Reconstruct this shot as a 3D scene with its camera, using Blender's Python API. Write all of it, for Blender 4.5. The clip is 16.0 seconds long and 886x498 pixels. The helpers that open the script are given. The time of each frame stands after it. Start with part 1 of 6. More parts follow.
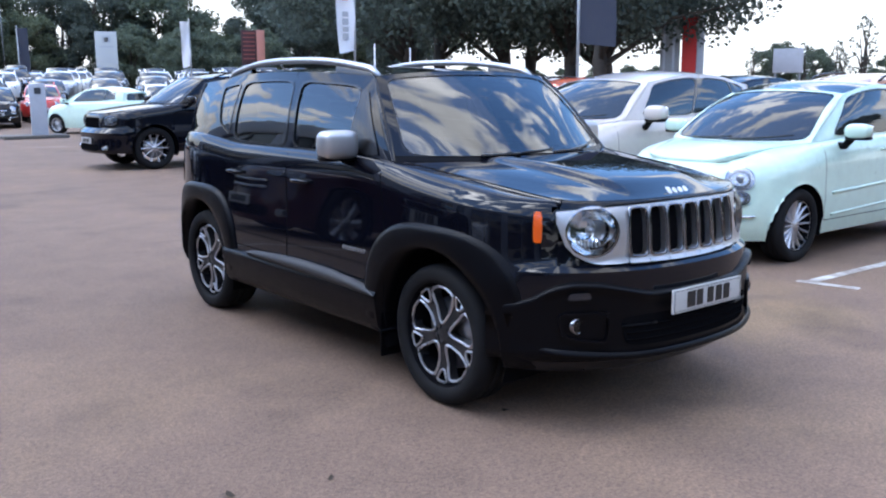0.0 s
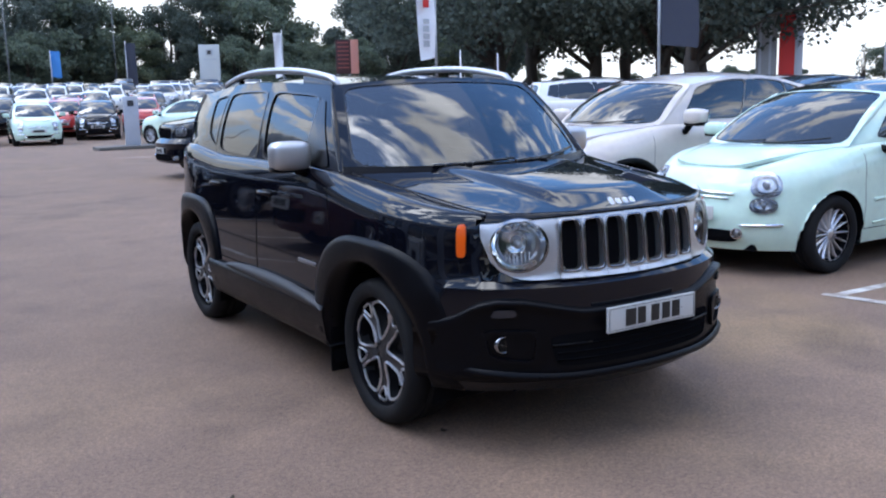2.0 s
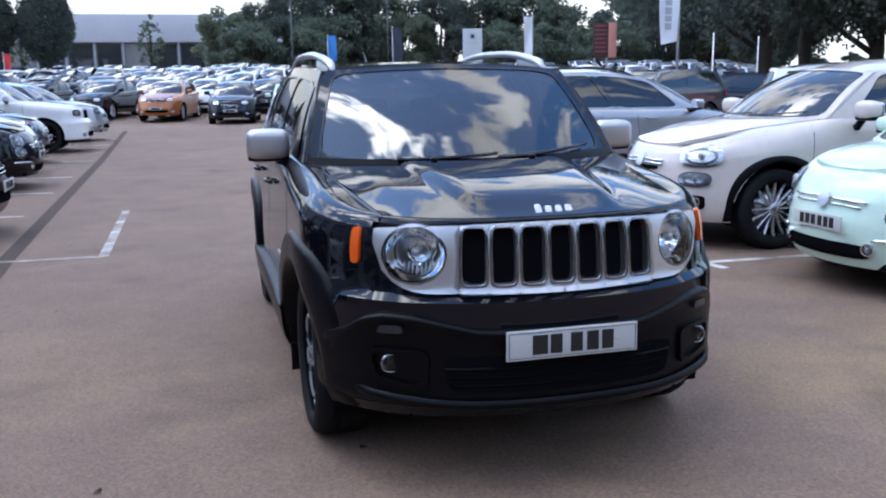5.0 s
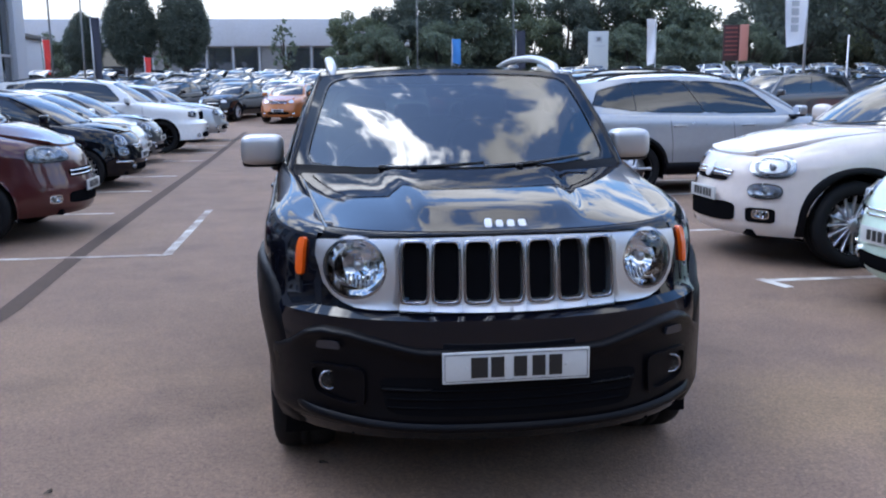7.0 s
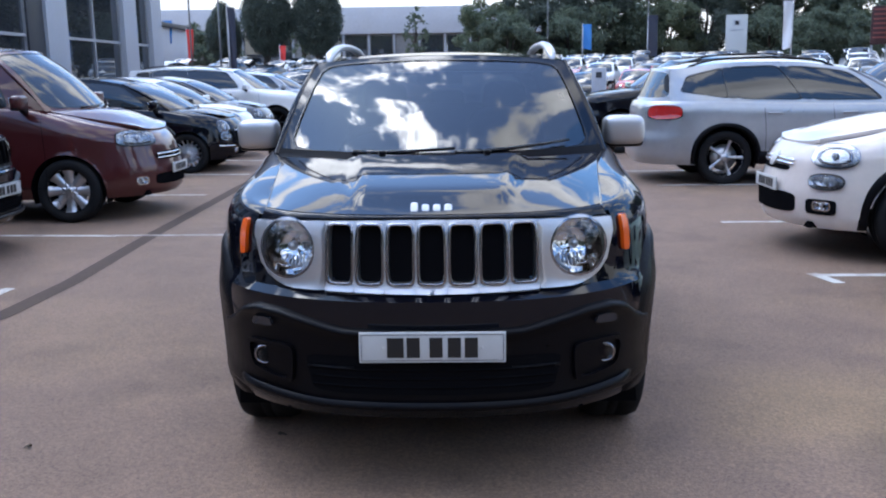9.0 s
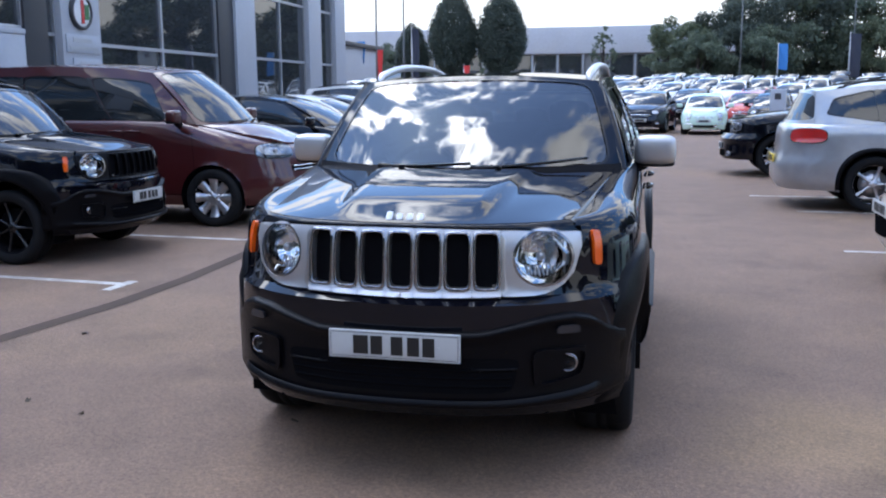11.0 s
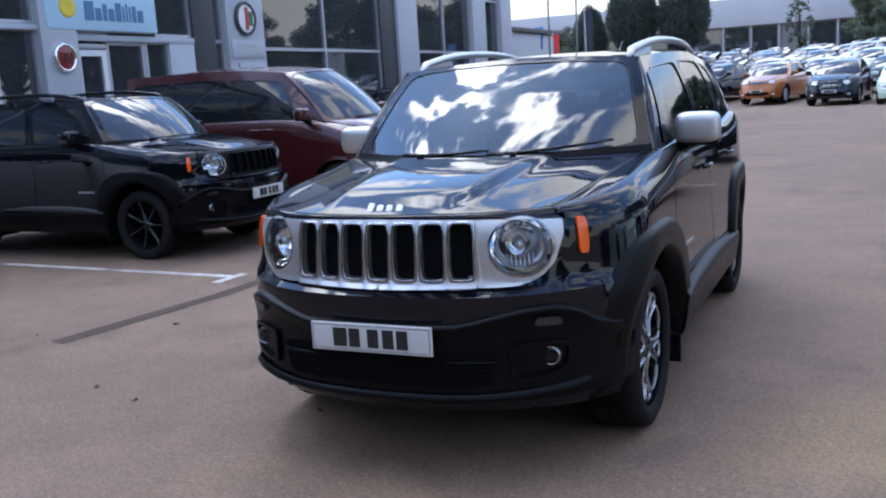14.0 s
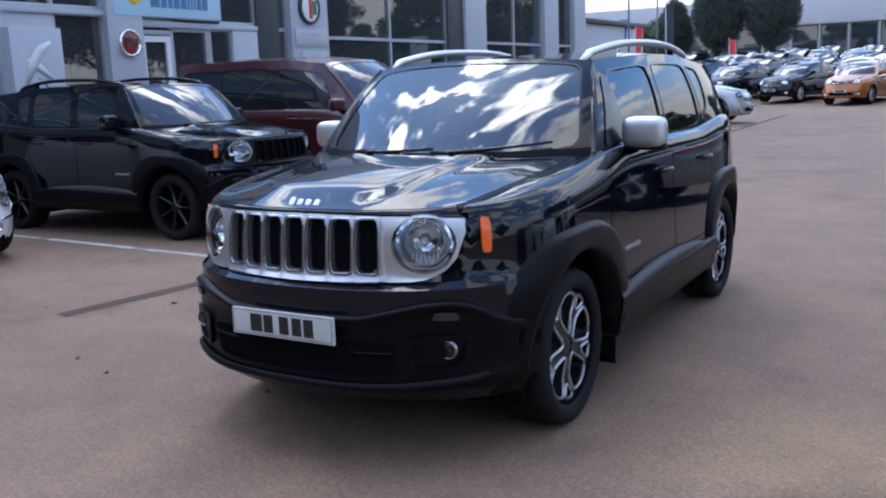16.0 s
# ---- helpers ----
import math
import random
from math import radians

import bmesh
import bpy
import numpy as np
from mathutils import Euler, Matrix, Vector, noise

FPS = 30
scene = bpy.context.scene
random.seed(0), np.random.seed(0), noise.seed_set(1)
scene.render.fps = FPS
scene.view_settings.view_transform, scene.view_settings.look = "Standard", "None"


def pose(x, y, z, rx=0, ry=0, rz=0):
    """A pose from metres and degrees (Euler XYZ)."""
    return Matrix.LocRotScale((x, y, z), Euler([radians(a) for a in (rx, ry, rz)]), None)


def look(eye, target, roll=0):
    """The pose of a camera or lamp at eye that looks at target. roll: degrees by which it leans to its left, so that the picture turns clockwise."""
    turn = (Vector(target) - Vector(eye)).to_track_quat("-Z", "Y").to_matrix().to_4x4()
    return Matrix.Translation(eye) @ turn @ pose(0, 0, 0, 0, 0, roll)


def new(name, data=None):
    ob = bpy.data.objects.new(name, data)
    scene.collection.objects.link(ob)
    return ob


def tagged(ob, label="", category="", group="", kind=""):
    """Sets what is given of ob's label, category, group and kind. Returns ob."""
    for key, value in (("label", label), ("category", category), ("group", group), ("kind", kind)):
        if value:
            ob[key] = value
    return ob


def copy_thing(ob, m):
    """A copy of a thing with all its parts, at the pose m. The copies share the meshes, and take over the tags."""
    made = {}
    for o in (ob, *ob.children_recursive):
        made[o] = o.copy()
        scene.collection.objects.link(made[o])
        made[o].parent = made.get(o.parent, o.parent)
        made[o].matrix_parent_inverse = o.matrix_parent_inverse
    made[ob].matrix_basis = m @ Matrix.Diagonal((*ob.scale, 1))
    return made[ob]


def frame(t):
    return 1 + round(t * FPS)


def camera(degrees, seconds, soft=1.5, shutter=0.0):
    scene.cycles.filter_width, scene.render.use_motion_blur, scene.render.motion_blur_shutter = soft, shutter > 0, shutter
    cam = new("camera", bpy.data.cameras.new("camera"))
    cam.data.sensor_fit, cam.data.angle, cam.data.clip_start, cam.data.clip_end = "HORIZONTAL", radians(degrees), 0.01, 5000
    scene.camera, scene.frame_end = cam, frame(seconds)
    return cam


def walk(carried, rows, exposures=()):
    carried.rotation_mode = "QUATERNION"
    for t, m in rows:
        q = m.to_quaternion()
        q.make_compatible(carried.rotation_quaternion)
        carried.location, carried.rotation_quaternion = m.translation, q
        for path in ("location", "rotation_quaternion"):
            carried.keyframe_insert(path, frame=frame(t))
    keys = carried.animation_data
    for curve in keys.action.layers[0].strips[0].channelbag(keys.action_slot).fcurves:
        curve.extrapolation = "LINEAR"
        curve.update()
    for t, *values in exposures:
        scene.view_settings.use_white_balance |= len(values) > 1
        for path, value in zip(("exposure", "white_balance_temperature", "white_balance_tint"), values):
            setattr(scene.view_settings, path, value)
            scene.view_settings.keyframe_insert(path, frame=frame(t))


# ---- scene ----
cam = camera(51.9, 16.0, soft=2.1)
PATH = [
    (0, (-3.321, -3.16, 1.453), (-2.088, -1.625, 1.1), -0.3),
    (0.5, (-3.175, -3.293, 1.455), (-2.006, -1.7, 1.144), 0.3),
    (1, (-3.036, -3.314, 1.445), (-1.886, -1.71, 1.125), 0.5),
    (1.5, (-2.837, -3.284, 1.463), (-1.683, -1.692, 1.096), 0.7),
    (2, (-2.64, -3.471, 1.454), (-1.59, -1.803, 1.116), -1.4),
    (2.5, (-2.432, -3.594, 1.456), (-1.441, -1.892, 1.109), -2.2),
    (3, (-2.179, -3.538, 1.441), (-1.245, -1.807, 1.075), -0.3),
    (3.5, (-1.96, -3.565, 1.443), (-1.104, -1.797, 1.066), -1.7),
    (4, (-1.692, -3.72, 1.451), (-0.976, -1.885, 1.107), -1.3),
    (4.2, (-1.588, -3.655, 1.448), (-0.915, -1.805, 1.096), -1.1),
    (6.3, (-0.788, -3.779, 1.444), (-0.48, -1.832, 1.107), -0.8),
    (6.5, (-0.726, -3.724, 1.439), (-0.441, -1.773, 1.109), -0.8),
    (7, (-0.589, -3.668, 1.45), (-0.343, -1.715, 1.099), -0.6),
    (7.5, (-0.388, -3.797, 1.449), (-0.218, -1.832, 1.116), -2.3),
    (8, (-0.184, -3.886, 1.451), (-0.132, -1.915, 1.117), -2.3),
    (8.5, (-0.034, -3.808, 1.429), (-0.023, -1.837, 1.087), -1.6),
    (9, (0.113, -3.774, 1.442), (0.065, -1.81, 1.066), -0.8),
    (9.5, (0.356, -3.929, 1.436), (0.192, -1.966, 1.088), -1.8),
    (9.7, (0.447, -3.95, 1.442), (0.222, -1.993, 1.098), -1.6),
    (11.8, (1.13, -3.839, 1.428), (0.606, -1.935, 1.113), -1.4),
    (12, (1.185, -3.82, 1.428), (0.641, -1.92, 1.117), -1.9),
    (12.5, (1.256, -3.701, 1.417), (0.643, -1.828, 1.074), -1.6),
    (13, (1.306, -3.611, 1.422), (0.619, -1.763, 1.082), -2.4),
    (13.5, (1.407, -3.586, 1.425), (0.685, -1.754, 1.078), -3.9),
    (14, (1.611, -3.583, 1.41), (0.761, -1.806, 1.065), -3.6),
    (14.5, (1.741, -3.54, 1.408), (0.857, -1.783, 1.051), -3.4),
    (15, (1.867, -3.45, 1.415), (0.911, -1.73, 1.057), -2.1),
    (15.5, (2.019, -3.418, 1.419), (1.016, -1.723, 1.071), -3.4),
    (16, (2.231, -3.398, 1.423), (1.222, -1.708, 1.065), -2.2),
]
EXPOSE = [(0, 0.18, 7380, 12), (0.5, 0.16, 7380, 12), (1.5, 0.0, 7380, 12), (3.5, -0.08, 7380, 12), (7, -0.09, 7380, 12), (12, -0.07, 7380, 12), (16, -0.11, 7380, 12)]
walk(cam, [(t, look(eye, target, roll)) for t, eye, target, roll in PATH], EXPOSE)

# ---- world and sun ----
SUN_ELEV, SUN_AZ = 63.0, -60.0      # degrees; azimuth from +y towards +x
sd = Vector((math.sin(radians(SUN_AZ)) * math.cos(radians(SUN_ELEV)), math.cos(radians(SUN_AZ)) * math.cos(radians(SUN_ELEV)), math.sin(radians(SUN_ELEV))))
world = bpy.data.worlds.new("sky")
scene.world = world
world.use_nodes = True
wn, wl = world.node_tree.nodes, world.node_tree.links
wn.clear()


def wnode(kind, **kw):
    n = wn.new(kind)
    for k, v in kw.items():
        n.inputs[k].default_value = v
    return n


sky = wn.new("ShaderNodeTexSky")
sky.sky_type, sky.sun_disc = "NISHITA", False
sky.sun_elevation, sky.sun_rotation = radians(SUN_ELEV), radians(SUN_AZ)
sky.dust_density, sky.air_density, sky.ozone_density = 0.25, 1.0, 2.5
geo = wn.new("ShaderNodeTexCoord")
sep = wn.new("ShaderNodeSeparateXYZ")
wl.new(geo.outputs["Generated"], sep.inputs[0])
up = wnode("ShaderNodeMath"); up.operation = "ADD"; up.inputs[1].default_value = 0.30
wl.new(sep.outputs["Z"], up.inputs[0])
flat = wn.new("ShaderNodeVectorMath"); flat.operation = "DIVIDE"
comb = wn.new("ShaderNodeCombineXYZ")
for i in range(3):
    wl.new(up.outputs[0], comb.inputs[i])
wl.new(geo.outputs["Generated"], flat.inputs[0]); wl.new(comb.outputs[0], flat.inputs[1])
shift = wn.new("ShaderNodeVectorMath"); shift.operation = "ADD"; shift.inputs[1].default_value = (1.3, 7.2, 0.0)
wl.new(flat.outputs[0], shift.inputs[0])
cl = wnode("ShaderNodeTexNoise", Scale=4.0, Detail=10.0, Roughness=0.60, Distortion=0.35)
wl.new(shift.outputs[0], cl.inputs["Vector"])
cover = wn.new("ShaderNodeMapRange"); cover.interpolation_type = "SMOOTHSTEP"
cover.inputs[1].default_value, cover.inputs[2].default_value = 0.49, 0.575
wl.new(cl.outputs["Fac"], cover.inputs[0])
# the haze thickens towards the horizon
haze = wn.new("ShaderNodeMapRange"); haze.interpolation_type = "SMOOTHSTEP"
haze.inputs[1].default_value, haze.inputs[2].default_value, haze.inputs[3].default_value, haze.inputs[4].default_value = 0.09, 0.30, 1.0, 0.0
wl.new(sep.outputs["Z"], haze.inputs[0])
# clouds shine towards the sun
dot = wn.new("ShaderNodeVectorMath"); dot.operation = "DOT_PRODUCT"; dot.inputs[1].default_value = sd
wl.new(geo.outputs["Generated"], dot.inputs[0])
glow = wn.new("ShaderNodeMapRange"); glow.interpolation_type = "SMOOTHERSTEP"
glow.inputs[1].default_value, glow.inputs[2].default_value, glow.inputs[3].default_value, glow.inputs[4].default_value = 0.74, 1.0, 26.0, 135.0
wl.new(dot.outputs["Value"], glow.inputs[0])
shade = wnode("ShaderNodeTexNoise", Scale=3.1, Detail=6.0, Roughness=0.6)
wl.new(flat.outputs[0], shade.inputs["Vector"])
thick = wn.new("ShaderNodeMapRange")
thick.inputs[1].default_value, thick.inputs[2].default_value, thick.inputs[3].default_value, thick.inputs[4].default_value = 0.35, 0.7, 1.25, 0.55
wl.new(shade.outputs["Fac"], thick.inputs[0])
bright = wn.new("ShaderNodeMath"); bright.operation = "MULTIPLY"
wl.new(glow.outputs[0], bright.inputs[0]); wl.new(thick.outputs[0], bright.inputs[1])
ccol = wn.new("ShaderNodeVectorMath"); ccol.operation = "SCALE"; ccol.inputs[0].default_value = (0.84, 0.97, 1.19)
wl.new(bright.outputs[0], ccol.inputs["Scale"])
mixc = wn.new("ShaderNodeMix"); mixc.data_type = "RGBA"
wl.new(cover.outputs[0], mixc.inputs["Factor"])
blue = wn.new("ShaderNodeVectorMath"); blue.operation = "MULTIPLY"; blue.inputs[1].default_value = (2.65, 4.1, 5.6)
wl.new(sky.outputs[0], blue.inputs[0]); wl.new(blue.outputs[0], mixc.inputs["A"]); wl.new(ccol.outputs[0], mixc.inputs["B"])
bg = wnode("ShaderNodeBackground", Strength=0.1)
mixh = wn.new("ShaderNodeMix"); mixh.data_type = "RGBA"
wl.new(haze.outputs[0], mixh.inputs["Factor"])
wl.new(mixc.outputs["Result"], mixh.inputs["A"]); mixh.inputs["B"].default_value = (12.3, 14.0, 16.3, 1)
wl.new(mixh.outputs["Result"], bg.inputs["Color"])
wo = wn.new("ShaderNodeOutputWorld"); wl.new(bg.outputs[0], wo.inputs[0])

sun_data = bpy.data.lights.new("sun", "SUN")
sun_data.energy, sun_data.angle, sun_data.color = 0.45, radians(120.0), (1.0, 0.96, 0.91)
sun = new("sun", sun_data)
sun.matrix_world = look(tuple(sd * 60), (0, 0, 0))


# ---- materials ----
def mat(name, base, rough=0.5, metal=0.0, coat=0.0, spec=0.5, var=0.0, scale=6.0, bump=0.0, bscale=60.0, alpha_tint=None, emit=None):
    m = bpy.data.materials.new(name)
    m.use_nodes = True
    n, l = m.node_tree.nodes, m.node_tree.links
    p = n["Principled BSDF"]
    p.inputs["Base Color"].default_value = (*base, 1)
    p.inputs["Roughness"].default_value, p.inputs["Metallic"].default_value = rough, metal
    p.inputs["Coat Weight"].default_value, p.inputs["Coat Roughness"].default_value = coat, 0.03
    p.inputs["Specular IOR Level"].default_value = spec
    if var:
        tc = n.new("ShaderNodeTexCoord")
        a = n.new("ShaderNodeTexNoise"); a.inputs["Scale"].default_value, a.inputs["Detail"].default_value = scale, 6
        b = n.new("ShaderNodeTexNoise"); b.inputs["Scale"].default_value, b.inputs["Detail"].default_value = scale * 9, 3
        l.new(tc.outputs["Object"], a.inputs["Vector"]); l.new(tc.outputs["Object"], b.inputs["Vector"])
        s = n.new("ShaderNodeMath"); s.operation = "ADD"
        l.new(a.outputs["Fac"], s.inputs[0]); l.new(b.outputs["Fac"], s.inputs[1])
        r = n.new("ShaderNodeMapRange")
        r.inputs[1].default_value, r.inputs[2].default_value, r.inputs[3].default_value, r.inputs[4].default_value = 0.65, 1.35, 1 - var, 1 + var
        l.new(s.outputs[0], r.inputs[0])
        c = n.new("ShaderNodeVectorMath"); c.operation = "SCALE"; c.inputs[0].default_value = base
        l.new(r.outputs[0], c.inputs["Scale"]); l.new(c.outputs[0], p.inputs["Base Color"])
        q = n.new("ShaderNodeMapRange")
        q.inputs[1].default_value, q.inputs[2].default_value, q.inputs[3].default_value, q.inputs[4].default_value = 0.65, 1.35, rough * 0.85, min(1, rough * 1.2)
        l.new(s.outputs[0], q.inputs[0]); l.new(q.outputs[0], p.inputs["Roughness"])
    if bump:
        tc = n.new("ShaderNodeTexCoord")
        a = n.new("ShaderNodeTexNoise"); a.inputs["Scale"].default_value, a.inputs["Detail"].default_value = bscale, 4
        l.new(tc.outputs["Object"], a.inputs["Vector"])
        b = n.new("ShaderNodeBump"); b.inputs["Strength"].default_value, b.inputs["Distance"].default_value = bump, 0.01
        l.new(a.outputs["Fac"], b.inputs["Height"]); l.new(b.outputs[0], p.inputs["Normal"])
    if emit:
        p.inputs["Emission Color"].default_value, p.inputs["Emission Strength"].default_value = (*base, 1), emit
    return m


def glass(name, tint, ior=1.65, rough=0.0):
    m = bpy.data.materials.new(name)
    m.use_nodes = True
    n, l = m.node_tree.nodes, m.node_tree.links
    n.clear()
    t = n.new("ShaderNodeBsdfTransparent"); t.inputs[0].default_value = (*tint, 1)
    g = n.new("ShaderNodeBsdfGlossy"); g.inputs["Roughness"].default_value = rough
    f = n.new("ShaderNodeFresnel"); f.inputs["IOR"].default_value = ior
    x = n.new("ShaderNodeMixShader"); o = n.new("ShaderNodeOutputMaterial")
    l.new(f.outputs[0], x.inputs[0]); l.new(t.outputs[0], x.inputs[1]); l.new(g.outputs[0], x.inputs[2]); l.new(x.outputs[0], o.inputs[0])
    return m


def paint(name, base, metal=0.0, rough=0.32, ior=1.5):
    """Lacquered car paint: a base under clear coat, with faint dust."""
    m = mat(name, base, rough, metal, coat=1.0, spec=0.0 if max(base) < 0.05 else 0.3, var=0.06, scale=1.7)
    m.node_tree.nodes["Principled BSDF"].inputs["Coat IOR"].default_value = ior
    return m


P_BLACK = paint("black_paint", (0.0028, 0.0032, 0.0062), ior=1.42)
P_MINT = paint("mint_paint", (0.57, 0.75, 0.64))
P_WHITE = paint("white_paint", (0.78, 0.78, 0.77))
P_PEARL = paint("pearl_paint", (0.60, 0.525, 0.48))
P_SILVER = paint("silver_paint", (0.37, 0.385, 0.405), 0.75)
P_RED = paint("dark_red_paint", (0.062, 0.009, 0.0095), 0.2)
P_ORANGE = paint("orange_paint", (0.42, 0.13, 0.035), 0.3)
P_VIVID = paint("bright_orange_paint", (0.68, 0.09, 0.02))
P_SCARLET = paint("red_paint", (0.50, 0.03, 0.025))
P_NAVY = paint("dark_blue_paint", (0.007, 0.009, 0.017), 0.2)
P_GREY = paint("dark_grey_paint", (0.05, 0.053, 0.06), 0.4)
M_PLASTIC = mat("black_plastic", (0.0022, 0.0022, 0.0034), 0.32, spec=0.13, var=0.15, scale=9, bump=0.12, bscale=420)
M_TRIM = mat("gloss_black_trim", (0.006, 0.006, 0.007), 0.18)
M_RUBBER = mat("tyre_rubber", (0.011, 0.011, 0.012), 0.75, spec=0.15, var=0.2, scale=20)
# sheenless near-black: shade inside wells, gaps and openings put into the colour
M_VOID = mat("recess_shade", (0.006, 0.006, 0.007), 0.9, spec=0.0)
M_CHROME = mat("chrome", (0.82, 0.82, 0.83), 0.08, 1.0)
M_SATIN = mat("satin_silver", (0.55, 0.55, 0.56), 0.40, 0.95, var=0.03, scale=5)
M_ALLOY = mat("alloy_silver", (0.55, 0.55, 0.57), 0.30, 0.85, var=0.05)
M_DARKALLOY = mat("dark_alloy", (0.035, 0.036, 0.04), 0.3, 0.5)
M_GLASS = glass("windscreen_glass", (0.34, 0.40, 0.40), 2.25)
M_PRIV = glass("privacy_glass", (0.10, 0.11, 0.12), 1.8)
M_SIDE = glass("side_glass", (0.30, 0.35, 0.35), 1.8)
M_DGLASS = mat("car_glass_dark", (0.012, 0.015, 0.017), 0.03, spec=0.9)
M_REFL = mat("lamp_reflector", (0.72, 0.73, 0.74), 0.05, 1.0)
M_DCHROME = mat("smoked_chrome", (0.30, 0.30, 0.32), 0.14, 1.0)
M_LAMPIN = mat("lamp_inside", (0.50, 0.51, 0.53), 0.25, 0.75, var=0.35, scale=14)
M_LENS = glass("lamp_lens", (0.92, 0.94, 0.95), 1.5)
M_AMBER = mat("amber_lens", (0.82, 0.105, 0.006), 0.2, coat=0.4)
M_REDLENS = mat("red_lens", (0.45, 0.012, 0.01), 0.15, coat=0.8)
M_PLATE = mat("white_plate", (0.52, 0.525, 0.51), 0.4, var=0.03)
M_YPLATE = mat("yellow_plate", (0.75, 0.52, 0.05), 0.4)
M_INK = mat("plate_black", (0.01, 0.01, 0.01), 0.5)
M_CLOTH = mat("seat_cloth", (0.018, 0.018, 0.02), 0.8, var=0.2, scale=30)
M_DASH = mat("dashboard_plastic", (0.02, 0.02, 0.022), 0.6)


CLEAR = (M_GLASS, M_PRIV, M_SIDE, M_LENS)


# ---- mesh tools ----
def part(name, bm, material, parent, label="", smooth=True, sharp=0.55):
    if material in CLEAR:
        # panes face outwards from the middle of the car
        bm.normal_update()
        mid = Vector((0, 1.3, 0.8))
        bmesh.ops.reverse_faces(bm, faces=[f for f in bm.faces if f.normal.dot(f.calc_center_median() - mid) < 0])
    if smooth:
        for f in bm.faces:
            f.smooth = True
        for e in bm.edges:
            if len(e.link_faces) == 2 and e.calc_face_angle(0) > sharp:
                e.smooth = False
    me = bpy.data.meshes.new(name)
    bm.to_mesh(me)
    bm.free()
    me.materials.append(material)
    ob = new(name, me)
    ob.parent = parent
    if label:
        tagged(ob, label)
    return ob


def thing(name, label, category, at=None, group="", kind=""):
    ob = new(name)
    ob.empty_display_size = 0.2
    if at is not None:
        ob.matrix_world = at
    return tagged(ob, label, category, group, kind)


def solid(name, bm, material, label="", category="", group="", kind="", at=None, smooth=True, sharp=0.55):
    ob = part(name, bm, material, None, "", smooth, sharp)
    if at is not None:
        ob.matrix_world = at
    return tagged(ob, label, category, group, kind)


def grid(bm, pts, wrap=False):
    vs = [[bm.verts.new(p) for p in row] for row in pts]
    for a, b in zip(vs, vs[1:]):
        n = len(a)
        for j in range(n if wrap else n - 1):
            k = (j + 1) % n
            try:
                bm.faces.new((a[j], a[k], b[k], b[j]))
            except ValueError:
                pass
    return vs


def box(bm, x0, x1, y0, y1, z0, z1, bev=0.0, m=None):
    r = bmesh.ops.create_cube(bm, size=1.0, matrix=Matrix.Translation(((x0 + x1) / 2, (y0 + y1) / 2, (z0 + z1) / 2)) @ Matrix.Diagonal((abs(x1 - x0), abs(y1 - y0), abs(z1 - z0), 1)))
    vs = r["verts"]
    if bev:
        es = list({e for v in vs for e in v.link_edges})
        g = bmesh.ops.bevel(bm, geom=es, offset=bev, segments=2, affect="EDGES", profile=0.6)
        vs = g["verts"]
    if m is not None:
        bmesh.ops.transform(bm, matrix=m, verts=list({v for v in vs if v.is_valid}))
    return bm


def boxm(*a, **k):
    return box(bmesh.new(), *a, **k)


def superbox(bm, c, h, m=4.0, nu=20, nv=12, mx=None):
    """A rounded block: a superellipsoid of half sizes h round c."""
    def pw(v, e):
        return math.copysign(abs(v) ** e, v)
    rows = []
    for i in range(nv + 1):
        la = -math.pi / 2 + math.pi * i / nv
        row = []
        for j in range(nu):
            lo = 2 * math.pi * j / nu
            p = Vector((h[0] * pw(math.cos(la), 2 / m) * pw(math.cos(lo), 2 / m), h[1] * pw(math.cos(la), 2 / m) * pw(math.sin(lo), 2 / m), h[2] * pw(math.sin(la), 2 / m))) + Vector(c)
            row.append(mx @ p if mx is not None else p)
        rows.append(row)
    grid(bm, rows, True)
    bmesh.ops.remove_doubles(bm, verts=bm.verts, dist=1e-5)
    return bm


def tube(bm, pts, r, n=8, closed=False, sx=1.0, cap=True):
    """A pipe along pts; r is one radius or one a point; sx flattens it sideways."""
    pts = [Vector(p) for p in pts]
    rs = r if isinstance(r, (list, tuple)) else [r] * len(pts)
    rows = []
    k = len(pts)
    for i, p in enumerate(pts):
        a = pts[(i - 1) % k] if (closed or i) else p
        b = pts[(i + 1) % k] if (closed or i < k - 1) else p
        d = (b - a).normalized()
        s = d.cross(Vector((0, 0, 1)))
        s = s.normalized() if s.length > 1e-4 else Vector((1, 0, 0))
        u = s.cross(d).normalized()
        rows.append([p + (s * math.cos(2 * math.pi * j / n) * sx + u * math.sin(2 * math.pi * j / n)) * rs[i] for j in range(n)])
    if closed:
        rows.append(rows[0])
    vs = grid(bm, rows, True)
    if cap and not closed:
        bm.faces.new(vs[0][::-1]); bm.faces.new(vs[-1])
    if closed:
        bmesh.ops.remove_doubles(bm, verts=bm.verts, dist=1e-6)
    return bm


def lathe(bm, prof, n=32, axis="x"):
    """Turns a profile of (along, radius) round the x axis (or z)."""
    rows = []
    for a, r in prof:
        row = []
        for j in range(n):
            t = 2 * math.pi * j / n
            row.append((a, r * math.cos(t), r * math.sin(t)) if axis == "x" else (r * math.cos(t), r * math.sin(t), a))
        rows.append(row)
    grid(bm, rows, True)
    return bm


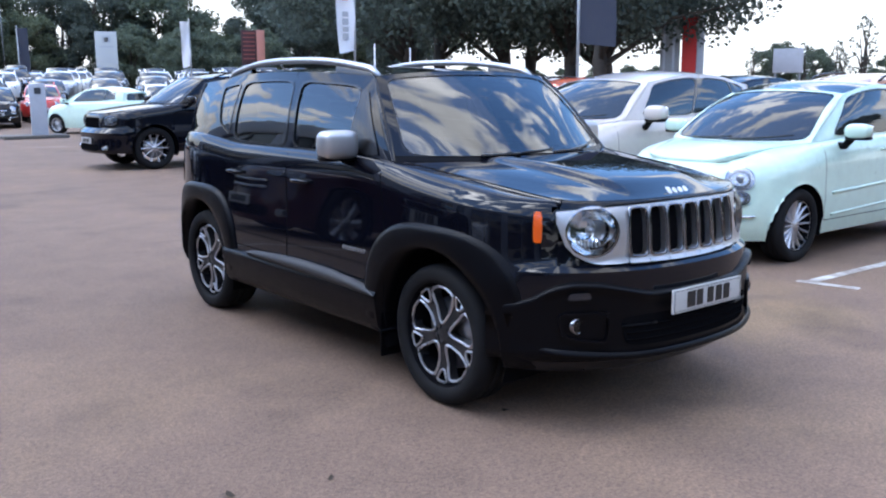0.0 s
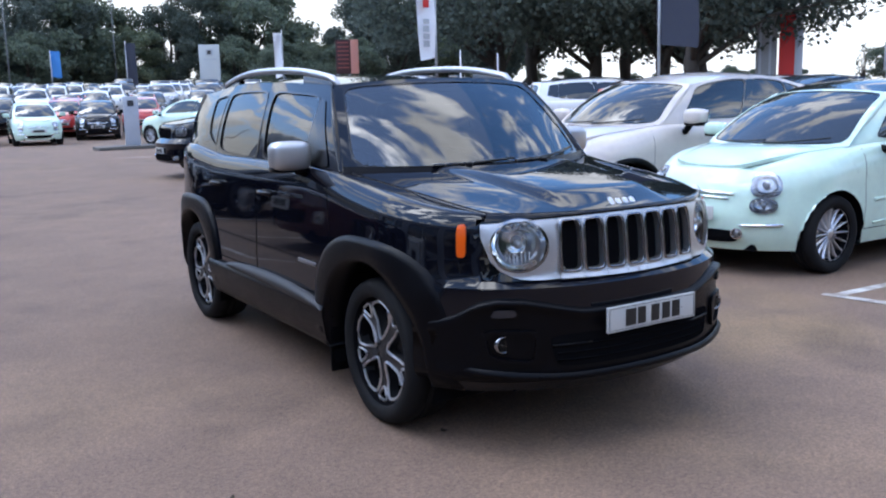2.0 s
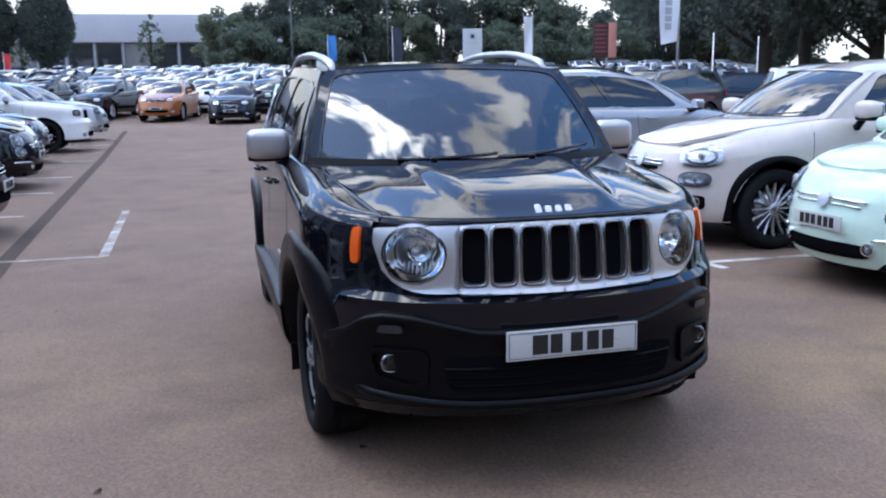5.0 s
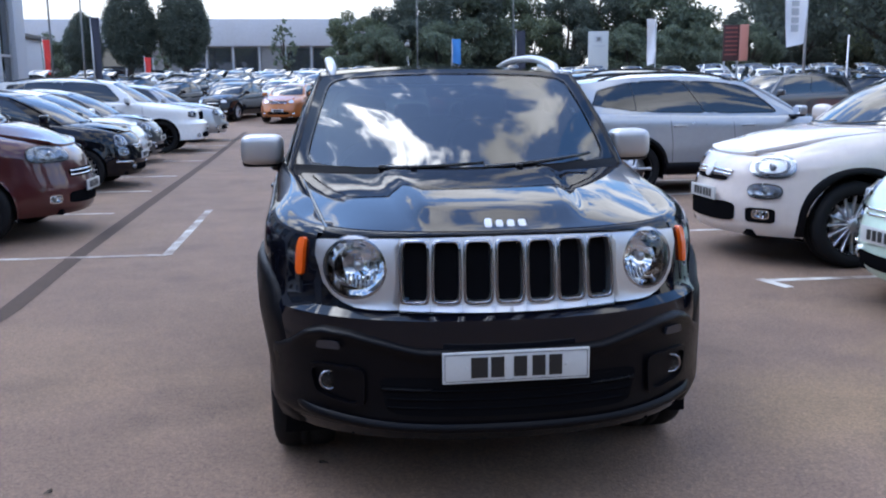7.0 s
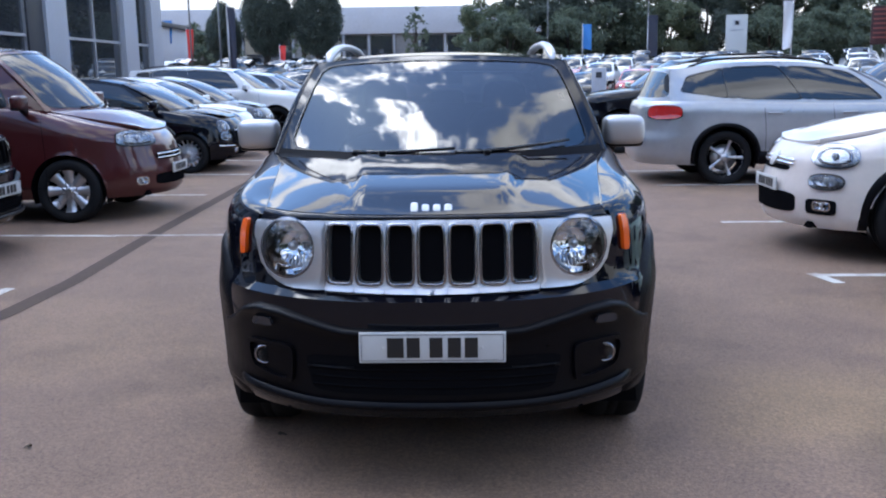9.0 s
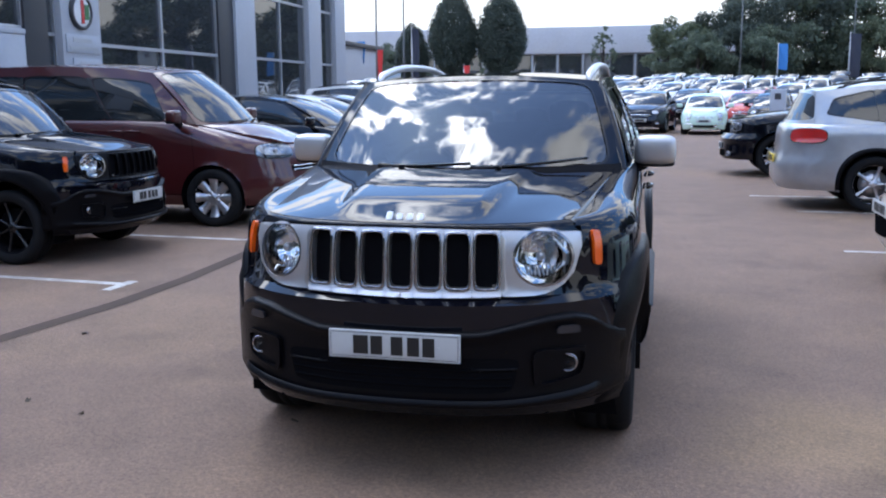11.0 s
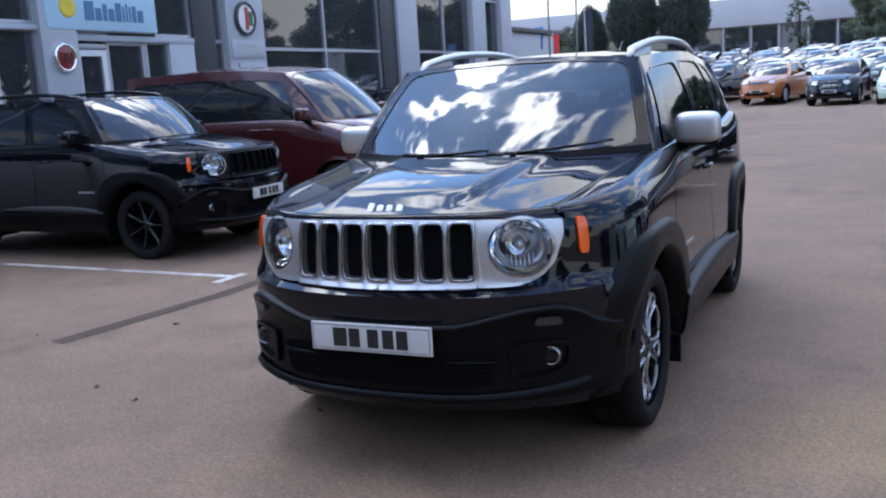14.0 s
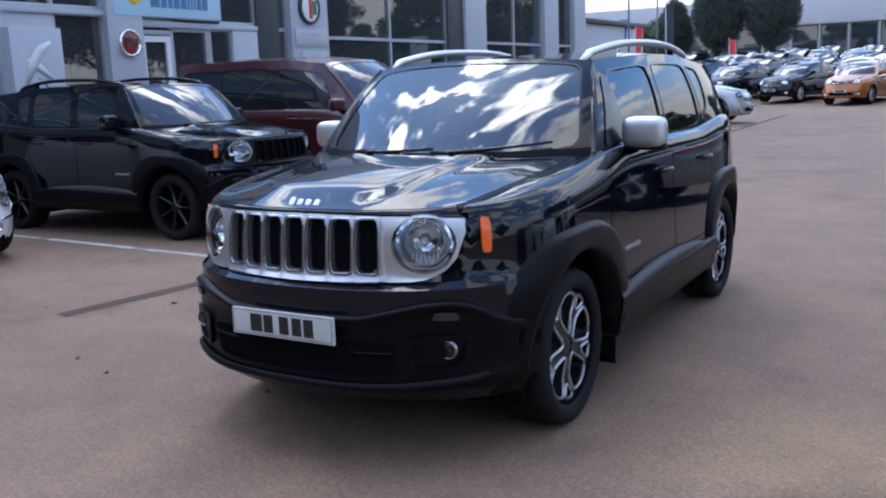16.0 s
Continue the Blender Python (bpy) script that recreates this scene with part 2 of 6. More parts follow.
def loop4(q, n=9, m=7.0):
    """A rounded quad: q holds four 2D corners, in order; n points a side; m: 2 is an ellipse, 50 a sharp quad."""
    out = []
    cs = [(-1, -1), (1, -1), (1, 1), (-1, 1)]
    for k in range(4):
        (u0, v0), (u1, v1) = cs[k], cs[(k + 1) % 4]
        for i in range(n):
            t = i / n
            u, v = u0 + (u1 - u0) * t, v0 + (v1 - v0) * t
            s = (abs(u) ** m + abs(v) ** m) ** (-1 / m)
            u, v = (u * s + 1) / 2, (v * s + 1) / 2
            a = [q[0][i_] * (1 - u) * (1 - v) + q[1][i_] * u * (1 - v) + q[2][i_] * u * v + q[3][i_] * (1 - u) * v for i_ in (0, 1)]
            out.append(tuple(a))
    return out


def rect4(a0, a1, b0, b1):
    return [(a0, b0), (a1, b0), (a1, b1), (a0, b1)]


def ring(bm, outer, inner, surf, off=0.0, rows=3):
    """The surface between two loops."""
    pts = []
    for k in range(rows + 1):
        t = k / rows
        pts.append([surf(o[0] + (i[0] - o[0]) * t, o[1] + (i[1] - o[1]) * t, off) for o, i in zip(outer, inner)])
    grid(bm, pts, True)
    return bm


def lip(bm, loop, surf, o0, o1):
    """The wall of an opening, from offset o0 to o1."""
    grid(bm, [[surf(p[0], p[1], o0) for p in loop], [surf(p[0], p[1], o1) for p in loop]], True)
    return bm


def fill(bm, loop, surf, off=0.0, rows=4):
    cx = sum(p[0] for p in loop) / len(loop); cy = sum(p[1] for p in loop) / len(loop)
    pts = [[surf(cx + (p[0] - cx) * k / rows, cy + (p[1] - cy) * k / rows, off) for p in loop] for k in range(rows, 0, -1)]
    vs = grid(bm, pts, True)
    c = bm.verts.new(surf(cx, cy, off))
    n = len(loop)
    for j in range(n):
        bm.faces.new((vs[-1][j], vs[-1][(j + 1) % n], c))
    return bm


def grow(loop, d0, d1=None):
    d1 = d0 if d1 is None else d1
    cx = sum(p[0] for p in loop) / len(loop); cy = sum(p[1] for p in loop) / len(loop)
    return [(p[0] + math.copysign(d0, p[0] - cx) * min(1, abs(p[0] - cx) * 30), p[1] + math.copysign(d1, p[1] - cy) * min(1, abs(p[1] - cy) * 30)) for p in loop]


def curve(tab, soft=0.06):
    xs, ys = [p[0] for p in tab], [p[1] for p in tab]
    return lambda v: sum(float(np.interp(v + o * soft, xs, ys)) * w for o, w in ((-1, .12), (-.5, .24), (0, .28), (.5, .24), (1, .12)))


def sm(a, b, v):
    t = max(0.0, min(1.0, (v - a) / (b - a)))
    return t * t * (3 - 2 * t)


# ---- cars ----
FAR = False      # far cars go without clear lenses


class Shape:
    """The outer form of a car that faces -y, its front axle over the origin."""

    def __init__(s, **k):
        s.W, s.F, s.R, s.nf, s.nr, s.ycf, s.ycr, s.wb, s.zb = (k["W"], k["F"], k["R"], k["nf"], k["nr"], k["ycf"], k["ycr"], k["wb"], k["zb"])
        s.wr, s.ra, s.wx, s.tw, s.hsh, s.dtf, s.dtr, s.cy, s.cyc = (k["wr"], k["ra"], k["wx"], k["tw"], k["hsh"], k["dtf"], k["dtr"], k["cy"], k["cyc"])
        s.cx, s.cz, s.ty, s.tyc, s.tx, s.ry, s.rx, s.by, s.bow = (k["cx"], k["cz"], k["ty"], k["tyc"], k["tx"], k["ry"], k["rx"], k["by"], k["bow"])
        s.bulge, s.crown, s.wsb, s.rbow, s.hs, s.hc, s.hcrown, s.dome = (k["bulge"], k["crown"], k["wsb"], k["rbow"], k["hs"], k["hc"], k["hcrown"], k["dome"])
        s.zt = curve(k["top"], 0.10)
        s.ds, s.df, s.dr = curve(k["side"], 0.03), curve(k["nose"], k.get("nsoft", 0.03)), curve(k["tail"], 0.04)
        s.dtop = curve(k["shoulder"], 0.15)
        s.pz = curve(k["roof"], 0.12)
        pts = []
        n = 60
        for i in range(n + 1):
            t = math.pi / 2 * i / n
            pts.append((s.W * math.sin(t) ** (2 / s.nf), s.ycf - (s.ycf - s.F) * math.cos(t) ** (2 / s.nf)))
        k2 = int((s.ycr - s.ycf) / 0.03)
        for i in range(1, k2):
            pts.append((s.W, s.ycf + (s.ycr - s.ycf) * i / k2))
        for i in range(n + 1):
            t = math.pi / 2 * i / n
            pts.append((s.W * math.cos(t) ** (2 / s.nr), s.ycr + (s.R - s.ycr) * math.sin(t) ** (2 / s.nr)))
        p = np.array(pts)
        arc = np.concatenate([[0], np.cumsum(np.linalg.norm(np.diff(p, axis=0), axis=1))])
        s.total = float(arc[-1])
        u = np.linspace(0, s.total, int(s.total / 0.01))
        xs, ys = np.interp(u, arc, p[:, 0]), np.interp(u, arc, p[:, 1])
        tx, ty = np.gradient(xs), np.gradient(ys)
        ln = np.hypot(tx, ty)
        s.tab = (u, xs, ys, ty / ln, -tx / ln)
        i0, i1 = np.argmax(xs > s.W * 0.9), len(xs) - np.argmax(xs[::-1] > s.W * 0.9)
        s.side_y, s.side_s = ys[i0:i1], u[i0:i1]

    def s_of(s, y):
        return float(np.interp(y, s.side_y, s.side_s))

    def skirt(s, a, z, off=0.0):
        """The point of the outer skin a metres round the plan from the middle of the front, at height z."""
        u, g = min(abs(a), s.total), math.copysign(1, a)
        x, y, nx, ny = (float(np.interp(u, s.tab[0], s.tab[i])) for i in (1, 2, 3, 4))
        wf, wr = max(0.0, -ny) ** 1.6, max(0.0, ny) ** 1.6
        ws = max(0.0, 1 - wf - wr)
        zt = s.zt(y)
        d = ws * s.ds(z) + wf * s.df(z) + wr * s.dr(z)
        dt = ws * s.dtop(y) + wf * s.dtf + wr * s.dtr
        f = max(0.0, min(1.0, (z - (zt - s.hsh)) / s.hsh))
        d += dt * (1 - math.sqrt(max(0.0, 1 - f * f)))
        d -= off
        return Vector(((x - nx * d) * g, y - ny * d, z))

    def side(s, y, z, off=0.0, g=1):
        return s.skirt(g * s.s_of(y), z, off)

    def rim(s, y):
        return s.skirt(s.s_of(y), s.zt(y)).x

    def belt(s, a):
        y = s.cy + (s.by - s.cy) * a
        q = s.skirt(s.s_of(y), s.zt(y))
        return Vector((q.x - 0.004, q.y, q.z - 0.004))

    def eave(s, a):
        y = s.ty + (s.ry - s.ty) * a
        return Vector((s.tx + (s.rx - s.tx) * a + s.bow * math.sin(math.pi * a), y, s.pz(a)))

    def glasshouse(s, a, b, off=0.0, g=1):
        def pt(a, b):
            p, q = s.belt(a), s.eave(a)
            r = p.lerp(q, b)
            r.x += s.bulge * math.sin(math.pi * min(1, max(0, b)))
            return r
        p = pt(a, b)
        if off:
            n = (pt(a + .01, b) - p).cross(pt(a, b + .01) - p).normalized()
            p = p + n * off * (1 if n.x > 0 else -1)
        return Vector((p.x * g, p.y, p.z))

    def screen(s, a, b, off=0.0):
        """The windscreen: a from -1 to 1 across, b from the cowl to the roof."""
        def pt(a, b):
            lo = Vector((a * s.cx, s.cyc + (s.cy - s.cyc) * a * a, s.cz + (s.zt(s.cy) - s.cz) * a * a))
            e = s.eave(0)
            hi = Vector((a * e.x, s.tyc + (s.ty - s.tyc) * a * a, e.z + s.crown * (1 - a * a) * 0.8))
            r = lo.lerp(hi, b)
            r.z += s.wsb * math.sin(math.pi * min(1, max(0, b)))
            return r
        p = pt(a, b)
        if off:
            n = (pt(a + .01, b) - p).cross(pt(a, b + .01) - p).normalized()
            p = p + n * off * (1 if n.z > 0 else -1)
        return p

    def back(s, a, b, off=0.0):
        def pt(a, b):
            lo0 = s.belt(1)
            yc = s.skirt(s.total, s.zt(s.R)).y
            lo = Vector((a * lo0.x, lo0.y + (yc - lo0.y) * (1 - abs(a) ** 2.6), lo0.z))
            e = s.eave(1)
            hi = Vector((a * e.x, e.y + s.rbow * (1 - a * a), e.z + s.crown * (1 - a * a) * 0.5))
            return lo.lerp(hi, b)
        p = pt(a, b)
        if off:
            n = (pt(a + .01, b) - p).cross(pt(a, b + .01) - p).normalized()
            p = p + n * off * (1 if n.y > 0 else -1)
        return p

    def roofpt(s, a, t, off=0.0):
        e = s.eave(t)
        y0 = s.tyc + (s.ty - s.tyc) * a * a
        y1 = s.eave(1).y + s.rbow * (1 - a * a)
        k = 0.8 - 0.3 * t
        q = abs(a) ** 2.2
        return Vector((a * e.x, y0 + (y1 - y0) * t, e.z + s.crown * (k + 0.25 * math.sin(math.pi * t)) * (1 - q) + off))

    def hood(s, a, r, off=0.0):
        """The bonnet: a across, r from the front edge to the cowl."""
        sf = s.hs * abs(a)
        f = s.skirt(math.copysign(sf, a), s.zt(s.F) - 0.002) if a else s.skirt(0, s.zt(s.F) - 0.002)
        c = s.screen(a * s.hc, 0)
        p = f.lerp(c, r)
        edge_y = p.y
        zz = s.zt(edge_y)
        zl = f.z + (c.z - f.z) * r
        p.z = max(zl, zz) * abs(a) ** 3 + zl * (1 - abs(a) ** 3) + s.hcrown * (1 - a ** 4) * math.sin(math.pi * min(1, r * 0.97 + 0.03)) ** 0.6 + off
        if s.dome:
            p.z += s.dome * sm(0.46, 0.38, abs(a) - 0.10 * r) * sm(0.02, 0.25, r) * (1 - sm(0.9, 1.0, r) * 0.6)
        return p


BASE = dict(W=0.86, F=-0.76, R=3.35, nf=2.3, nr=4.0, ycf=-0.05, ycr=2.55, wb=2.57, zb=0.26, wr=0.345, ra=0.395, wx=0.80, tw=0.215,
            top=[(-0.8, 0.965), (-0.5, 0.985), (0.45, 1.10), (0.7, 1.115), (2.0, 1.115), (2.5, 1.16), (3.4, 1.16)],
            side=[(0.2, 0.05), (0.34, 0.0), (0.62, 0.0), (0.9, 0.018), (1.2, 0.03)],
            nose=[(0.25, -0.02), (0.32, -0.09), (0.5, -0.086), (0.60, -0.084), (0.66, -0.097), (0.69, -0.100), (0.702, -0.075), (0.714, 0.0), (0.97, 0.02)],
            tail=[(0.25, 0.03), (0.35, -0.04), (0.6, -0.04), (0.66, 0.0), (1.2, 0.04)],
            shoulder=[(-0.6, 0.10), (0.2, 0.12), (0.5, 0.05), (2.8, 0.05), (3.3, 0.07)], hsh=0.12, dtf=0.02, dtr=0.04,
            roof=[(0, 1.485), (0.3, 1.525), (0.6, 1.53), (1, 1.47)], cy=0.42, cyc=0.14, cx=0.735, cz=1.085, ty=0.80, tyc=0.74, tx=0.60, ry=2.98, rx=0.585,
            by=3.08, bow=0.02, bulge=0.02, crown=0.05, wsb=0.03, rbow=0.10, hs=0.66, hc=0.97, hcrown=0.03, dome=0.0)


def wheel(kind, r, w, mat_rim=None):
    """A wheel round the x axis, its face towards +x, as a part with a tyre and a rim; built at the origin."""
    hub = bmesh.new()
    rr = r * (0.735 if kind == 'petal' else 0.70)
    lathe(hub, [(-w * .5, rr * .93), (w * .30, rr * .90), (w * .44, rr * .985), (w * .47, rr * 1.0), (w * .44, rr * 1.03)], 40)
    tyre = bmesh.new()
    lathe(tyre, [(-w * .5, rr), (-w * .56, r * .86), (-w * .5, r * .965), (-w * .36, r), (-w * .12, r), (-w * .11, r * .985), (-w * .08, r * .985), (-w * .07, r), (w * .07, r), (w * .08, r * .985), (w * .11, r * .985), (w * .12, r),
                 (w * .36, r), (w * .5, r * .965), (w * .56, r * .88), (w * .54, r * .80), (w * .50, rr * 1.02), (w * .42, rr * .99)], 48)
    face, edge, x0 = bmesh.new(), bmesh.new(), w * 0.40
    P = lambda rad, th, x: (x, rr * rad * math.cos(th), rr * rad * math.sin(th))
    D = math.pi / 180
    if kind == "petal":
        rows = [.20, .25, .31, .40, .52, .64, .72, .80, .88, .93, .985]
        hole = lambda q: float(np.interp(q, [.22, .25, .31, .45, .70, .86, .92, .945], [0, 9, 17, 21.5, 23.5, 21.5, 14, 0])) * D
        tri = lambda q: float(np.interp(q, [.69, .73, .82, .90, .94, .955], [0, 4.5, 7.5, 9.0, 6, 0])) * D
        dish = lambda q: x0 - 0.020 + 0.020 * abs(q - .55) * 2
        for k in range(5):
            c = 2 * math.pi * k / 5 + 0.3
            for g in (1, -1):
                grid(face, [[P(q, c + g * hole(q), dish(q)), P(q, c + g * (36 * D - tri(q)), dish(q))] for q in rows])
                grid(face, [[P(q, c + g * hole(q), dish(q)), P(q, c + g * hole(q), dish(q) - .05)] for q in rows])
            qs = [.235, .25, .28, .31, .38, .45, .58, .70, .80, .86, .905, .935]
            lp = [P(q, c + hole(q), dish(q) + .002) for q in qs] + [P(q, c - hole(q), dish(q) + .002) for q in qs[::-1]]
            tube(edge, lp, .0068, 6, True)
            qs = [.70, .73, .78, .84, .90, .94]
            c2 = c + 36 * D
            lp = [P(q, c2 + tri(q), dish(q) + .002) for q in qs] + [P(q, c2 - tri(q), dish(q) + .002) for q in qs[::-1]]
            tube(edge, lp, .006, 6, True)
        lathe(face, [(x0 - .02, rr * .95), (x0 + .002, rr * .975), (x0 + .002, rr * 1.0)], 48)
        lathe(face, [(x0 - .03, rr * .22), (x0 - .012, rr * .20), (x0 - .006, rr * .10), (x0 - .006, .001)], 24)
        for k in range(5):
            t = 2 * math.pi * (k + .5) / 5 + .3
            superbox(face, P(.155, t, x0 - .010), (.006, .009, .009), 3, 8, 6)
        m_face, m_edge, m_hub = M_DARKALLOY, M_ALLOY, M_VOID
    else:
        n = {"multi": 16, "five": 5, "ten": 10, "dark": 7, "cover": 8}[kind]
        wd = {"multi": .055, "five": .16, "ten": .085, "dark": .11, "cover": .46}[kind]
        for k in range(n):
            c = 2 * math.pi * k / n
            rows = [(.16, wd * 1.5), (.4, wd), (.75, wd * .9), (.97, wd * 1.25)]
            A = []
            for q, h in rows:
                t = h * .5 / q
                x = x0 - .02 + .02 * abs(q - .5) * 2
                A.append([P(q, c - t, x - .035), P(q, c - t * .85, x), P(q, c + t * .85, x), P(q, c + t, x - .035)])
            grid(face, A)
        lathe(face, [(x0 - .02, rr * .93), (x0 + .004, rr * .97), (x0, rr * 1.0)], 40)
        lathe(face, [(x0 - .03, rr * .24), (x0 - .006, rr * .20), (x0, rr * .08), (x0, .001)], 24)
        m_face, m_edge, m_hub = mat_rim or M_ALLOY, None, M_VOID
    disc = bmesh.new()
    lathe(disc, [(0.0, rr * .70), (0.012, rr * .70), (0.012, .02)], 32)
    return dict(hub=hub, tyre=tyre, face=face, edge=edge if m_edge else None, disc=disc, m_face=m_face, m_edge=m_edge)


def add_wheels(car, S, kind, mat_rim=None, simple=False):
    w = wheel(kind, S.wr, S.tw, mat_rim)
    if simple:
        root = part("wheel", w["tyre"], M_RUBBER, car)
        w["tyre"] = None
    else:
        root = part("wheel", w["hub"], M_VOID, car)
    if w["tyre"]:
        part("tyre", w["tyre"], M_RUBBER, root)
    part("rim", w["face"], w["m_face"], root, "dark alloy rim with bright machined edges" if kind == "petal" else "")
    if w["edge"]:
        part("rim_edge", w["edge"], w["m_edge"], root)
    # behind dark rims the disc is near-black too, shade put into its colour
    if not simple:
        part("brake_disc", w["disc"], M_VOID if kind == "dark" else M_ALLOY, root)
    places = [(g, y) for y in (0, S.wb) for g in (1, -1)]
    for i, (g, y) in enumerate(places):
        ob = root
        if i:
            ob = root.copy(); scene.collection.objects.link(ob)
            for c in root.children:
                d = c.copy(); scene.collection.objects.link(d); d.parent = ob
        ob.matrix_basis = pose(g * (S.wx - S.tw * .48), y, S.wr, 0, 0, 0 if g > 0 else 180)


def sides(S, car, name, fn, material, label=""):
    for g in (1, -1):
        bm = bmesh.new()
        fn(bm, g)
        part(name, bm, material, car, label)


def shell(S, car, pm, fine=1.0, pillar=None, roofm=None, cut=None):
    """Skin, bonnet, roof and pillars of a car."""
    pillar, roofm = pillar or pm, roofm or pm
    ua = [0.0]
    while ua[-1] < S.total - 0.02:
        ua.append(ua[-1] + 0.045 / fine)
    ua[-1] = S.total
    full = [-u for u in ua[::-1]] + ua[1:]
    bm = bmesh.new()
    rows = []
    for a in full:
        y = S.skirt(a, 0.5).y
        zt = S.zt(float(np.interp(abs(a), S.tab[0], S.tab[2])))
        zl = [S.zb, S.zb + .05, .36, .42, .49, .55, .61, .66, .70, .75, .80] + [.80 + (zt - S.hsh - .80) * f for f in (.33, .66, 1)] + [zt - S.hsh + S.hsh * math.sin(math.pi / 2 * f) for f in (.2, .4, .6, .8, 1)]
        if cut:
            zl[6:9] = [.63, .692, .716]
        if cut and abs(a) < .70:
            zl[8:14] = [.716, .76, .82, .88, .91, .935]
            zl[14:19] = [.945, .952, .958, .962, zt]
        col = [S.skirt(a, z) for z in zl]
        e = col[-1]
        n = Vector((e.x, 0, 0)).normalized() if abs(e.x) > .3 else Vector((0, 0, 0))
        ins = S.skirt(a, zt, -0.10)
        col.append(Vector((ins.x, ins.y, e.z - 0.003)))
        ins = S.skirt(a, zt, -0.20)
        col.append(Vector((ins.x, ins.y, e.z - 0.006)))
        rows.append(col)
    grid(bm, rows)
    if cut:
        dead = [f for f in bm.faces if all(v.co.y < 0 and cut(abs(v.co.x), v.co.z) for v in f.verts)]
        bmesh.ops.delete(bm, geom=dead, context="FACES")
    kill = []
    for cy in (0, S.wb):
        for v in bm.verts:
            dy, dz = v.co.y - cy, v.co.z - S.wr
            v.tag = math.hypot(dy, dz) < S.ra and abs(v.co.x) > S.W * 0.6
        dead = [f for f in bm.faces if all(v.tag for v in f.verts)]
        bmesh.ops.delete(bm, geom=dead, context="FACES")
        for v in bm.verts:
            if v.tag:
                dy, dz = v.co.y - cy, v.co.z - S.wr
                h = max(1e-4, math.hypot(dy, dz))
                v.co.y, v.co.z = cy + dy / h * S.ra, S.wr + dz / h * S.ra
                v.tag = False
    part("body", bm, pm, car)
    # underside and wheel wells, their shade put into the near-black colour
    bm = bmesh.new()
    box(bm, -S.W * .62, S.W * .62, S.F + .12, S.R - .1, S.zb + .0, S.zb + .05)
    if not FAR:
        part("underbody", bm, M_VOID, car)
    for cy in (0, S.wb):
        for g in (1, -1):
            if not FAR:
                bm = bmesh.new()
            pts = []
            for i in range(19):
                t = math.radians(-20 + 220 * i / 18)
                yy, zz = cy + S.ra * 1.01 * math.cos(t), S.wr + S.ra * 1.01 * math.sin(t)
                pts.append([(g * S.W * .55, yy, zz), (g * (S.side(min(max(yy, S.side_y[0]), S.side_y[-1]), max(zz, .3)).x - .012), yy, zz)])
            grid(bm, pts)
            c = bm.verts.new((g * S.W * .55, cy, S.wr))
            r = [bm.verts.new(p[0]) for p in pts]
            for a, b in zip(r, r[1:]):
                bm.faces.new((a, b, c))
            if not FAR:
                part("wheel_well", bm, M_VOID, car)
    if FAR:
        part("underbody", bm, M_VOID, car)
    nh = int(14 * fine)
    bm = bmesh.new()
    av = [(i / nh - 1) for i in range(nh * 2 + 1)]
    rv = [0, .03, .08] + [.15 + .85 * i / (nh) for i in range(nh + 1)]
    top = [[S.hood(a, r, 0.004) for a in av] for r in rv]
    low = [[p + Vector((0, 0, -0.03)) for p in row] for row in (top[0],)]
    grid(bm, low + top)
    for k in (0, -1):
        grid(bm, [[row[k] for row in top], [row[k] + Vector((0, 0, -.03)) for row in top]])
    bmesh.ops.remove_doubles(bm, verts=bm.verts, dist=1e-5)
    part("bonnet", bm, pm, car)
    bm = bmesh.new()
    grid(bm, [[S.roofpt(a, t) for a in [i / nh - 1 for i in range(2 * nh + 1)]] for t in [i / (nh + 4) for i in range(nh + 5)]])
    part("roof", bm, roofm, car)


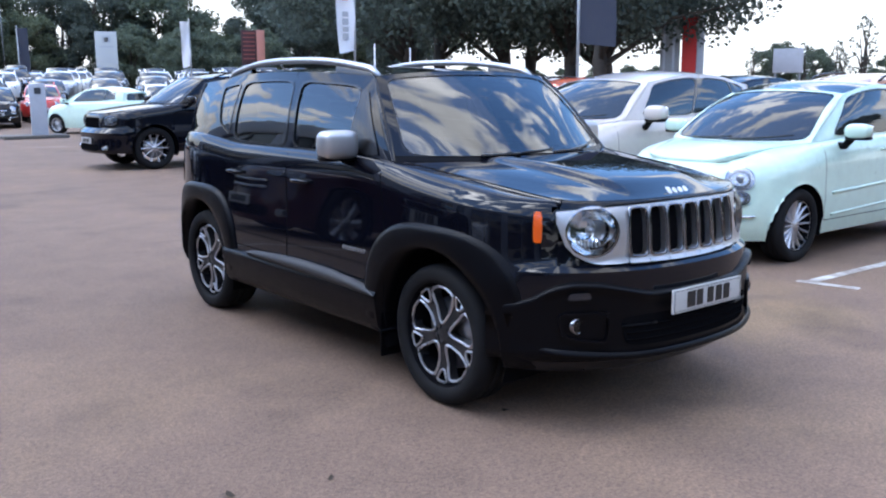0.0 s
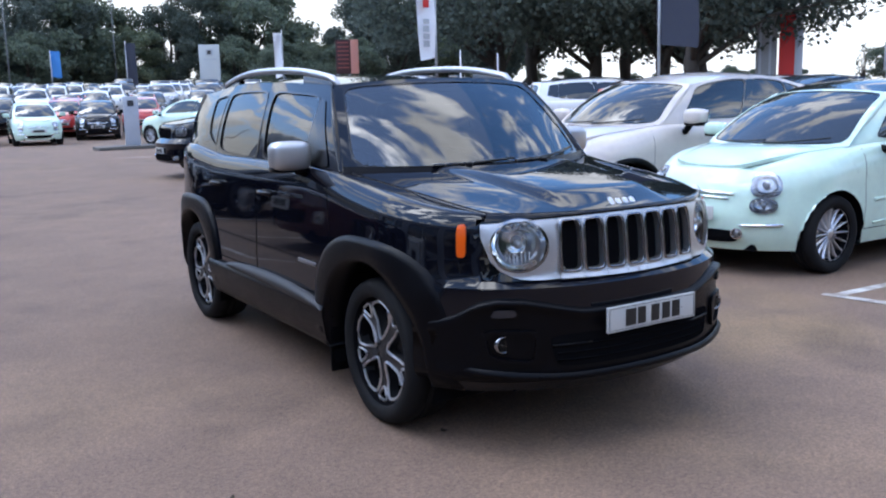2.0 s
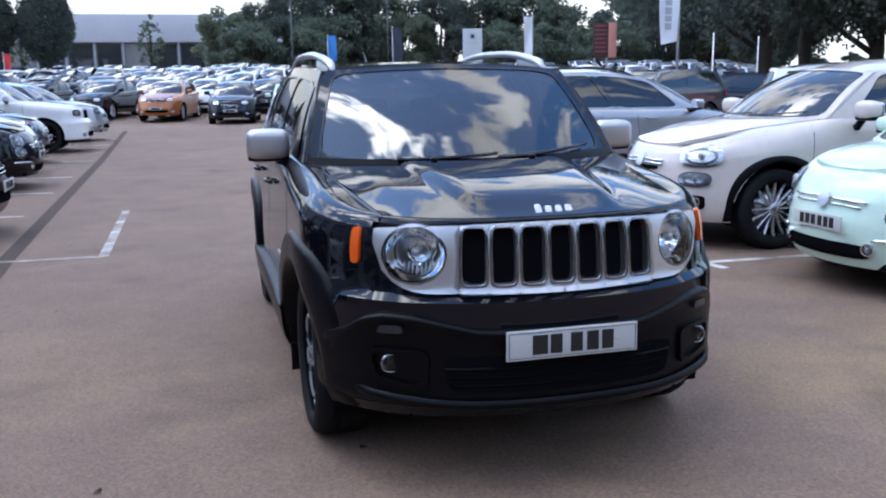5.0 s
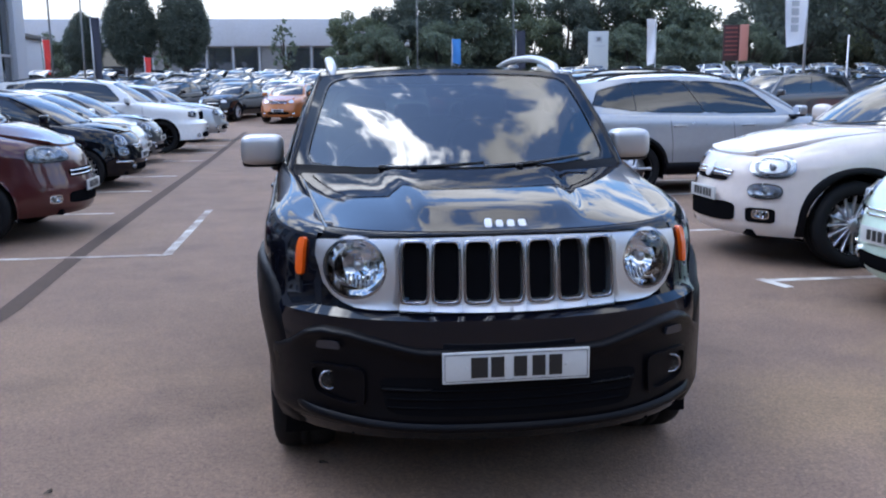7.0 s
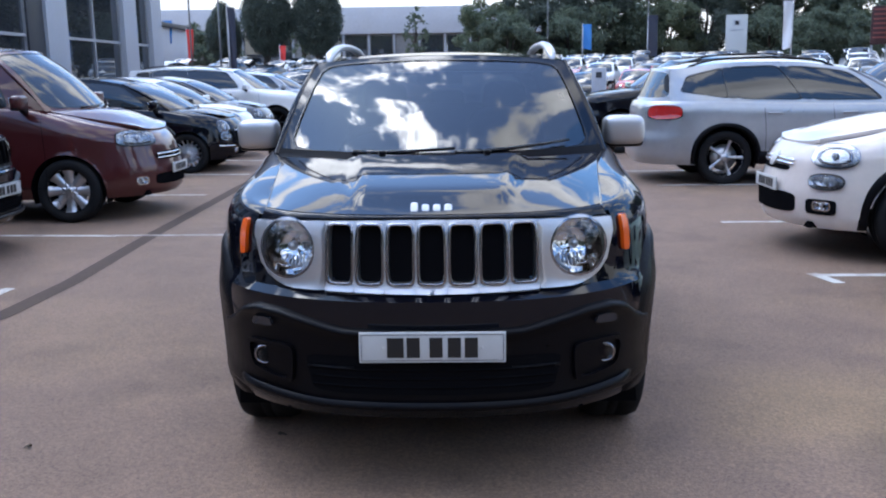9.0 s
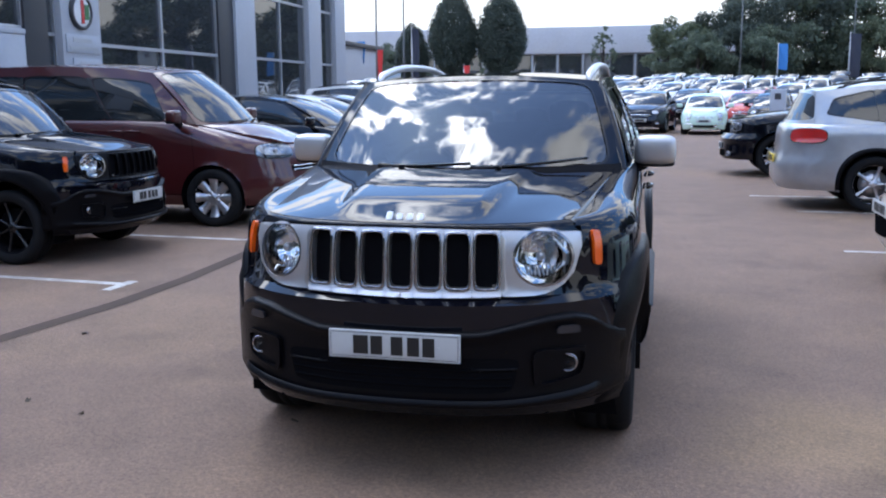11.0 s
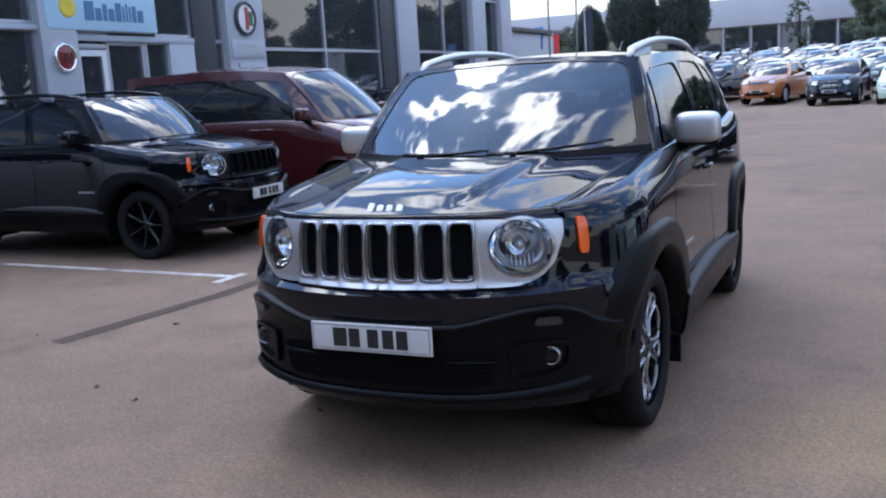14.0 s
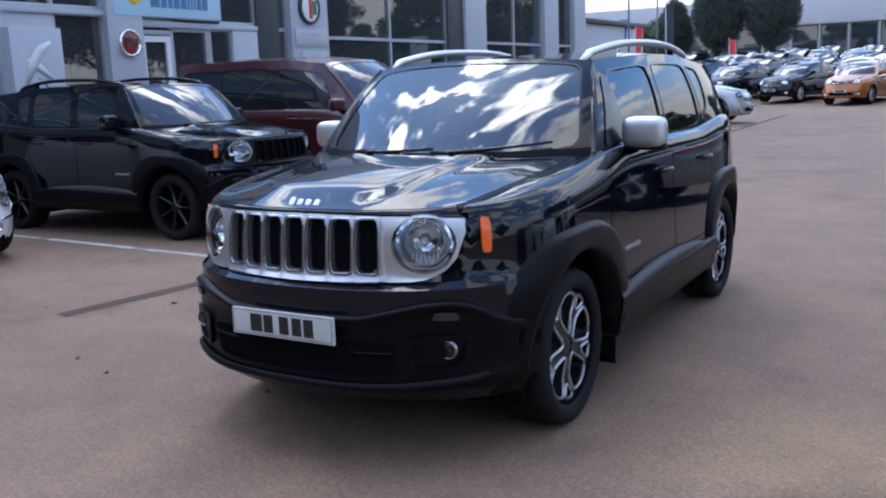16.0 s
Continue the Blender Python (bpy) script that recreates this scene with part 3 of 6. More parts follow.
def windows(S, car, pm, splits, quads, glass_side, glass_front, glass_rear, seal=True, wq=None, rq=None):
    """The glasshouse: pillars with openings, panes in them, a seal round each."""
    for g in (1, -1):
        frame_bm = bmesh.new()
        for (a0, a1), (q, gl) in zip(zip(splits, splits[1:]), quads):
            sf = lambda a, b, o=0.0: S.glasshouse(a, b, o, g)
            lo = loop4(q, 9, 9.0)
            ring(frame_bm, loop4(rect4(a0, a1, 0, 1), 9, 60.0), lo, sf)
            lip(frame_bm, lo, sf, 0, -.03)
            pane = part("side_window", fill(bmesh.new(), lo, sf, -.006), gl or glass_side, car)
            if seal:
                part("seal", ring(bmesh.new(), grow(lo, .006, .022), lo, sf, .003, 1), M_TRIM, pane)
        part("pillar_frame", frame_bm, pm, car)
        if pm is not P_BLACK:
            # dark trim between the panes
            for (q, _), (r, _) in zip(quads, quads[1:]):
                sf = lambda a, b, o=0.0: S.glasshouse(a, b, o, g)
                lo = loop4([q[1], r[0], r[3], q[2]], 5, 30.0)
                part("pillar_trim", fill(bmesh.new(), lo, sf, .005), M_DGLASS, car)
    for g in (1, -1):
        for nm, fa, fb_ in (("front_pillar", lambda b: S.screen(g, b), lambda b: S.glasshouse(0, b, 0, g)), ("rear_pillar", lambda b: S.back(g, b), lambda b: S.glasshouse(1, b, 0, g))):
            b_ = bmesh.new()
            rows = []
            for i in range(13):
                p, q = fa(i / 12), fb_(i / 12)
                out = Vector((g * .012, -.008 if nm[0] == "f" else .008, .004))
                rows.append([p, p.lerp(q, .3) + out, p.lerp(q, .7) + out, q])
            grid(b_, rows)
            part(nm, b_, pm, car)
    wq = wq or [(-.955, .03), (.955, .03), (.93, .955), (-.93, .955)]
    lo = loop4(wq, 12, 14.0)
    fb = ring(bmesh.new(), loop4(rect4(-1, 1, 0, 1), 12, 60.0), lo, S.screen)
    lip(fb, lo, S.screen, 0, -.02)
    part("windscreen_frame", fb, pm, car)
    pane = part("windscreen", fill(bmesh.new(), lo, S.screen, -.004, 8), glass_front, car)
    part("seal", ring(bmesh.new(), lo, [(p[0] * .985, .5 + (p[1] - .5) * .965) for p in lo], S.screen, .001, 1), M_TRIM, pane)
    rq = rq or [(-.88, .12), (.88, .12), (.82, .86), (-.82, .86)]
    lo = loop4(rq, 9, 9.0)
    fb = ring(bmesh.new(), loop4(rect4(-1, 1, 0, 1), 9, 60.0), lo, S.back)
    lip(fb, lo, S.back, 0, -.02)
    part("tailgate_frame", fb, pm, car)
    part("rear_window", fill(bmesh.new(), lo, S.back, -.005), glass_rear, car)


def plate(S, car, a0, z, w=0.49, h=0.104, m=None, off=0.012, rear=False, edged=False, bars=((-.70, -.52), (-.46, -.28), (-.22, -.04), (.06, .24), (.30, .48), (.54, .72))):
    """A registration plate that shows plain dark bars."""
    c0 = S.total if rear else 0.0
    sf = S.skirt
    y = S.skirt(c0, z, off).y
    g = 1 if rear else -1
    top = boxm(-w / 2, w / 2, min(y, y + g * .012), max(y, y + g * .012), z - h / 2, z + h / 2, .003)
    if not rear:
        for v in top.verts:
            v.co.x += a0
    pl = part("number_plate", top, m or M_PLATE, car)
    for b0, b1 in bars:
        part("bar", boxm(a0 + w / 2 * b0, a0 + w / 2 * b1, y + g * .0125, y + g * .0145, z - h * .33, z + h * .33), M_INK, pl)
    if edged:
        # dark printed edge and two screw heads
        b = bmesh.new()
        e, k, t = w / 2 - .007, h / 2 - .007, .0016
        for x0, x1, z0, z1 in ((-e, e, k - t, k), (-e, e, -k, t - k), (-e, t - e, -k, k), (e - t, e, -k, k)):
            box(b, a0 + x0, a0 + x1, min(y + g * .0115, y + g * .0135), max(y + g * .0115, y + g * .0135), z + z0, z + z1)
        part("printed_edge", b, M_INK, pl)
        for x in (-.165, .165):
            b = bmesh.new()
            superbox(b, (a0 + x, y + g * .013, z), (.005, .003, .005), 2.2, 10, 6)
            part("screw", b, M_PLATE, pl)


def mirror_pair(S, car, at, size, material, drop=1.3, round_=4.2):
    for g in (1, -1):
        bm = bmesh.new()
        superbox(bm, (g * at[0], at[1], at[2]), size, round_, 24, 14)
        ob = part("door_mirror", bm, material, car)
        b2 = bmesh.new()
        tube(b2, [(g * (at[0] - size[0] * .5), at[1] + .01, at[2] - size[2] * .85), (g * (at[0] - size[0] * 1.05), at[1] + .02, at[2] - size[2] * (drop - .05)), (g * (at[0] - size[0] * 1.9), at[1] + .04, at[2] - size[2] * drop)], [.035, .032, .04], 10)
        superbox(b2, (g * at[0], at[1] + .012, at[2] - size[2] * .86), (size[0] * .96, size[1] * .9, size[2] * .28), 4.0, 20, 8)
        part("mirror_arm", b2, M_PLASTIC, ob)
        b3 = bmesh.new()
        superbox(b3, (g * at[0], at[1] + size[1] * .97, at[2]), (size[0] * .86, .006, size[2] * .8), 5.0, 20, 8)
        part("mirror_glass", b3, M_CHROME, ob)


def seam(S, car, pts, g, w=0.006, name="panel_gap"):
    """A shut line along (y, z) points of the flank."""
    bm = bmesh.new()
    fine = []
    for (y0, z0), (y1, z1) in zip(pts, pts[1:]):
        n = max(2, int(math.hypot(y1 - y0, z1 - z0) / .06))
        fine += [(y0 + (y1 - y0) * i / n, z0 + (z1 - z0) * i / n) for i in range(n)]
    fine.append(pts[-1])
    rows = []
    for i, (y, z) in enumerate(fine):
        a, b = fine[max(0, i - 1)], fine[min(len(fine) - 1, i + 1)]
        d = Vector((b[0] - a[0], b[1] - a[1])).normalized()
        rows.append([S.side(y + d.y * w / 2 * k, z - d.x * w / 2 * k, .0015, g) for k in (-1, 1)])
    grid(bm, rows)
    part(name, bm, M_VOID, car)


def arch(S, car, g, cy, inner, outer, proud, material, square=3.0, t0=-18, t1=198, name="wheel_arch_trim"):
    """The trim round a wheel opening."""
    bm = bmesh.new()
    rows = []
    for i in range(41):
        t = math.radians(t0 + (t1 - t0) * i / 40)
        c, s_ = math.cos(t), math.sin(t)
        k = (abs(c) ** square + abs(s_) ** square) ** (-1 / square)
        row = []
        for rad, of in ((inner - .004, -.10), (inner, proud * .75), (inner + .012, proud), (outer - .03, proud), (outer - .008, proud * .7), (outer, -.004)):
            kk = k if rad > inner + .02 else 1.0 if rad <= inner else 1 + (k - 1) * .5
            y, z = cy + rad * kk * c, max(S.zb + .01, S.wr + rad * kk * s_)
            p = S.side(min(max(y, S.side_y[0]), S.side_y[-1]), z, of, g) if S.side_y[0] < y < S.side_y[-1] else S.skirt(g * (S.side_s[0] - (S.side_y[0] - y) * 1.2 if y < S.side_y[0] else S.side_s[-1] + (y - S.side_y[-1]) * 1.2), z, of)
            p.y = y
            row.append(p)
        rows.append(row)
    grid(bm, rows)
    part(name, bm, material, car)


def lamp(S, car, name, a, z, ra, rz, m=2.0, front=True, material=None, lens=True, ringm=None, depth=.05):
    """A lamp let into the skin: bowl, lens and bezel."""
    c0 = a if front else math.copysign(S.total - abs(a), a)
    lo = loop4([(c0 - ra, z - rz), (c0 + ra, z - rz), (c0 + ra, z + rz), (c0 - ra, z + rz)], 8, m)
    root = part(name, lip(ring(bmesh.new(), grow(lo, .008), lo, S.skirt, .018, 2), grow(lo, .008), S.skirt, .018, 0), ringm or M_CHROME, car)
    b = bmesh.new()
    rows = []
    for k in range(6):
        t = k / 5
        rows.append([S.skirt(c0 + (p[0] - c0) * (1 - t * .75), z + (p[1] - z) * (1 - t * .75), .020 - .016 * math.sin(t * math.pi / 2)) for p in lo])
    vs = grid(b, rows, True)
    b.faces.new(vs[-1])
    part("reflector", b, material or M_REFL, root)
    if lens and not FAR:
        b = bmesh.new()
        rows = [[S.skirt(c0 + (p[0] - c0) * t, z + (p[1] - z) * t, .022 + .014 * (1 - t * t)) for p in lo] for t in (1, .75, .5, .25, .02)]
        grid(b, rows, True)
        part("lens", b, M_LENS, root)
        # bulb housing and inner rim
        mx_ = Vector(S.skirt(c0, z, .012))
        b = bmesh.new()
        superbox(b, mx_, (min(ra, rz) * .42, .014, min(ra, rz) * .42), 2.2, 14, 8)
        part("bulb", b, M_ALLOY, root)
        if material is M_LAMPIN:
            b = bmesh.new()
            grid(b, [[S.skirt(c0 + (p[0] - c0) * t, z + (p[1] - z) * t, o) for p in lo] for t, o in ((.78, .014), (.74, .021), (.66, .021), (.62, .012))], True)
            part("inner_rim", b, M_DCHROME, root)
    return root


def patch(S, car, name, a0, a1, z0, z1, material, off=.006, m=8.0, label="", both=False, depth=.0, n=9):
    """A panel that lies on the skin, with a rounded outline and a turned-in edge."""
    obs = []
    for g in ((1, -1) if both else (1,)):
        lo = loop4(rect4(a0, a1, z0, z1), n, m)
        sf = lambda a, z, o=0.0: S.skirt(g * a, z, o)
        bm = fill(bmesh.new(), lo, sf, off - depth, 5)
        lip(bm, lo, sf, off - depth, -.01 if depth == 0 else off)
        obs.append(part(name, bm, material, car, label))
    return obs


def handles(S, car, ys, z, material):
    for g in (1, -1):
        for y in ys:
            bm = bmesh.new()
            p0, p1, p2 = S.side(y - .09, z, .012, g), S.side(y, z + .004, .035, g), S.side(y + .09, z, .012, g)
            tube(bm, [p0, p0.lerp(p1, .5) + Vector((g * .008, 0, 0)), p1, p1.lerp(p2, .5) + Vector((g * .008, 0, 0)), p2], .011, 8)
            part("door_handle", bm, material, car)


def wipers(S, car):
    for x0, x1, b1 in ((-.50, .10, .055), (.10, .80, .085)):
        bm = bmesh.new()
        pts = [S.screen(x0 + (x1 - x0) * t, .02 + (b1 - .02) * t ** 1.5, .022) for t in (0, .25, .5, .75, 1)]
        tube(bm, pts, [.014, .011, .009, .008, .007], 6)
        part("wiper", bm, M_TRIM, car)


def common_car(name, label, category, S, pm, rim="ten", splits=(0, .47, .80, 1), quads=None, pillar=None, roofm=None, plate_z=.45, trim=None, mirror=None,
               mirror_at=None, arch_w=(0.0, 0.0), gside=None, fine=.6, rim_m=None, group="", handle_y=(1.15, 2.0), glass_m=None, doors=(.30, 1.30, 2.05), mirror_size=(.105, .055, .07), mirror_drop=1.3, rear_q=None):
    car = thing(name, label, category, group=group)
    gm = glass_m or M_DGLASS
    shell(S, car, pm, fine, pillar, roofm)
    quads = quads or [([(.10, .10), (.445, .08), (.445, .90), (.05, .90)], None), ([(.50, .08), (.775, .10), (.775, .90), (.50, .90)], None), ([(.83, .16), (.93, .30), (.92, .86), (.83, .88)], None)]
    windows(S, car, pillar or pm, splits, quads, gm, gm, gm, rq=rear_q)
    add_wheels(car, S, rim, rim_m)
    w = S.wx
    ma = mirror_at or (S.W + .10, S.cy + .16, S.zt(S.cy + .2) + .07)
    mirror_pair(S, car, ma, mirror_size, mirror or pm, mirror_drop, 2.8 if mirror_drop > 1.5 else 4.2)
    if arch_w[1]:
        for g in (1, -1):
            for cy in (0, S.wb):
                arch(S, car, g, cy, S.ra, S.ra + arch_w[0], arch_w[1], trim or M_PLASTIC, 2.2)
            bm = bmesh.new()
            ys = [S.ra + .02 + (S.wb - 2 * S.ra - .04) * i / 14 for i in range(15)]
            grid(bm, [[S.side(y, z, o, g) for z, o in ((S.zb, .0), (S.zb + .03, .015), (S.zb + .15, .018), (S.zb + .17, 0))] for y in ys])
            part("sill_trim", bm, trim or M_PLASTIC, car)
    handles(S, car, handle_y, S.zt(1.2) - .12, pm)
    for g in (1, -1):
        for y in doors:
            seam(S, car, [(y, S.zb + .12), (y + .0, .7), (y + .03, S.zt(y) - .02)], g)
        seam(S, car, [(doors[0], S.zb + .12), (doors[-1], S.zb + .12)], g)
    plate(S, car, 0, plate_z)
    plate(S, car, 0, .62, rear=True, m=M_YPLATE)
    wipers(S, car)
    return car


# ---- the black off-roader in the middle ----
def grille_low(a):
    """The lower edge of the silver panel, a metres from the middle."""
    u = (abs(a) - .369) / .316
    return .720 + .20 * (1 - math.sqrt(max(0, 1 - max(0, (u - .30) / .70) ** 2.4))) if u > 0 else .716


def grille_zone(x, z):
    return x < .64 and grille_low(x * 1.03) < z < .965


def off_roader(name, label, special=True):
    S = Shape(**{**BASE, "dome": 0.022, "nsoft": 0.018, "nose": [(.25, .02), (.32, -.055), (.5, -.056), (.60, -.054), (.66, -.062), (.69, -.062), (.702, -.045), (.714, 0), (.97, .02)], "wx": .812, "wr": .328, "ra": .41, "wb": 2.45, "R": 3.18, "nr": 3.2, "ycr": 2.28, "crown": .035, "ty": .78, "tyc": .72, "ry": 2.84, "by": 2.94,
                 "roof": [(0, 1.502), (.3, 1.537), (.6, 1.542), (1, 1.478)]})
    car = thing(name, label, "car")
    shell(S, car, P_BLACK, 1.6 if special else 1.0, cut=grille_zone)
    quads = [([(.145, .035), (.362, .025), (.332, .865), (.05, .85)], M_SIDE if special else M_DGLASS), ([(.398, .025), (.655, .06), (.667, .865), (.372, .87)], M_PRIV if special else M_DGLASS),
             ([(.688, .09), (.748, .24), (.806, .82), (.695, .86)], M_PRIV if special else M_DGLASS)]
    windows(S, car, P_BLACK, (0, .367, .677, 1), quads, M_PRIV, M_GLASS if special else M_DGLASS, M_PRIV)
    add_wheels(car, S, "petal" if special else "dark", M_TRIM)
    mirror_pair(S, car, (.888, .70, 1.168), (.100, .062, .072), M_SATIN if special else P_BLACK)
    # black sail panel before the front window
    for g in (1, -1):
        lo = loop4([(.03, .03), (.138, .03), (.05, .83), (.025, .80)], 6, 12.0)
        part("sail_panel", fill(bmesh.new(), lo, lambda a, b, o=0.0: S.glasshouse(a, b, o, g), .005), M_TRIM, car)
    # wheel arches and cladding
    for g in (1, -1):
        for cy in (0, S.wb):
            arch(S, car, g, cy, S.ra, .515, .024, M_PLASTIC, 3.0)
        b = bmesh.new()
        ys = [.40 + 1.66 * i / 20 for i in range(21)]
        grid(b, [[S.side(y, z, o, g) for z, o in ((.255, -.05), (.262, .012), (.30, .028), (.44, .034), (.47, .026), (.475, 0))] for y in ys])
        part("sill_cladding", b, M_PLASTIC, car)
        b = bmesh.new()
        ys = [.41 + 1.35 * i / 18 for i in range(19)]
        rows = []
        for i, y in enumerate(ys):
            t = i / 18
            h = .004 + .052 * math.sin(math.pi * t ** .8) ** .7
            z0 = .448 + .030 * t
            rows.append([S.side(y, z, o, g) for z, o in ((z0, .026), (z0 + .004, .042), (z0 + h, .040), (z0 + h + .004, .0))])
        grid(b, rows)
        part("sill_strip", b, mat("grey_strip", (.03, .03, .033), .6) if g > 0 else bpy.data.materials["grey_strip"], car, "slim grey strip")
        # doors
        seam(S, car, [(.36, .30), (.36, .75), (.40, .98), (.44, 1.09)], g)
        seam(S, car, [(1.30, .30), (1.30, .8), (1.33, 1.09)], g)
        seam(S, car, [(1.95, .55), (2.09, .85), (2.08, 1.12)], g)
        seam(S, car, [(.36, .51), (1.93, .51)], g, .004)
        for i in range(8):
            y = .52 + .026 * i
            b = bmesh.new()
            rows = [[S.side(y + dy, z, o, g) for dy, z in ((0, .642), (.016, .642), (.016, .66), (0, .66))] for o in (-.002, .004)]
            grid(b, rows, True)
            b.faces.new([b.verts.new(v) for v in rows[1]])
            part("door_badge", b, M_SATIN, car)
        # mud flap
        part("mud_flap", boxm(g * .66, g * .85, .405, .415, .14, .36, .004), M_PLASTIC, car)
        # indicator by the wing
        k9 = len(S.tab[0]) // 3
        sa = float(np.interp(.698, S.tab[1][:k9], S.tab[0][:k9]))
        lo = loop4(rect4(sa - .019, sa + .019, .812, .940), 6, 5.0)
        sf = lambda a, z, o=0.0: S.skirt(g * a, z, o)
        b = fill(bmesh.new(), lo, sf, .014, 3)
        lip(b, lo, sf, .014, -.01)
        part("indicator", b, M_AMBER, car, "amber side indicator")
    # silver panel with seven slots and the round headlights
    sf = S.skirt
    pitch, half = .1055, .0415
    face = bmesh.new()
    ztop = lambda a: .962 - .02 * (abs(a) / .66) ** 2
    zlow = lambda a: .713 + .007 * abs(a) / .369
    for k in range(-3, 4):
        c = k * pitch
        cell = [(x, f(x)) for x, f in ((c - pitch / 2, zlow), (c + pitch / 2, zlow), (c + pitch / 2, ztop), (c - pitch / 2, ztop))]
        slot = loop4(rect4(c - half, c + half, .748, .944), 8, 7.0)
        ring(face, loop4(cell, 8, 60), slot, sf, .016, 2)
        lip(face, slot, sf, .016, -.016)
    for g in (1, -1):
        x0, x1 = 3.5 * pitch, .685
        out = []
        for u, v in loop4(rect4(0, 1, 0, 1), 8, 60):
            a = x0 + (x1 - x0) * u
            zb_ = grille_low(a)
            out.append((g * a, zb_ + (ztop(a) - zb_) * v))
        hl = [(g * p[0], p[1]) for p in loop4(rect4(.529 - .120, .529 + .120, .855 - .108, .855 + .104), 8, 2.0)]
        ring(face, out, hl, sf, .016, 3)
        lip(face, hl, sf, .016, -.012)
        lip(face, out, sf, .016, -.01)
    lip(face, loop4(rect4(-3.5 * pitch, 3.5 * pitch, .714, .955), 12, 60), sf, .016, -.01)
    bmesh.ops.remove_doubles(face, verts=face.verts, dist=1e-4)
    part("grille", face, M_SATIN if special else M_PLASTIC, car, "satin silver panel with seven slots" if special else "black panel with seven slots")
    for k in range(-3, 4):
        c = k * pitch
        slot = loop4(rect4(c - half, c + half, .748, .944), 8, 7.0)
        b = bmesh.new()
        grid(b, [[sf(p[0], p[1], o) for p in grow(slot, k)] for k, o in ((.0, .010), (.0, .020), (-.003, .020), (-.0085, .0185), (-.0100, .010), (-.0105, -.014))], True)
        sl = part("slot_bezel", b, M_DCHROME if special else M_PLASTIC, car)
        b = bmesh.new()
        grid(b, [[sf(p[0], p[1], o) for p in grow(slot, k)] for k, o in ((.0035, .015), (.003, .0215), (-.002, .0225), (-.003, .017))], True)
        part("slot_rim", b, M_TRIM if special else M_PLASTIC, sl)
        b = fill(bmesh.new(), slot, sf, -.013, 2)
        part("slot_mesh", b, M_VOID, sl)
    for g in (1, -1):
        ca = g * .529
        lo = loop4(rect4(ca - .114, ca + .114, .855 - .103, .855 + .101), 10, 2.0)
        hd = part("headlight", ring(bmesh.new(), grow(lo, .006), [(ca + (p[0] - ca) * .965, .855 + (p[1] - .855) * .965) for p in lo], sf, .014, 2), M_DCHROME, car, "round clear headlight")
        b = bmesh.new()
        rows = []
        for k in range(9):
            t = k / 8
            rr = 1 - .82 * t
            dz = .0 - .105 * math.sin(t * math.pi / 2)
            rows.append([sf(ca + (p[0] - ca) * rr * .965, .855 + (p[1] - .855) * rr * .965, dz + (.012 if k in (3, 5) else 0)) for p in lo])
        vs = grid(b, rows, True)
        b.faces.new(vs[-1])
        part("reflector", b, M_REFL, hd)
        b = bmesh.new()
        c3 = sf(ca, .855, -.03)
        superbox(b, c3, (.018, .02, .018), 2.2, 14, 8)
        part("bulb_shield", b, M_ALLOY, hd)
        b = bmesh.new()
        for i in range(11):
            a = ca - .085 + .17 * i / 10
            h = math.sqrt(max(0, .095 ** 2 - (a - ca) ** 2))
            tube(b, [sf(a, .855 - h, -.035), sf(a, .855 - .02 - .2 * h, -.055)], .004, 5)
        part("reflector_ribs", b, M_ALLOY, hd)
        b = bmesh.new()
        grid(b, [[sf(ca + (p[0] - ca) * t, .855 + (p[1] - .855) * t, .012 + .022 * (1 - t * t)) for p in lo] for t in (.93, .75, .5, .25, .02)], True)
        part("lens", b, M_LENS, hd)
    # bumper: gloss band, then the plastic lower part with its wave
    wave = lambda a: float(np.interp(abs(a), [0, .30, .42, .52, .62, .70, .78, .86, .95], [.585, .590, .618, .640, .645, .625, .575, .548, .545]))
    b = bmesh.new()
    cols = [-.98 + 1.96 * i / 60 for i in range(61)]
    rows = []
    for a in cols:
        w = wave(a)
        k, e_ = sm(1.0, .88, abs(a)), sm(.66, .80, abs(a))
        rows.append([sf(a, z, o * k) for z, o in ((.305, -.04), (.312, .004), (.345, .016), (.365, .010), (.42, .010), (.50, .012), (w - .05, .012), (w - .026, .015), (w - .012, .024 - .010 * e_), (w - .003, .027 - .013 * e_), (w + .005, .021 - .010 * e_), (w + .010, .010 - .005 * e_), (w + .014, -.004))])
    grid(b, rows)
    part("lower_bumper", b, M_PLASTIC, car, "black grained plastic lower bumper")
    b = bmesh.new()
    grid(b, [[sf(a, z + .03 * sm(.3, .80, abs(a)), o * sm(.84, .66, abs(a)) - .012 * sm(.6, .84, abs(a))) for z, o in ((.316, .018), (.320, .036), (.334, .040), (.348, .024))] for a in [-.84 + 1.68 * i / 50 for i in range(51)]])
    part("bumper_lip", b, M_PLASTIC, car, "dark grey bumper lip")
    lo = loop4([(-.40, .372), (.40, .372), (.43, .505), (-.43, .505)], 12, 9.0)
    b = fill(bmesh.new(), lo, sf, .015, 3)
    part("lower_intake", b, M_VOID, car)
    for z in (.40, .43, .46):
        b = bmesh.new()
        tube(b, [sf(-.40 + .8 * i / 12, z, .018) for i in range(13)], .004, 4)
        part("intake_bar", b, M_VOID, car)
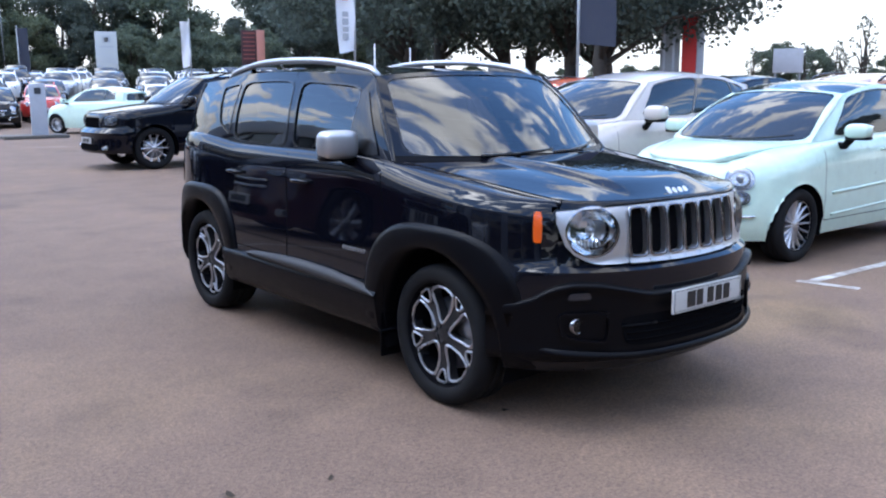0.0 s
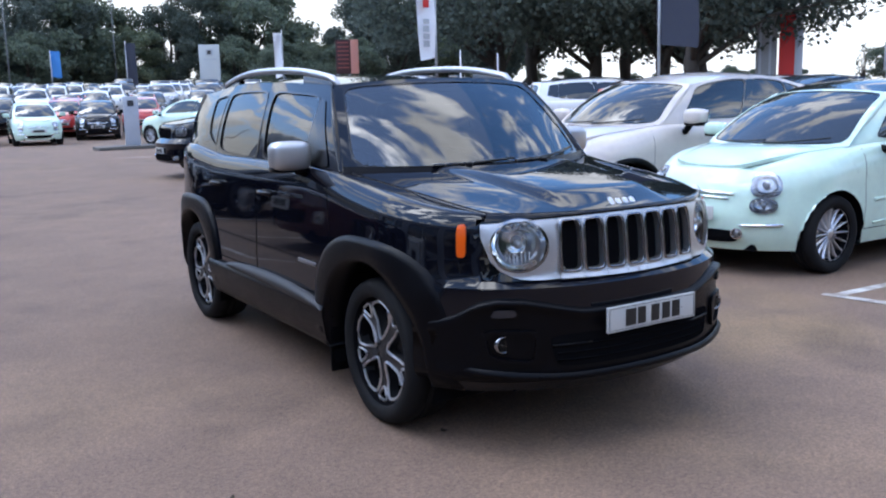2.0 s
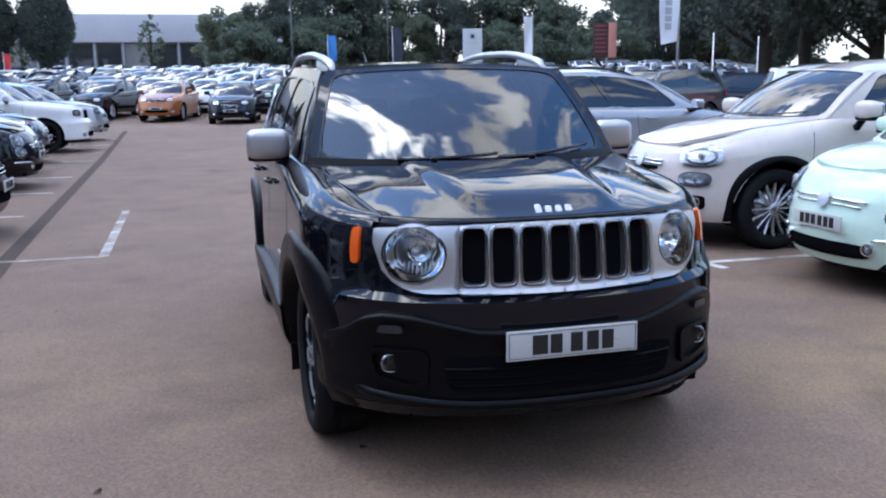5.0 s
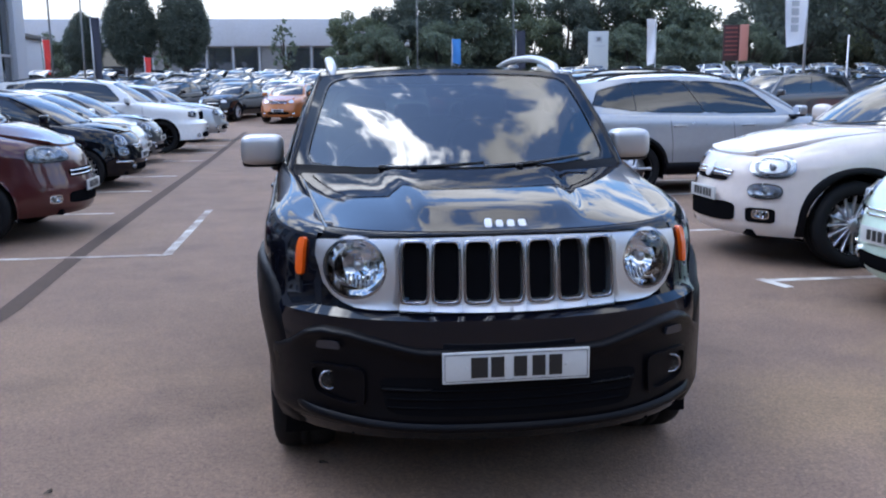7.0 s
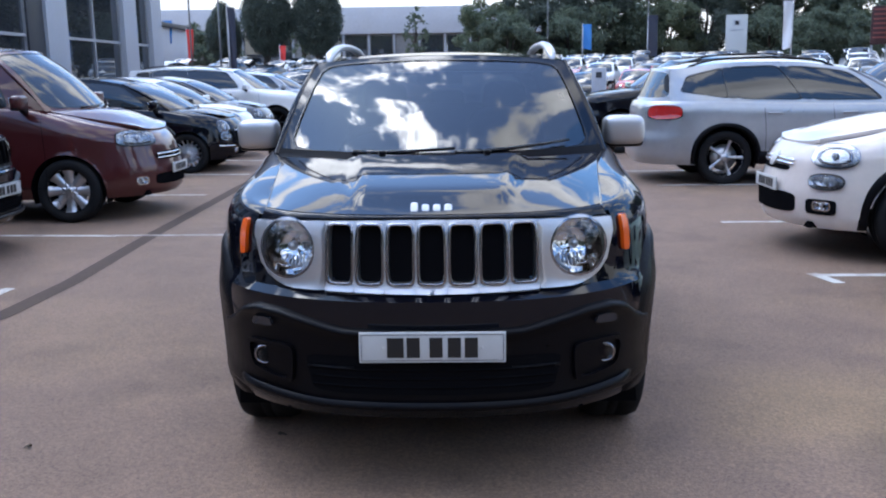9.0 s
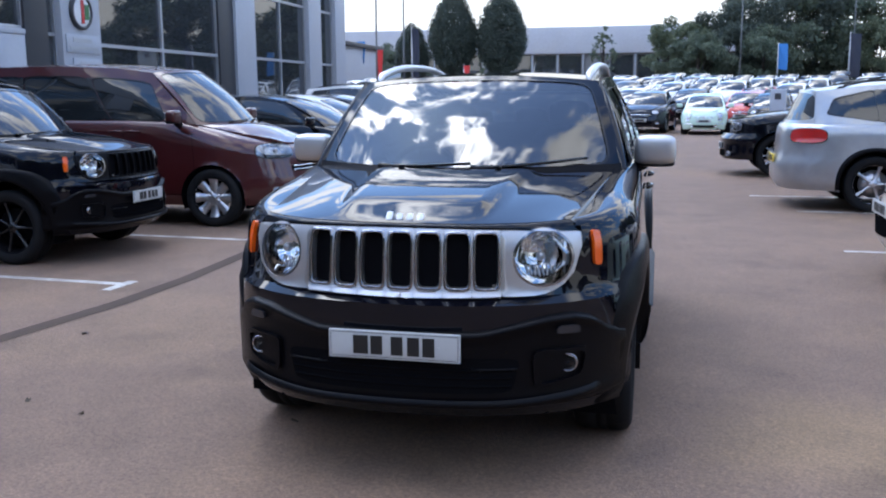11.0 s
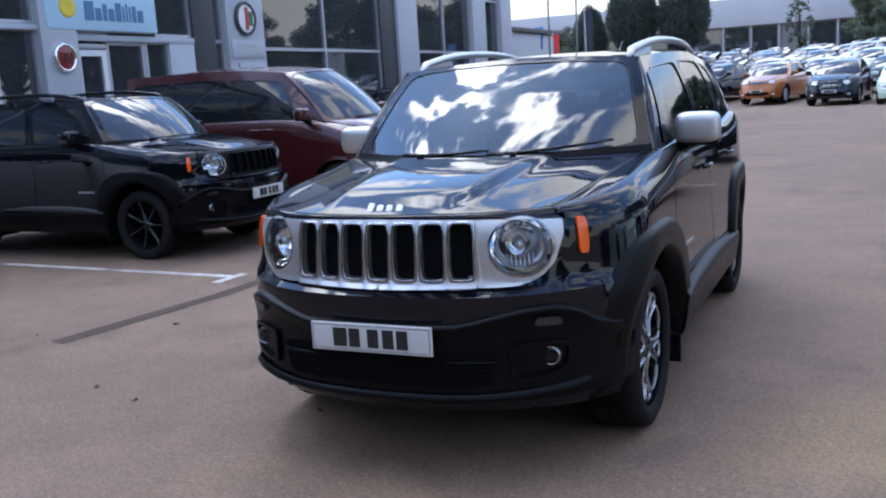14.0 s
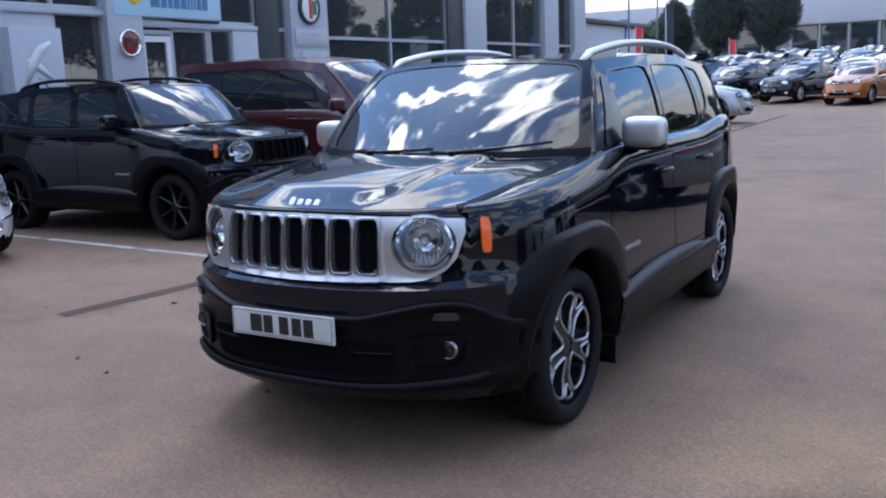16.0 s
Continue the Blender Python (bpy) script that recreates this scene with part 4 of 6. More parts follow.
    for g in (1, -1):
        ca = .605
        lo = [(g * p[0], p[1]) for p in loop4([(ca - .115, .398), (ca + .045, .425), (ca + .062, .515), (ca - .125, .515)], 8, 5.0)]
        b = ring(bmesh.new(), grow(lo, .014), lo, sf, .026, 2)
        lip(b, lo, sf, .026, -.05)
        lip(b, grow(lo, .014), sf, .026, 0)
        fg = part("fog_surround", b, M_PLASTIC, car)
        part("fog_recess", fill(bmesh.new(), lo, sf, .0, 2), M_VOID, fg)
        c = sf(g * ca, .472, .006)
        b = bmesh.new()
        grid(b, [[c + Vector((r * math.cos(q), y_, r * math.sin(q))) for q in [2 * math.pi * i / 18 for i in range(18)]] for r, y_ in ((.036, .006), (.036, -.012), (.030, -.014), (.029, -.004))], True)
        part("fog_lamp", b, M_DCHROME, fg)
        b = bmesh.new()
        grid(b, [[c + Vector((r * math.cos(q), y_, r * math.sin(q))) for q in [2 * math.pi * i / 18 for i in range(18)]] for r, y_ in ((.029, -.004), (.024, .008), (.015, .016), (.004, .018))], True)
        superbox(b, c + Vector((0, .004, 0)), (.007, .010, .007), 2.2, 10, 6)
        part("fog_reflector", b, M_LAMPIN, fg)
        b = bmesh.new()
        superbox(b, c + Vector((0, -.008, 0)), (.030, .008, .030), 2.2, 18, 10)
        part("fog_lens", b, M_LENS, fg)
        lo = [(g * p[0], p[1]) for p in loop4([(.550, .586), (.645, .582), (.635, .612), (.560, .615)], 6, 6.0)]
        b = fill(bmesh.new(), lo, sf, .026, 2)
        lip(b, lo, sf, .026, 0)
        part("side_lamp", b, mat("smoked_lens", (.022, .022, .026), .2) if g > 0 and special else bpy.data.materials.get("smoked_lens") or M_TRIM, car)
        b = bmesh.new()
        tube(b, [sf(g * (.26 + .16 * i / 5), .462, .016) for i in range(6)], .006, 5)
        part("intake_edge", b, M_PLASTIC, car)
    plate(S, car, 0.002, .5525, .488, .104, off=.042, edged=True, bars=((-.62, -.39), (-.35, -.17), (-.04, .14), (.21, .39), (.44, .62)))
    # badge on the bonnet: a plain bright lozenge row
    if special:
        b = bmesh.new()
        for x, w, h, d in ((-.060, .015, .017, .0), (-.021, .015, .0125, -.002), (.018, .015, .0125, -.002), (.058, .016, .016, -.005)):
            base = S.hood(x / .66, .05, .010)
            superbox(b, (0, 0, 0), (w * .85, h * 1.25, .003), 3.6, 14, 8, mx=Matrix.Translation(base + Vector((0, -.004, d))) @ Euler((radians(48), 0, 0)).to_matrix().to_4x4())
        part("bonnet_badge", b, mat("badge_silver", (.70, .71, .73), .30, .2), car, "bright silver badge")
    # bonnet shut line towards the wing
    for g in (1, -1):
        b = bmesh.new()
        tube(b, [S.hood(g * 1.0, r, .0) + Vector((g * .012, 0, -.018 + .008 * r)) for r in [i / 14 for i in range(15)]], .003, 5)
        part("bonnet_gap", b, M_VOID, car)
    # the bonnet's rounded nose, drawn down to the panel
    b = bmesh.new()
    rows = []
    for i in range(33):
        a = -1 + 2 * i / 32
        p = S.hood(a, 0)
        low = S.skirt(S.hs * a * 1.02, ztop(S.hs * a) + .002, .010)
        rows.append([p + Vector((0, .012, .0015)), p + Vector((0, -.004, .001)), p.lerp(low, .35) + Vector((0, -.007, .002)), p.lerp(low, .75) + Vector((0, -.004, 0)), low])
    grid(b, rows)
    part("bonnet_nose", b, P_BLACK, car)
    for g in (1, -1):
        b = bmesh.new()
        grid(b, [[p + Vector((-g * .012, 0, .001)), p + Vector((g * .003, 0, -.001)), p + Vector((g * .009, 0, -.008)), p + Vector((g * .010, 0, -.024 + .012 * r))] for r, p in [(i / 16, S.hood(g * 1.0, i / 16)) for i in range(17)]])
        part("bonnet_edge", b, P_BLACK, car)
    # cowl
    b = bmesh.new()
    grid(b, [[S.screen(a, -.05, .0) + Vector((0, 0, .0)) for a in [i / 10 - 1 for i in range(21)]], [S.screen(a, .035, .012) for a in [i / 10 - 1 for i in range(21)]]])
    part("cowl_panel", b, M_PLASTIC, car)
    wipers(S, car)
    for x in (-.33, .30):
        b = bmesh.new()
        superbox(b, S.hood(x, .92, .012), (.016, .02, .008), 2.5, 10, 6)
        part("washer_nozzle", b, M_PLASTIC, car)
    handles(S, car, (1.15, 1.93), .950, P_BLACK)
    # roof rails
    for g in (1, -1):
        b = bmesh.new()
        n = 24
        pts, rs = [], []
        for i in range(n + 1):
            t = i / n
            e = S.eave(.015 + .84 * t)
            lift = .040 * (1 - abs(2 * t - 1) ** 3.2) + .024 * sm(0, .03, t) * sm(1, .97, t)
            pts.append((g * (e.x - .05), e.y, e.z + lift))
            rs.append(.019 if 0 < i < n else .010)
        tube(b, pts, rs, 8, sx=1.3)
        rl = part("roof_rail", b, M_SATIN if special else M_TRIM, car, "silver roof rail" if special else "black roof rail")
        for a0, a1 in ((.02, .22), (.80, .97)):
            b = bmesh.new()
            rows = []
            for i in range(7):
                t = a0 + (a1 - a0) * i / 6
                e = S.eave(.015 + .84 * t)
                up_ = .040 * (1 - abs(2 * t - 1) ** 3.2) + .018
                rows.append([(g * (e.x - .030), e.y, e.z - .01), (g * (e.x - .034), e.y, e.z + up_), (g * (e.x - .066), e.y, e.z + up_), (g * (e.x - .070), e.y, e.z + .005)])
            grid(b, rows)
            part("rail_foot", b, M_TRIM, rl)
    b = bmesh.new()
    tube(b, [S.roofpt(0, .9), S.roofpt(0, .97) + Vector((0, .05, .16))], [.008, .003], 6)
    part("aerial", b, M_TRIM, car)
    # rear lamps
    for g in (1, -1):
        lamp(S, car, "tail_light", g * .70, .92, .10, .11, 6.0, False, M_REDLENS, False, M_TRIM)
    plate(S, car, 0, .78, rear=True, m=M_YPLATE)
    if special:
        inside(S, car)
    return car, S


def inside(S, car):
    """Seats, dashboard and wheel behind the glass."""
    b = boxm(-.74, .74, .45, 2.85, .45, .48)
    part("cabin_floor", b, M_CLOTH, car)
    b = bmesh.new()
    rows = []
    for i in range(13):
        x = -.72 + 1.44 * i / 12
        hump = .03 * math.exp(-((x + .36) / .22) ** 2)
        rows.append([(x, .16 + .25 * (x / .72) ** 2, 1.05), (x, .45, 1.065 + hump), (x, .72, 1.05 + hump), (x, .80, .98), (x, .78, .60)])
    grid(b, rows)
    part("dashboard", b, M_DASH, car)
    for x in (-.36, .36):
        b = bmesh.new()
        superbox(b, (x, 1.50, .62), (.25, .27, .10), 4)
        superbox(b, (x, 1.78, .92), (.235, .075, .34), 4, mx=Matrix.Translation((0, 0, 0)))
        superbox(b, (x, 1.84, 1.31), (.13, .055, .09), 3.5)
        tube(b, [(x - .05, 1.80, 1.2), (x - .05, 1.83, 1.28)], .008, 5)
        tube(b, [(x + .05, 1.80, 1.2), (x + .05, 1.83, 1.28)], .008, 5)
        part("seat", b, M_CLOTH, car)
    b = bmesh.new()
    superbox(b, (0, 2.43, .62), (.62, .26, .1), 4)
    superbox(b, (0, 2.70, .93), (.62, .08, .32), 4)
    for x in (-.4, 0, .4):
        superbox(b, (x, 2.72, 1.27), (.12, .05, .07), 3.5)
    part("rear_bench", b, M_CLOTH, car)
    b = bmesh.new()
    m = pose(-.36, .98, 1.0, 62, 0, 0)
    pts = [m @ Vector((.185 * math.cos(t), .185 * math.sin(t), 0)) for t in [2 * math.pi * i / 24 for i in range(24)]]
    tube(b, pts, .016, 7, True)
    for t in (.0, math.pi, -math.pi / 2):
        tube(b, [m @ Vector((0, 0, -.03)), m @ Vector((.18 * math.cos(t), .18 * math.sin(t), 0))], .018, 6)
    part("steering_wheel", b, M_DASH, car)
    b = bmesh.new()
    b.faces.new([b.verts.new(S.screen(u, v, -.012)) for u, v in ((.855, .50), (.885, .50), (.882, .56), (.852, .56))])
    part("screen_tag", b, M_PLATE, car, "small white paper tag in the windscreen", smooth=False)
    b = bmesh.new()
    superbox(b, S.screen(0, .86, -.07) , (.11, .018, .035), 4)
    part("rear_view_mirror", b, M_TRIM, car)
    b = bmesh.new()
    grid(b, [[S.roofpt(a, t, -.03) for a in [i / 6 - 1 for i in range(13)]] for t in [i / 10 for i in range(11)]])
    part("headlining", b, mat("headlining_cloth", (.05, .05, .05), .9), car)


hero, HS = off_roader("off_road_car", "polished black compact off-roader with silver grille and mirrors on asphalt")


# ---- ground ----
STAINS = ((1.85, -.05, .85, .8), (2.5, .55, .5, .5))      # sand: x, y, radius, strength


def asphalt():
    m = bpy.data.materials.new("worn_asphalt")
    m.use_nodes = True
    n, l = m.node_tree.nodes, m.node_tree.links
    p = n["Principled BSDF"]
    tc = n.new("ShaderNodeTexCoord")

    def noise_n(scale, detail=5, rough=.6):
        a = n.new("ShaderNodeTexNoise")
        a.inputs["Scale"].default_value, a.inputs["Detail"].default_value, a.inputs["Roughness"].default_value = scale, detail, rough
        l.new(tc.outputs["Object"], a.inputs["Vector"])
        return a

    def ramp(src, a, b, c, d):
        r = n.new("ShaderNodeMapRange")
        for i, v in enumerate((a, b, c, d)):
            r.inputs[i + 1].default_value = v
        l.new(src, r.inputs[0])
        return r.outputs[0]

    def mul(a, b):
        x = n.new("ShaderNodeMath"); x.operation = "MULTIPLY"
        l.new(a, x.inputs[0]); l.new(b, x.inputs[1])
        return x.outputs[0]
    big = ramp(noise_n(.22, 4).outputs["Fac"], .3, .7, .86, 1.12)
    mid = ramp(noise_n(1.9, 6, .65).outputs["Fac"], .3, .7, .86, 1.14)
    fine = ramp(noise_n(55, 4, .7).outputs["Fac"], .25, .75, .72, 1.28)
    vo = n.new("ShaderNodeTexVoronoi"); vo.inputs["Scale"].default_value = 120
    l.new(tc.outputs["Object"], vo.inputs["Vector"])
    stone = n.new("ShaderNodeSeparateXYZ"); l.new(vo.outputs["Color"], stone.inputs[0])
    chips = ramp(stone.outputs[0], 0, 1, .8, 1.25)
    oil = ramp(noise_n(.75, 3).outputs["Fac"], .57, .72, 1.0, .70)
    v = mul(mul(mul(mul(big, mid), fine), chips), oil)
    sand = ramp(noise_n(.42, 5, .55).outputs["Fac"], .52, .72, 0, .40)
    warp = n.new("ShaderNodeVectorMath"); warp.operation = "MULTIPLY_ADD"
    wob = noise_n(1.1, 5, .6)
    l.new(wob.outputs["Color"], warp.inputs[0]); warp.inputs[1].default_value = (1.1, 1.1, 0); l.new(tc.outputs["Object"], warp.inputs[2])
    for cx, cy, rad, most in STAINS:
        far_ = n.new("ShaderNodeVectorMath"); far_.operation = "DISTANCE"
        l.new(warp.outputs[0], far_.inputs[0]); far_.inputs[1].default_value = (cx + .55, cy + .55, 0)
        spot = n.new("ShaderNodeMath"); spot.operation = "MAXIMUM"
        l.new(sand, spot.inputs[0]); l.new(ramp(far_.outputs["Value"], rad * .3, rad, most, 0), spot.inputs[1])
        sand = spot.outputs[0]
    tone = n.new("ShaderNodeMix"); tone.data_type = "RGBA"
    tone.inputs["A"].default_value, tone.inputs["B"].default_value = (.176, .110, .077, 1), (.232, .146, .080, 1)
    l.new(sand, tone.inputs["Factor"])
    c = n.new("ShaderNodeVectorMath"); c.operation = "SCALE"
    l.new(tone.outputs["Result"], c.inputs[0])
    l.new(v, c.inputs["Scale"])
    l.new(c.outputs[0], p.inputs["Base Color"])
    p.inputs["Roughness"].default_value = .85
    b = n.new("ShaderNodeBump"); b.inputs["Strength"].default_value, b.inputs["Distance"].default_value = .45, .006
    l.new(vo.outputs["Distance"], b.inputs["Height"]); l.new(b.outputs[0], p.inputs["Normal"])
    return m


M_ASPHALT = asphalt()
bm = bmesh.new()


def lie(y):
    """The height of the ground: level, then a gentle rise to the far rows."""
    return 1.0 * sm(32.5, 54, y)


def foot(y):
    """The depth at which posts and far walls are founded."""
    return 0.6 * sm(32.5, 56, y)


grid(bm, [[(x, y, lie(y)) for x in (-1500, -200, -40, -10, 0, 10, 40, 200, 1500)] for y in (-1500, -200, -40, -10, 0, 10, 32, 34, 36, 38, 40, 42, 44, 46, 48, 50, 52, 54, 56, 60, 200, 1500)])
solid("ground", bm, M_ASPHALT, "warm grey worn asphalt of a car park", "ground", kind="structure")



def worn_line(name, lo, hi):
    m = mat(name, (.5, .5, .5), .85)
    n, l = m.node_tree.nodes, m.node_tree.links
    tc = n.new("ShaderNodeTexCoord")
    a = n.new("ShaderNodeTexNoise"); a.inputs["Scale"].default_value, a.inputs["Detail"].default_value, a.inputs["Roughness"].default_value = 2.6, 9, .72
    l.new(tc.outputs["Object"], a.inputs["Vector"])
    r = n.new("ShaderNodeMapRange"); r.inputs[1].default_value, r.inputs[2].default_value = lo, hi
    l.new(a.outputs["Fac"], r.inputs[0])
    x = n.new("ShaderNodeMix"); x.data_type = "RGBA"
    x.inputs["A"].default_value, x.inputs["B"].default_value = (.19, .145, .12, 1), (.54, .52, .48, 1)
    l.new(r.outputs[0], x.inputs["Factor"]); l.new(x.outputs["Result"], n["Principled BSDF"].inputs["Base Color"])
    return m


M_LINE, M_FAINT = worn_line("worn_white_line", .37, .56), worn_line("faint_white_line", .42, .68)
M_SEAM = mat("tar_seam", (.086, .062, .050), .95, spec=.1, var=.2, scale=6)


def strip(name, pts, w, z, material, label, category="road marking"):
    bm = bmesh.new()
    pts = [Vector((*p, 0)) for p in pts]
    rows = []
    for i, p in enumerate(pts):
        a, b = pts[max(0, i - 1)], pts[min(len(pts) - 1, i + 1)]
        d = (b - a).normalized(); s = Vector((-d.y, d.x, 0)) * w / 2
        rows.append([p + s + Vector((0, 0, z)), p - s + Vector((0, 0, z))])
    grid(bm, rows)
    return solid(name, bm, material, label, category, kind="structure", smooth=False)


for y in (2.30, 4.55, 7.5, 9.9, 12.2, 15.6, 18.0, 20.6, 23.2):
    strip("bay_line", [(-8.2, y + .30), (-3.13, y)], .085, .004, M_LINE, "worn white painted bay line on asphalt")
strip("bay_mark", [(-3.10, 2.42), (-3.12, 2.06)], .085, .005, M_LINE, "short white cross mark on the bay line")
strip("bay_mark", [(-2.03, 4.53), (-2.03, 7.63)], .085, .004, M_FAINT, "worn white painted line on asphalt")
strip("bay_line", [(-3.2, 4.56), (-2.03, 4.53)], .085, .0055, M_FAINT, "worn white painted line on asphalt")
for y, x in ((.30, 2.93), (2.62, 2.62), (5.0, 2.6), (8.0, 2.6), (9.75, 2.2), (13.2, 2.6)):
    strip("bay_line", [(x, y), (7.6, y - .12)], .085, .004, M_LINE, "worn white painted bay line on asphalt")
strip("bay_mark", [(2.92, .38), (3.0, -.06)], .085, .005, M_LINE, "short white cross mark on the bay line")
strip("bay_mark", [(2.6, 2.68), (2.68, 2.36)], .085, .005, M_LINE, "short white cross mark on the bay line")
for x, y in ((3.7, 25.6), (2.75, 20.9)):
    strip("bay_mark", [(x, y), (x + 1.1, y - .35)], .09, .004, M_FAINT, "worn white painted line on asphalt")
strip("tar_seam", [(-2.98, .35), (-2.9, .9), (-2.78, 1.7), (-2.74, 2.6), (-2.82, 4.6), (-2.88, 8), (-3.0, 16), (-3.3, 28)], .145, .003, M_SEAM, "dark tar seam in the asphalt")


M_DRYLEAF = mat("dry_leaf", (.045, .032, .02), .85, var=.3, scale=40)
turn = random.Random(3)
for x, y in ((-2.15, 2.55), (-3.27, .45), (-2.0, -.28), (-1.64, -.39), (-.64, -.27), (-2.5, .9)):
    b = bmesh.new()
    sz = turn.uniform(.010, .016)
    grid(b, [[(sz * (u - .5) * 2 * (1 - .8 * abs(v - .5)), sz * (v - .5) * 3, .004 + .012 * abs(u - .5) * 2 * v) for u in (0, .5, 1)] for v in (0, .25, .5, .75, 1)])
    solid("dry_leaf", b, M_DRYLEAF, "small dry brown leaf lying on the asphalt", "leaf", at=pose(x, y, 0, 0, 0, turn.uniform(0, 360)), group="fallen leaves")

# ---- parked cars nearby ----
TINY = {**BASE, "W": .81, "F": -.70, "R": 2.86, "nf": 2.15, "nr": 2.6, "ycf": .0, "ycr": 2.15, "wb": 2.30, "zb": .20, "wr": .305, "ra": .345, "wx": .785, "tw": .19,
        "top": [(-.8, .80), (-.6, .84), (-.3, .90), (.27, .965), (.7, .985), (1.2, .995), (2.2, 1.02), (2.9, 1.02)], "side": [(.15, .06), (.3, .0), (.5, -.012), (.75, .0), (1.1, .03)],
        "nose": [(.18, .05), (.28, -.02), (.45, -.035), (.58, .0), (.7, .035), (.85, .09)], "tail": [(.2, .08), (.35, .0), (.55, -.02), (.8, .03), (1.1, .10)],
        "shoulder": [(-.6, .22), (0, .20), (.5, .07), (2.4, .07), (2.8, .1)], "hsh": .20, "dtf": .12, "dtr": .08,
        "roof": [(0, 1.36), (.2, 1.43), (.45, 1.455), (.75, 1.40), (1, 1.28)], "cy": .27, "cyc": .03, "cx": .70, "cz": .955, "ty": 1.02, "tyc": .93, "tx": .555, "ry": 2.46, "rx": .53,
        "by": 2.58, "bow": .03, "bulge": .03, "crown": .045, "wsb": .05, "rbow": .10, "hs": .46, "hc": .93, "hcrown": .05}
CROSS = {**BASE, "W": .885, "F": -.86, "R": 3.36, "nf": 2.15, "nr": 2.9, "ycf": .0, "ycr": 2.45, "wb": 2.57, "zb": .24, "wr": .345, "ra": .405, "wx": .85,
         "top": [(-.9, .86), (-.6, .92), (-.2, 1.0), (.5, 1.09), (1.5, 1.10), (2.4, 1.14), (3.4, 1.14)], "side": [(.2, .06), (.34, .0), (.6, -.01), (.85, .005), (1.2, .04)],
         "nose": [(.2, .05), (.3, -.03), (.5, -.04), (.62, .0), (.75, .03), (.95, .08)], "shoulder": [(-.6, .22), (0, .20), (.5, .07), (2.8, .08), (3.3, .1)], "hsh": .19, "dtf": .10, "dtr": .07,
         "roof": [(0, 1.47), (.2, 1.545), (.45, 1.575), (.75, 1.54), (1, 1.44)], "cy": .50, "cyc": .20, "cx": .76, "cz": 1.08, "ty": 1.10, "tyc": .98, "tx": .60, "ry": 2.94, "rx": .57, "by": 3.06, "hs": .50, "hc": .93, "hcrown": .05, "wsb": .05}
ESTATE = {**BASE, "W": .90, "F": -.95, "R": 3.80, "nf": 2.3, "nr": 3.0, "ycf": .0, "ycr": 2.9, "wb": 2.745, "zb": .26, "wr": .345, "ra": .40, "wx": .86,
          "top": [(-1, .80), (-.6, .88), (.4, 1.02), (1.5, 1.03), (3, 1.07), (3.9, 1.07)], "shoulder": [(-.6, .2), (0, .17), (.5, .06), (3.2, .06), (3.8, .1)], "hsh": .16, "dtf": .1, "dtr": .06,
          "roof": [(0, 1.44), (.15, 1.52), (.4, 1.56), (.75, 1.54), (1, 1.46)], "cy": .38, "cyc": .08, "cx": .77, "cz": 1.01, "ty": 1.15, "tyc": 1.02, "tx": .60, "ry": 3.42, "rx": .58, "by": 3.62, "hs": .55, "hc": .94, "hcrown": .04, "wsb": .05, "nose": CROSS["nose"]}
BIG = {**BASE, "W": .93, "F": -.82, "R": 3.90, "nf": 2.9, "nr": 4.2, "ycf": -.1, "ycr": 3.1, "wb": 2.85, "zb": .30, "wr": .375, "ra": .43, "wx": .875, "tw": .23,
       "top": [(-.9, .98), (-.5, 1.04), (.5, 1.15), (1.5, 1.16), (3, 1.19), (3.9, 1.19)], "shoulder": [(-.6, .14), (.2, .13), (.5, .05), (3.4, .05), (3.9, .07)], "hsh": .14, "dtf": .05,
       "roof": [(0, 1.60), (.25, 1.67), (.6, 1.69), (1, 1.63)], "cy": .50, "cyc": .24, "cx": .79, "cz": 1.14, "ty": 1.12, "tyc": 1.04, "tx": .63, "ry": 3.50, "rx": .60, "by": 3.66, "hs": .62, "hc": .95}
VAN = {**BASE, "W": .88, "F": -.84, "R": 3.32, "nf": 2.2, "nr": 6.0, "ycf": .05, "ycr": 2.75, "wb": 2.62, "zb": .24, "wr": .325, "ra": .375, "wx": .86,
       "top": [(-.9, .88), (-.6, .96), (-.2, 1.04), (.35, 1.16), (1, 1.18), (3.6, 1.18)], "shoulder": [(-.6, .24), (0, .2), (.5, .05), (3.6, .05)], "hsh": .18, "dtf": .1,
       "roof": [(0, 1.70), (.12, 1.765), (.5, 1.80), (1, 1.79)], "cy": .20, "cyc": -.08, "cx": .77, "cz": 1.13, "ty": .80, "tyc": .64, "tx": .63, "ry": 3.20, "rx": .64, "by": 3.26, "rbow": .05, "hs": .52, "hc": .94, "hcrown": .06, "wsb": .05, "nose": CROSS["nose"], "bulge": .03}


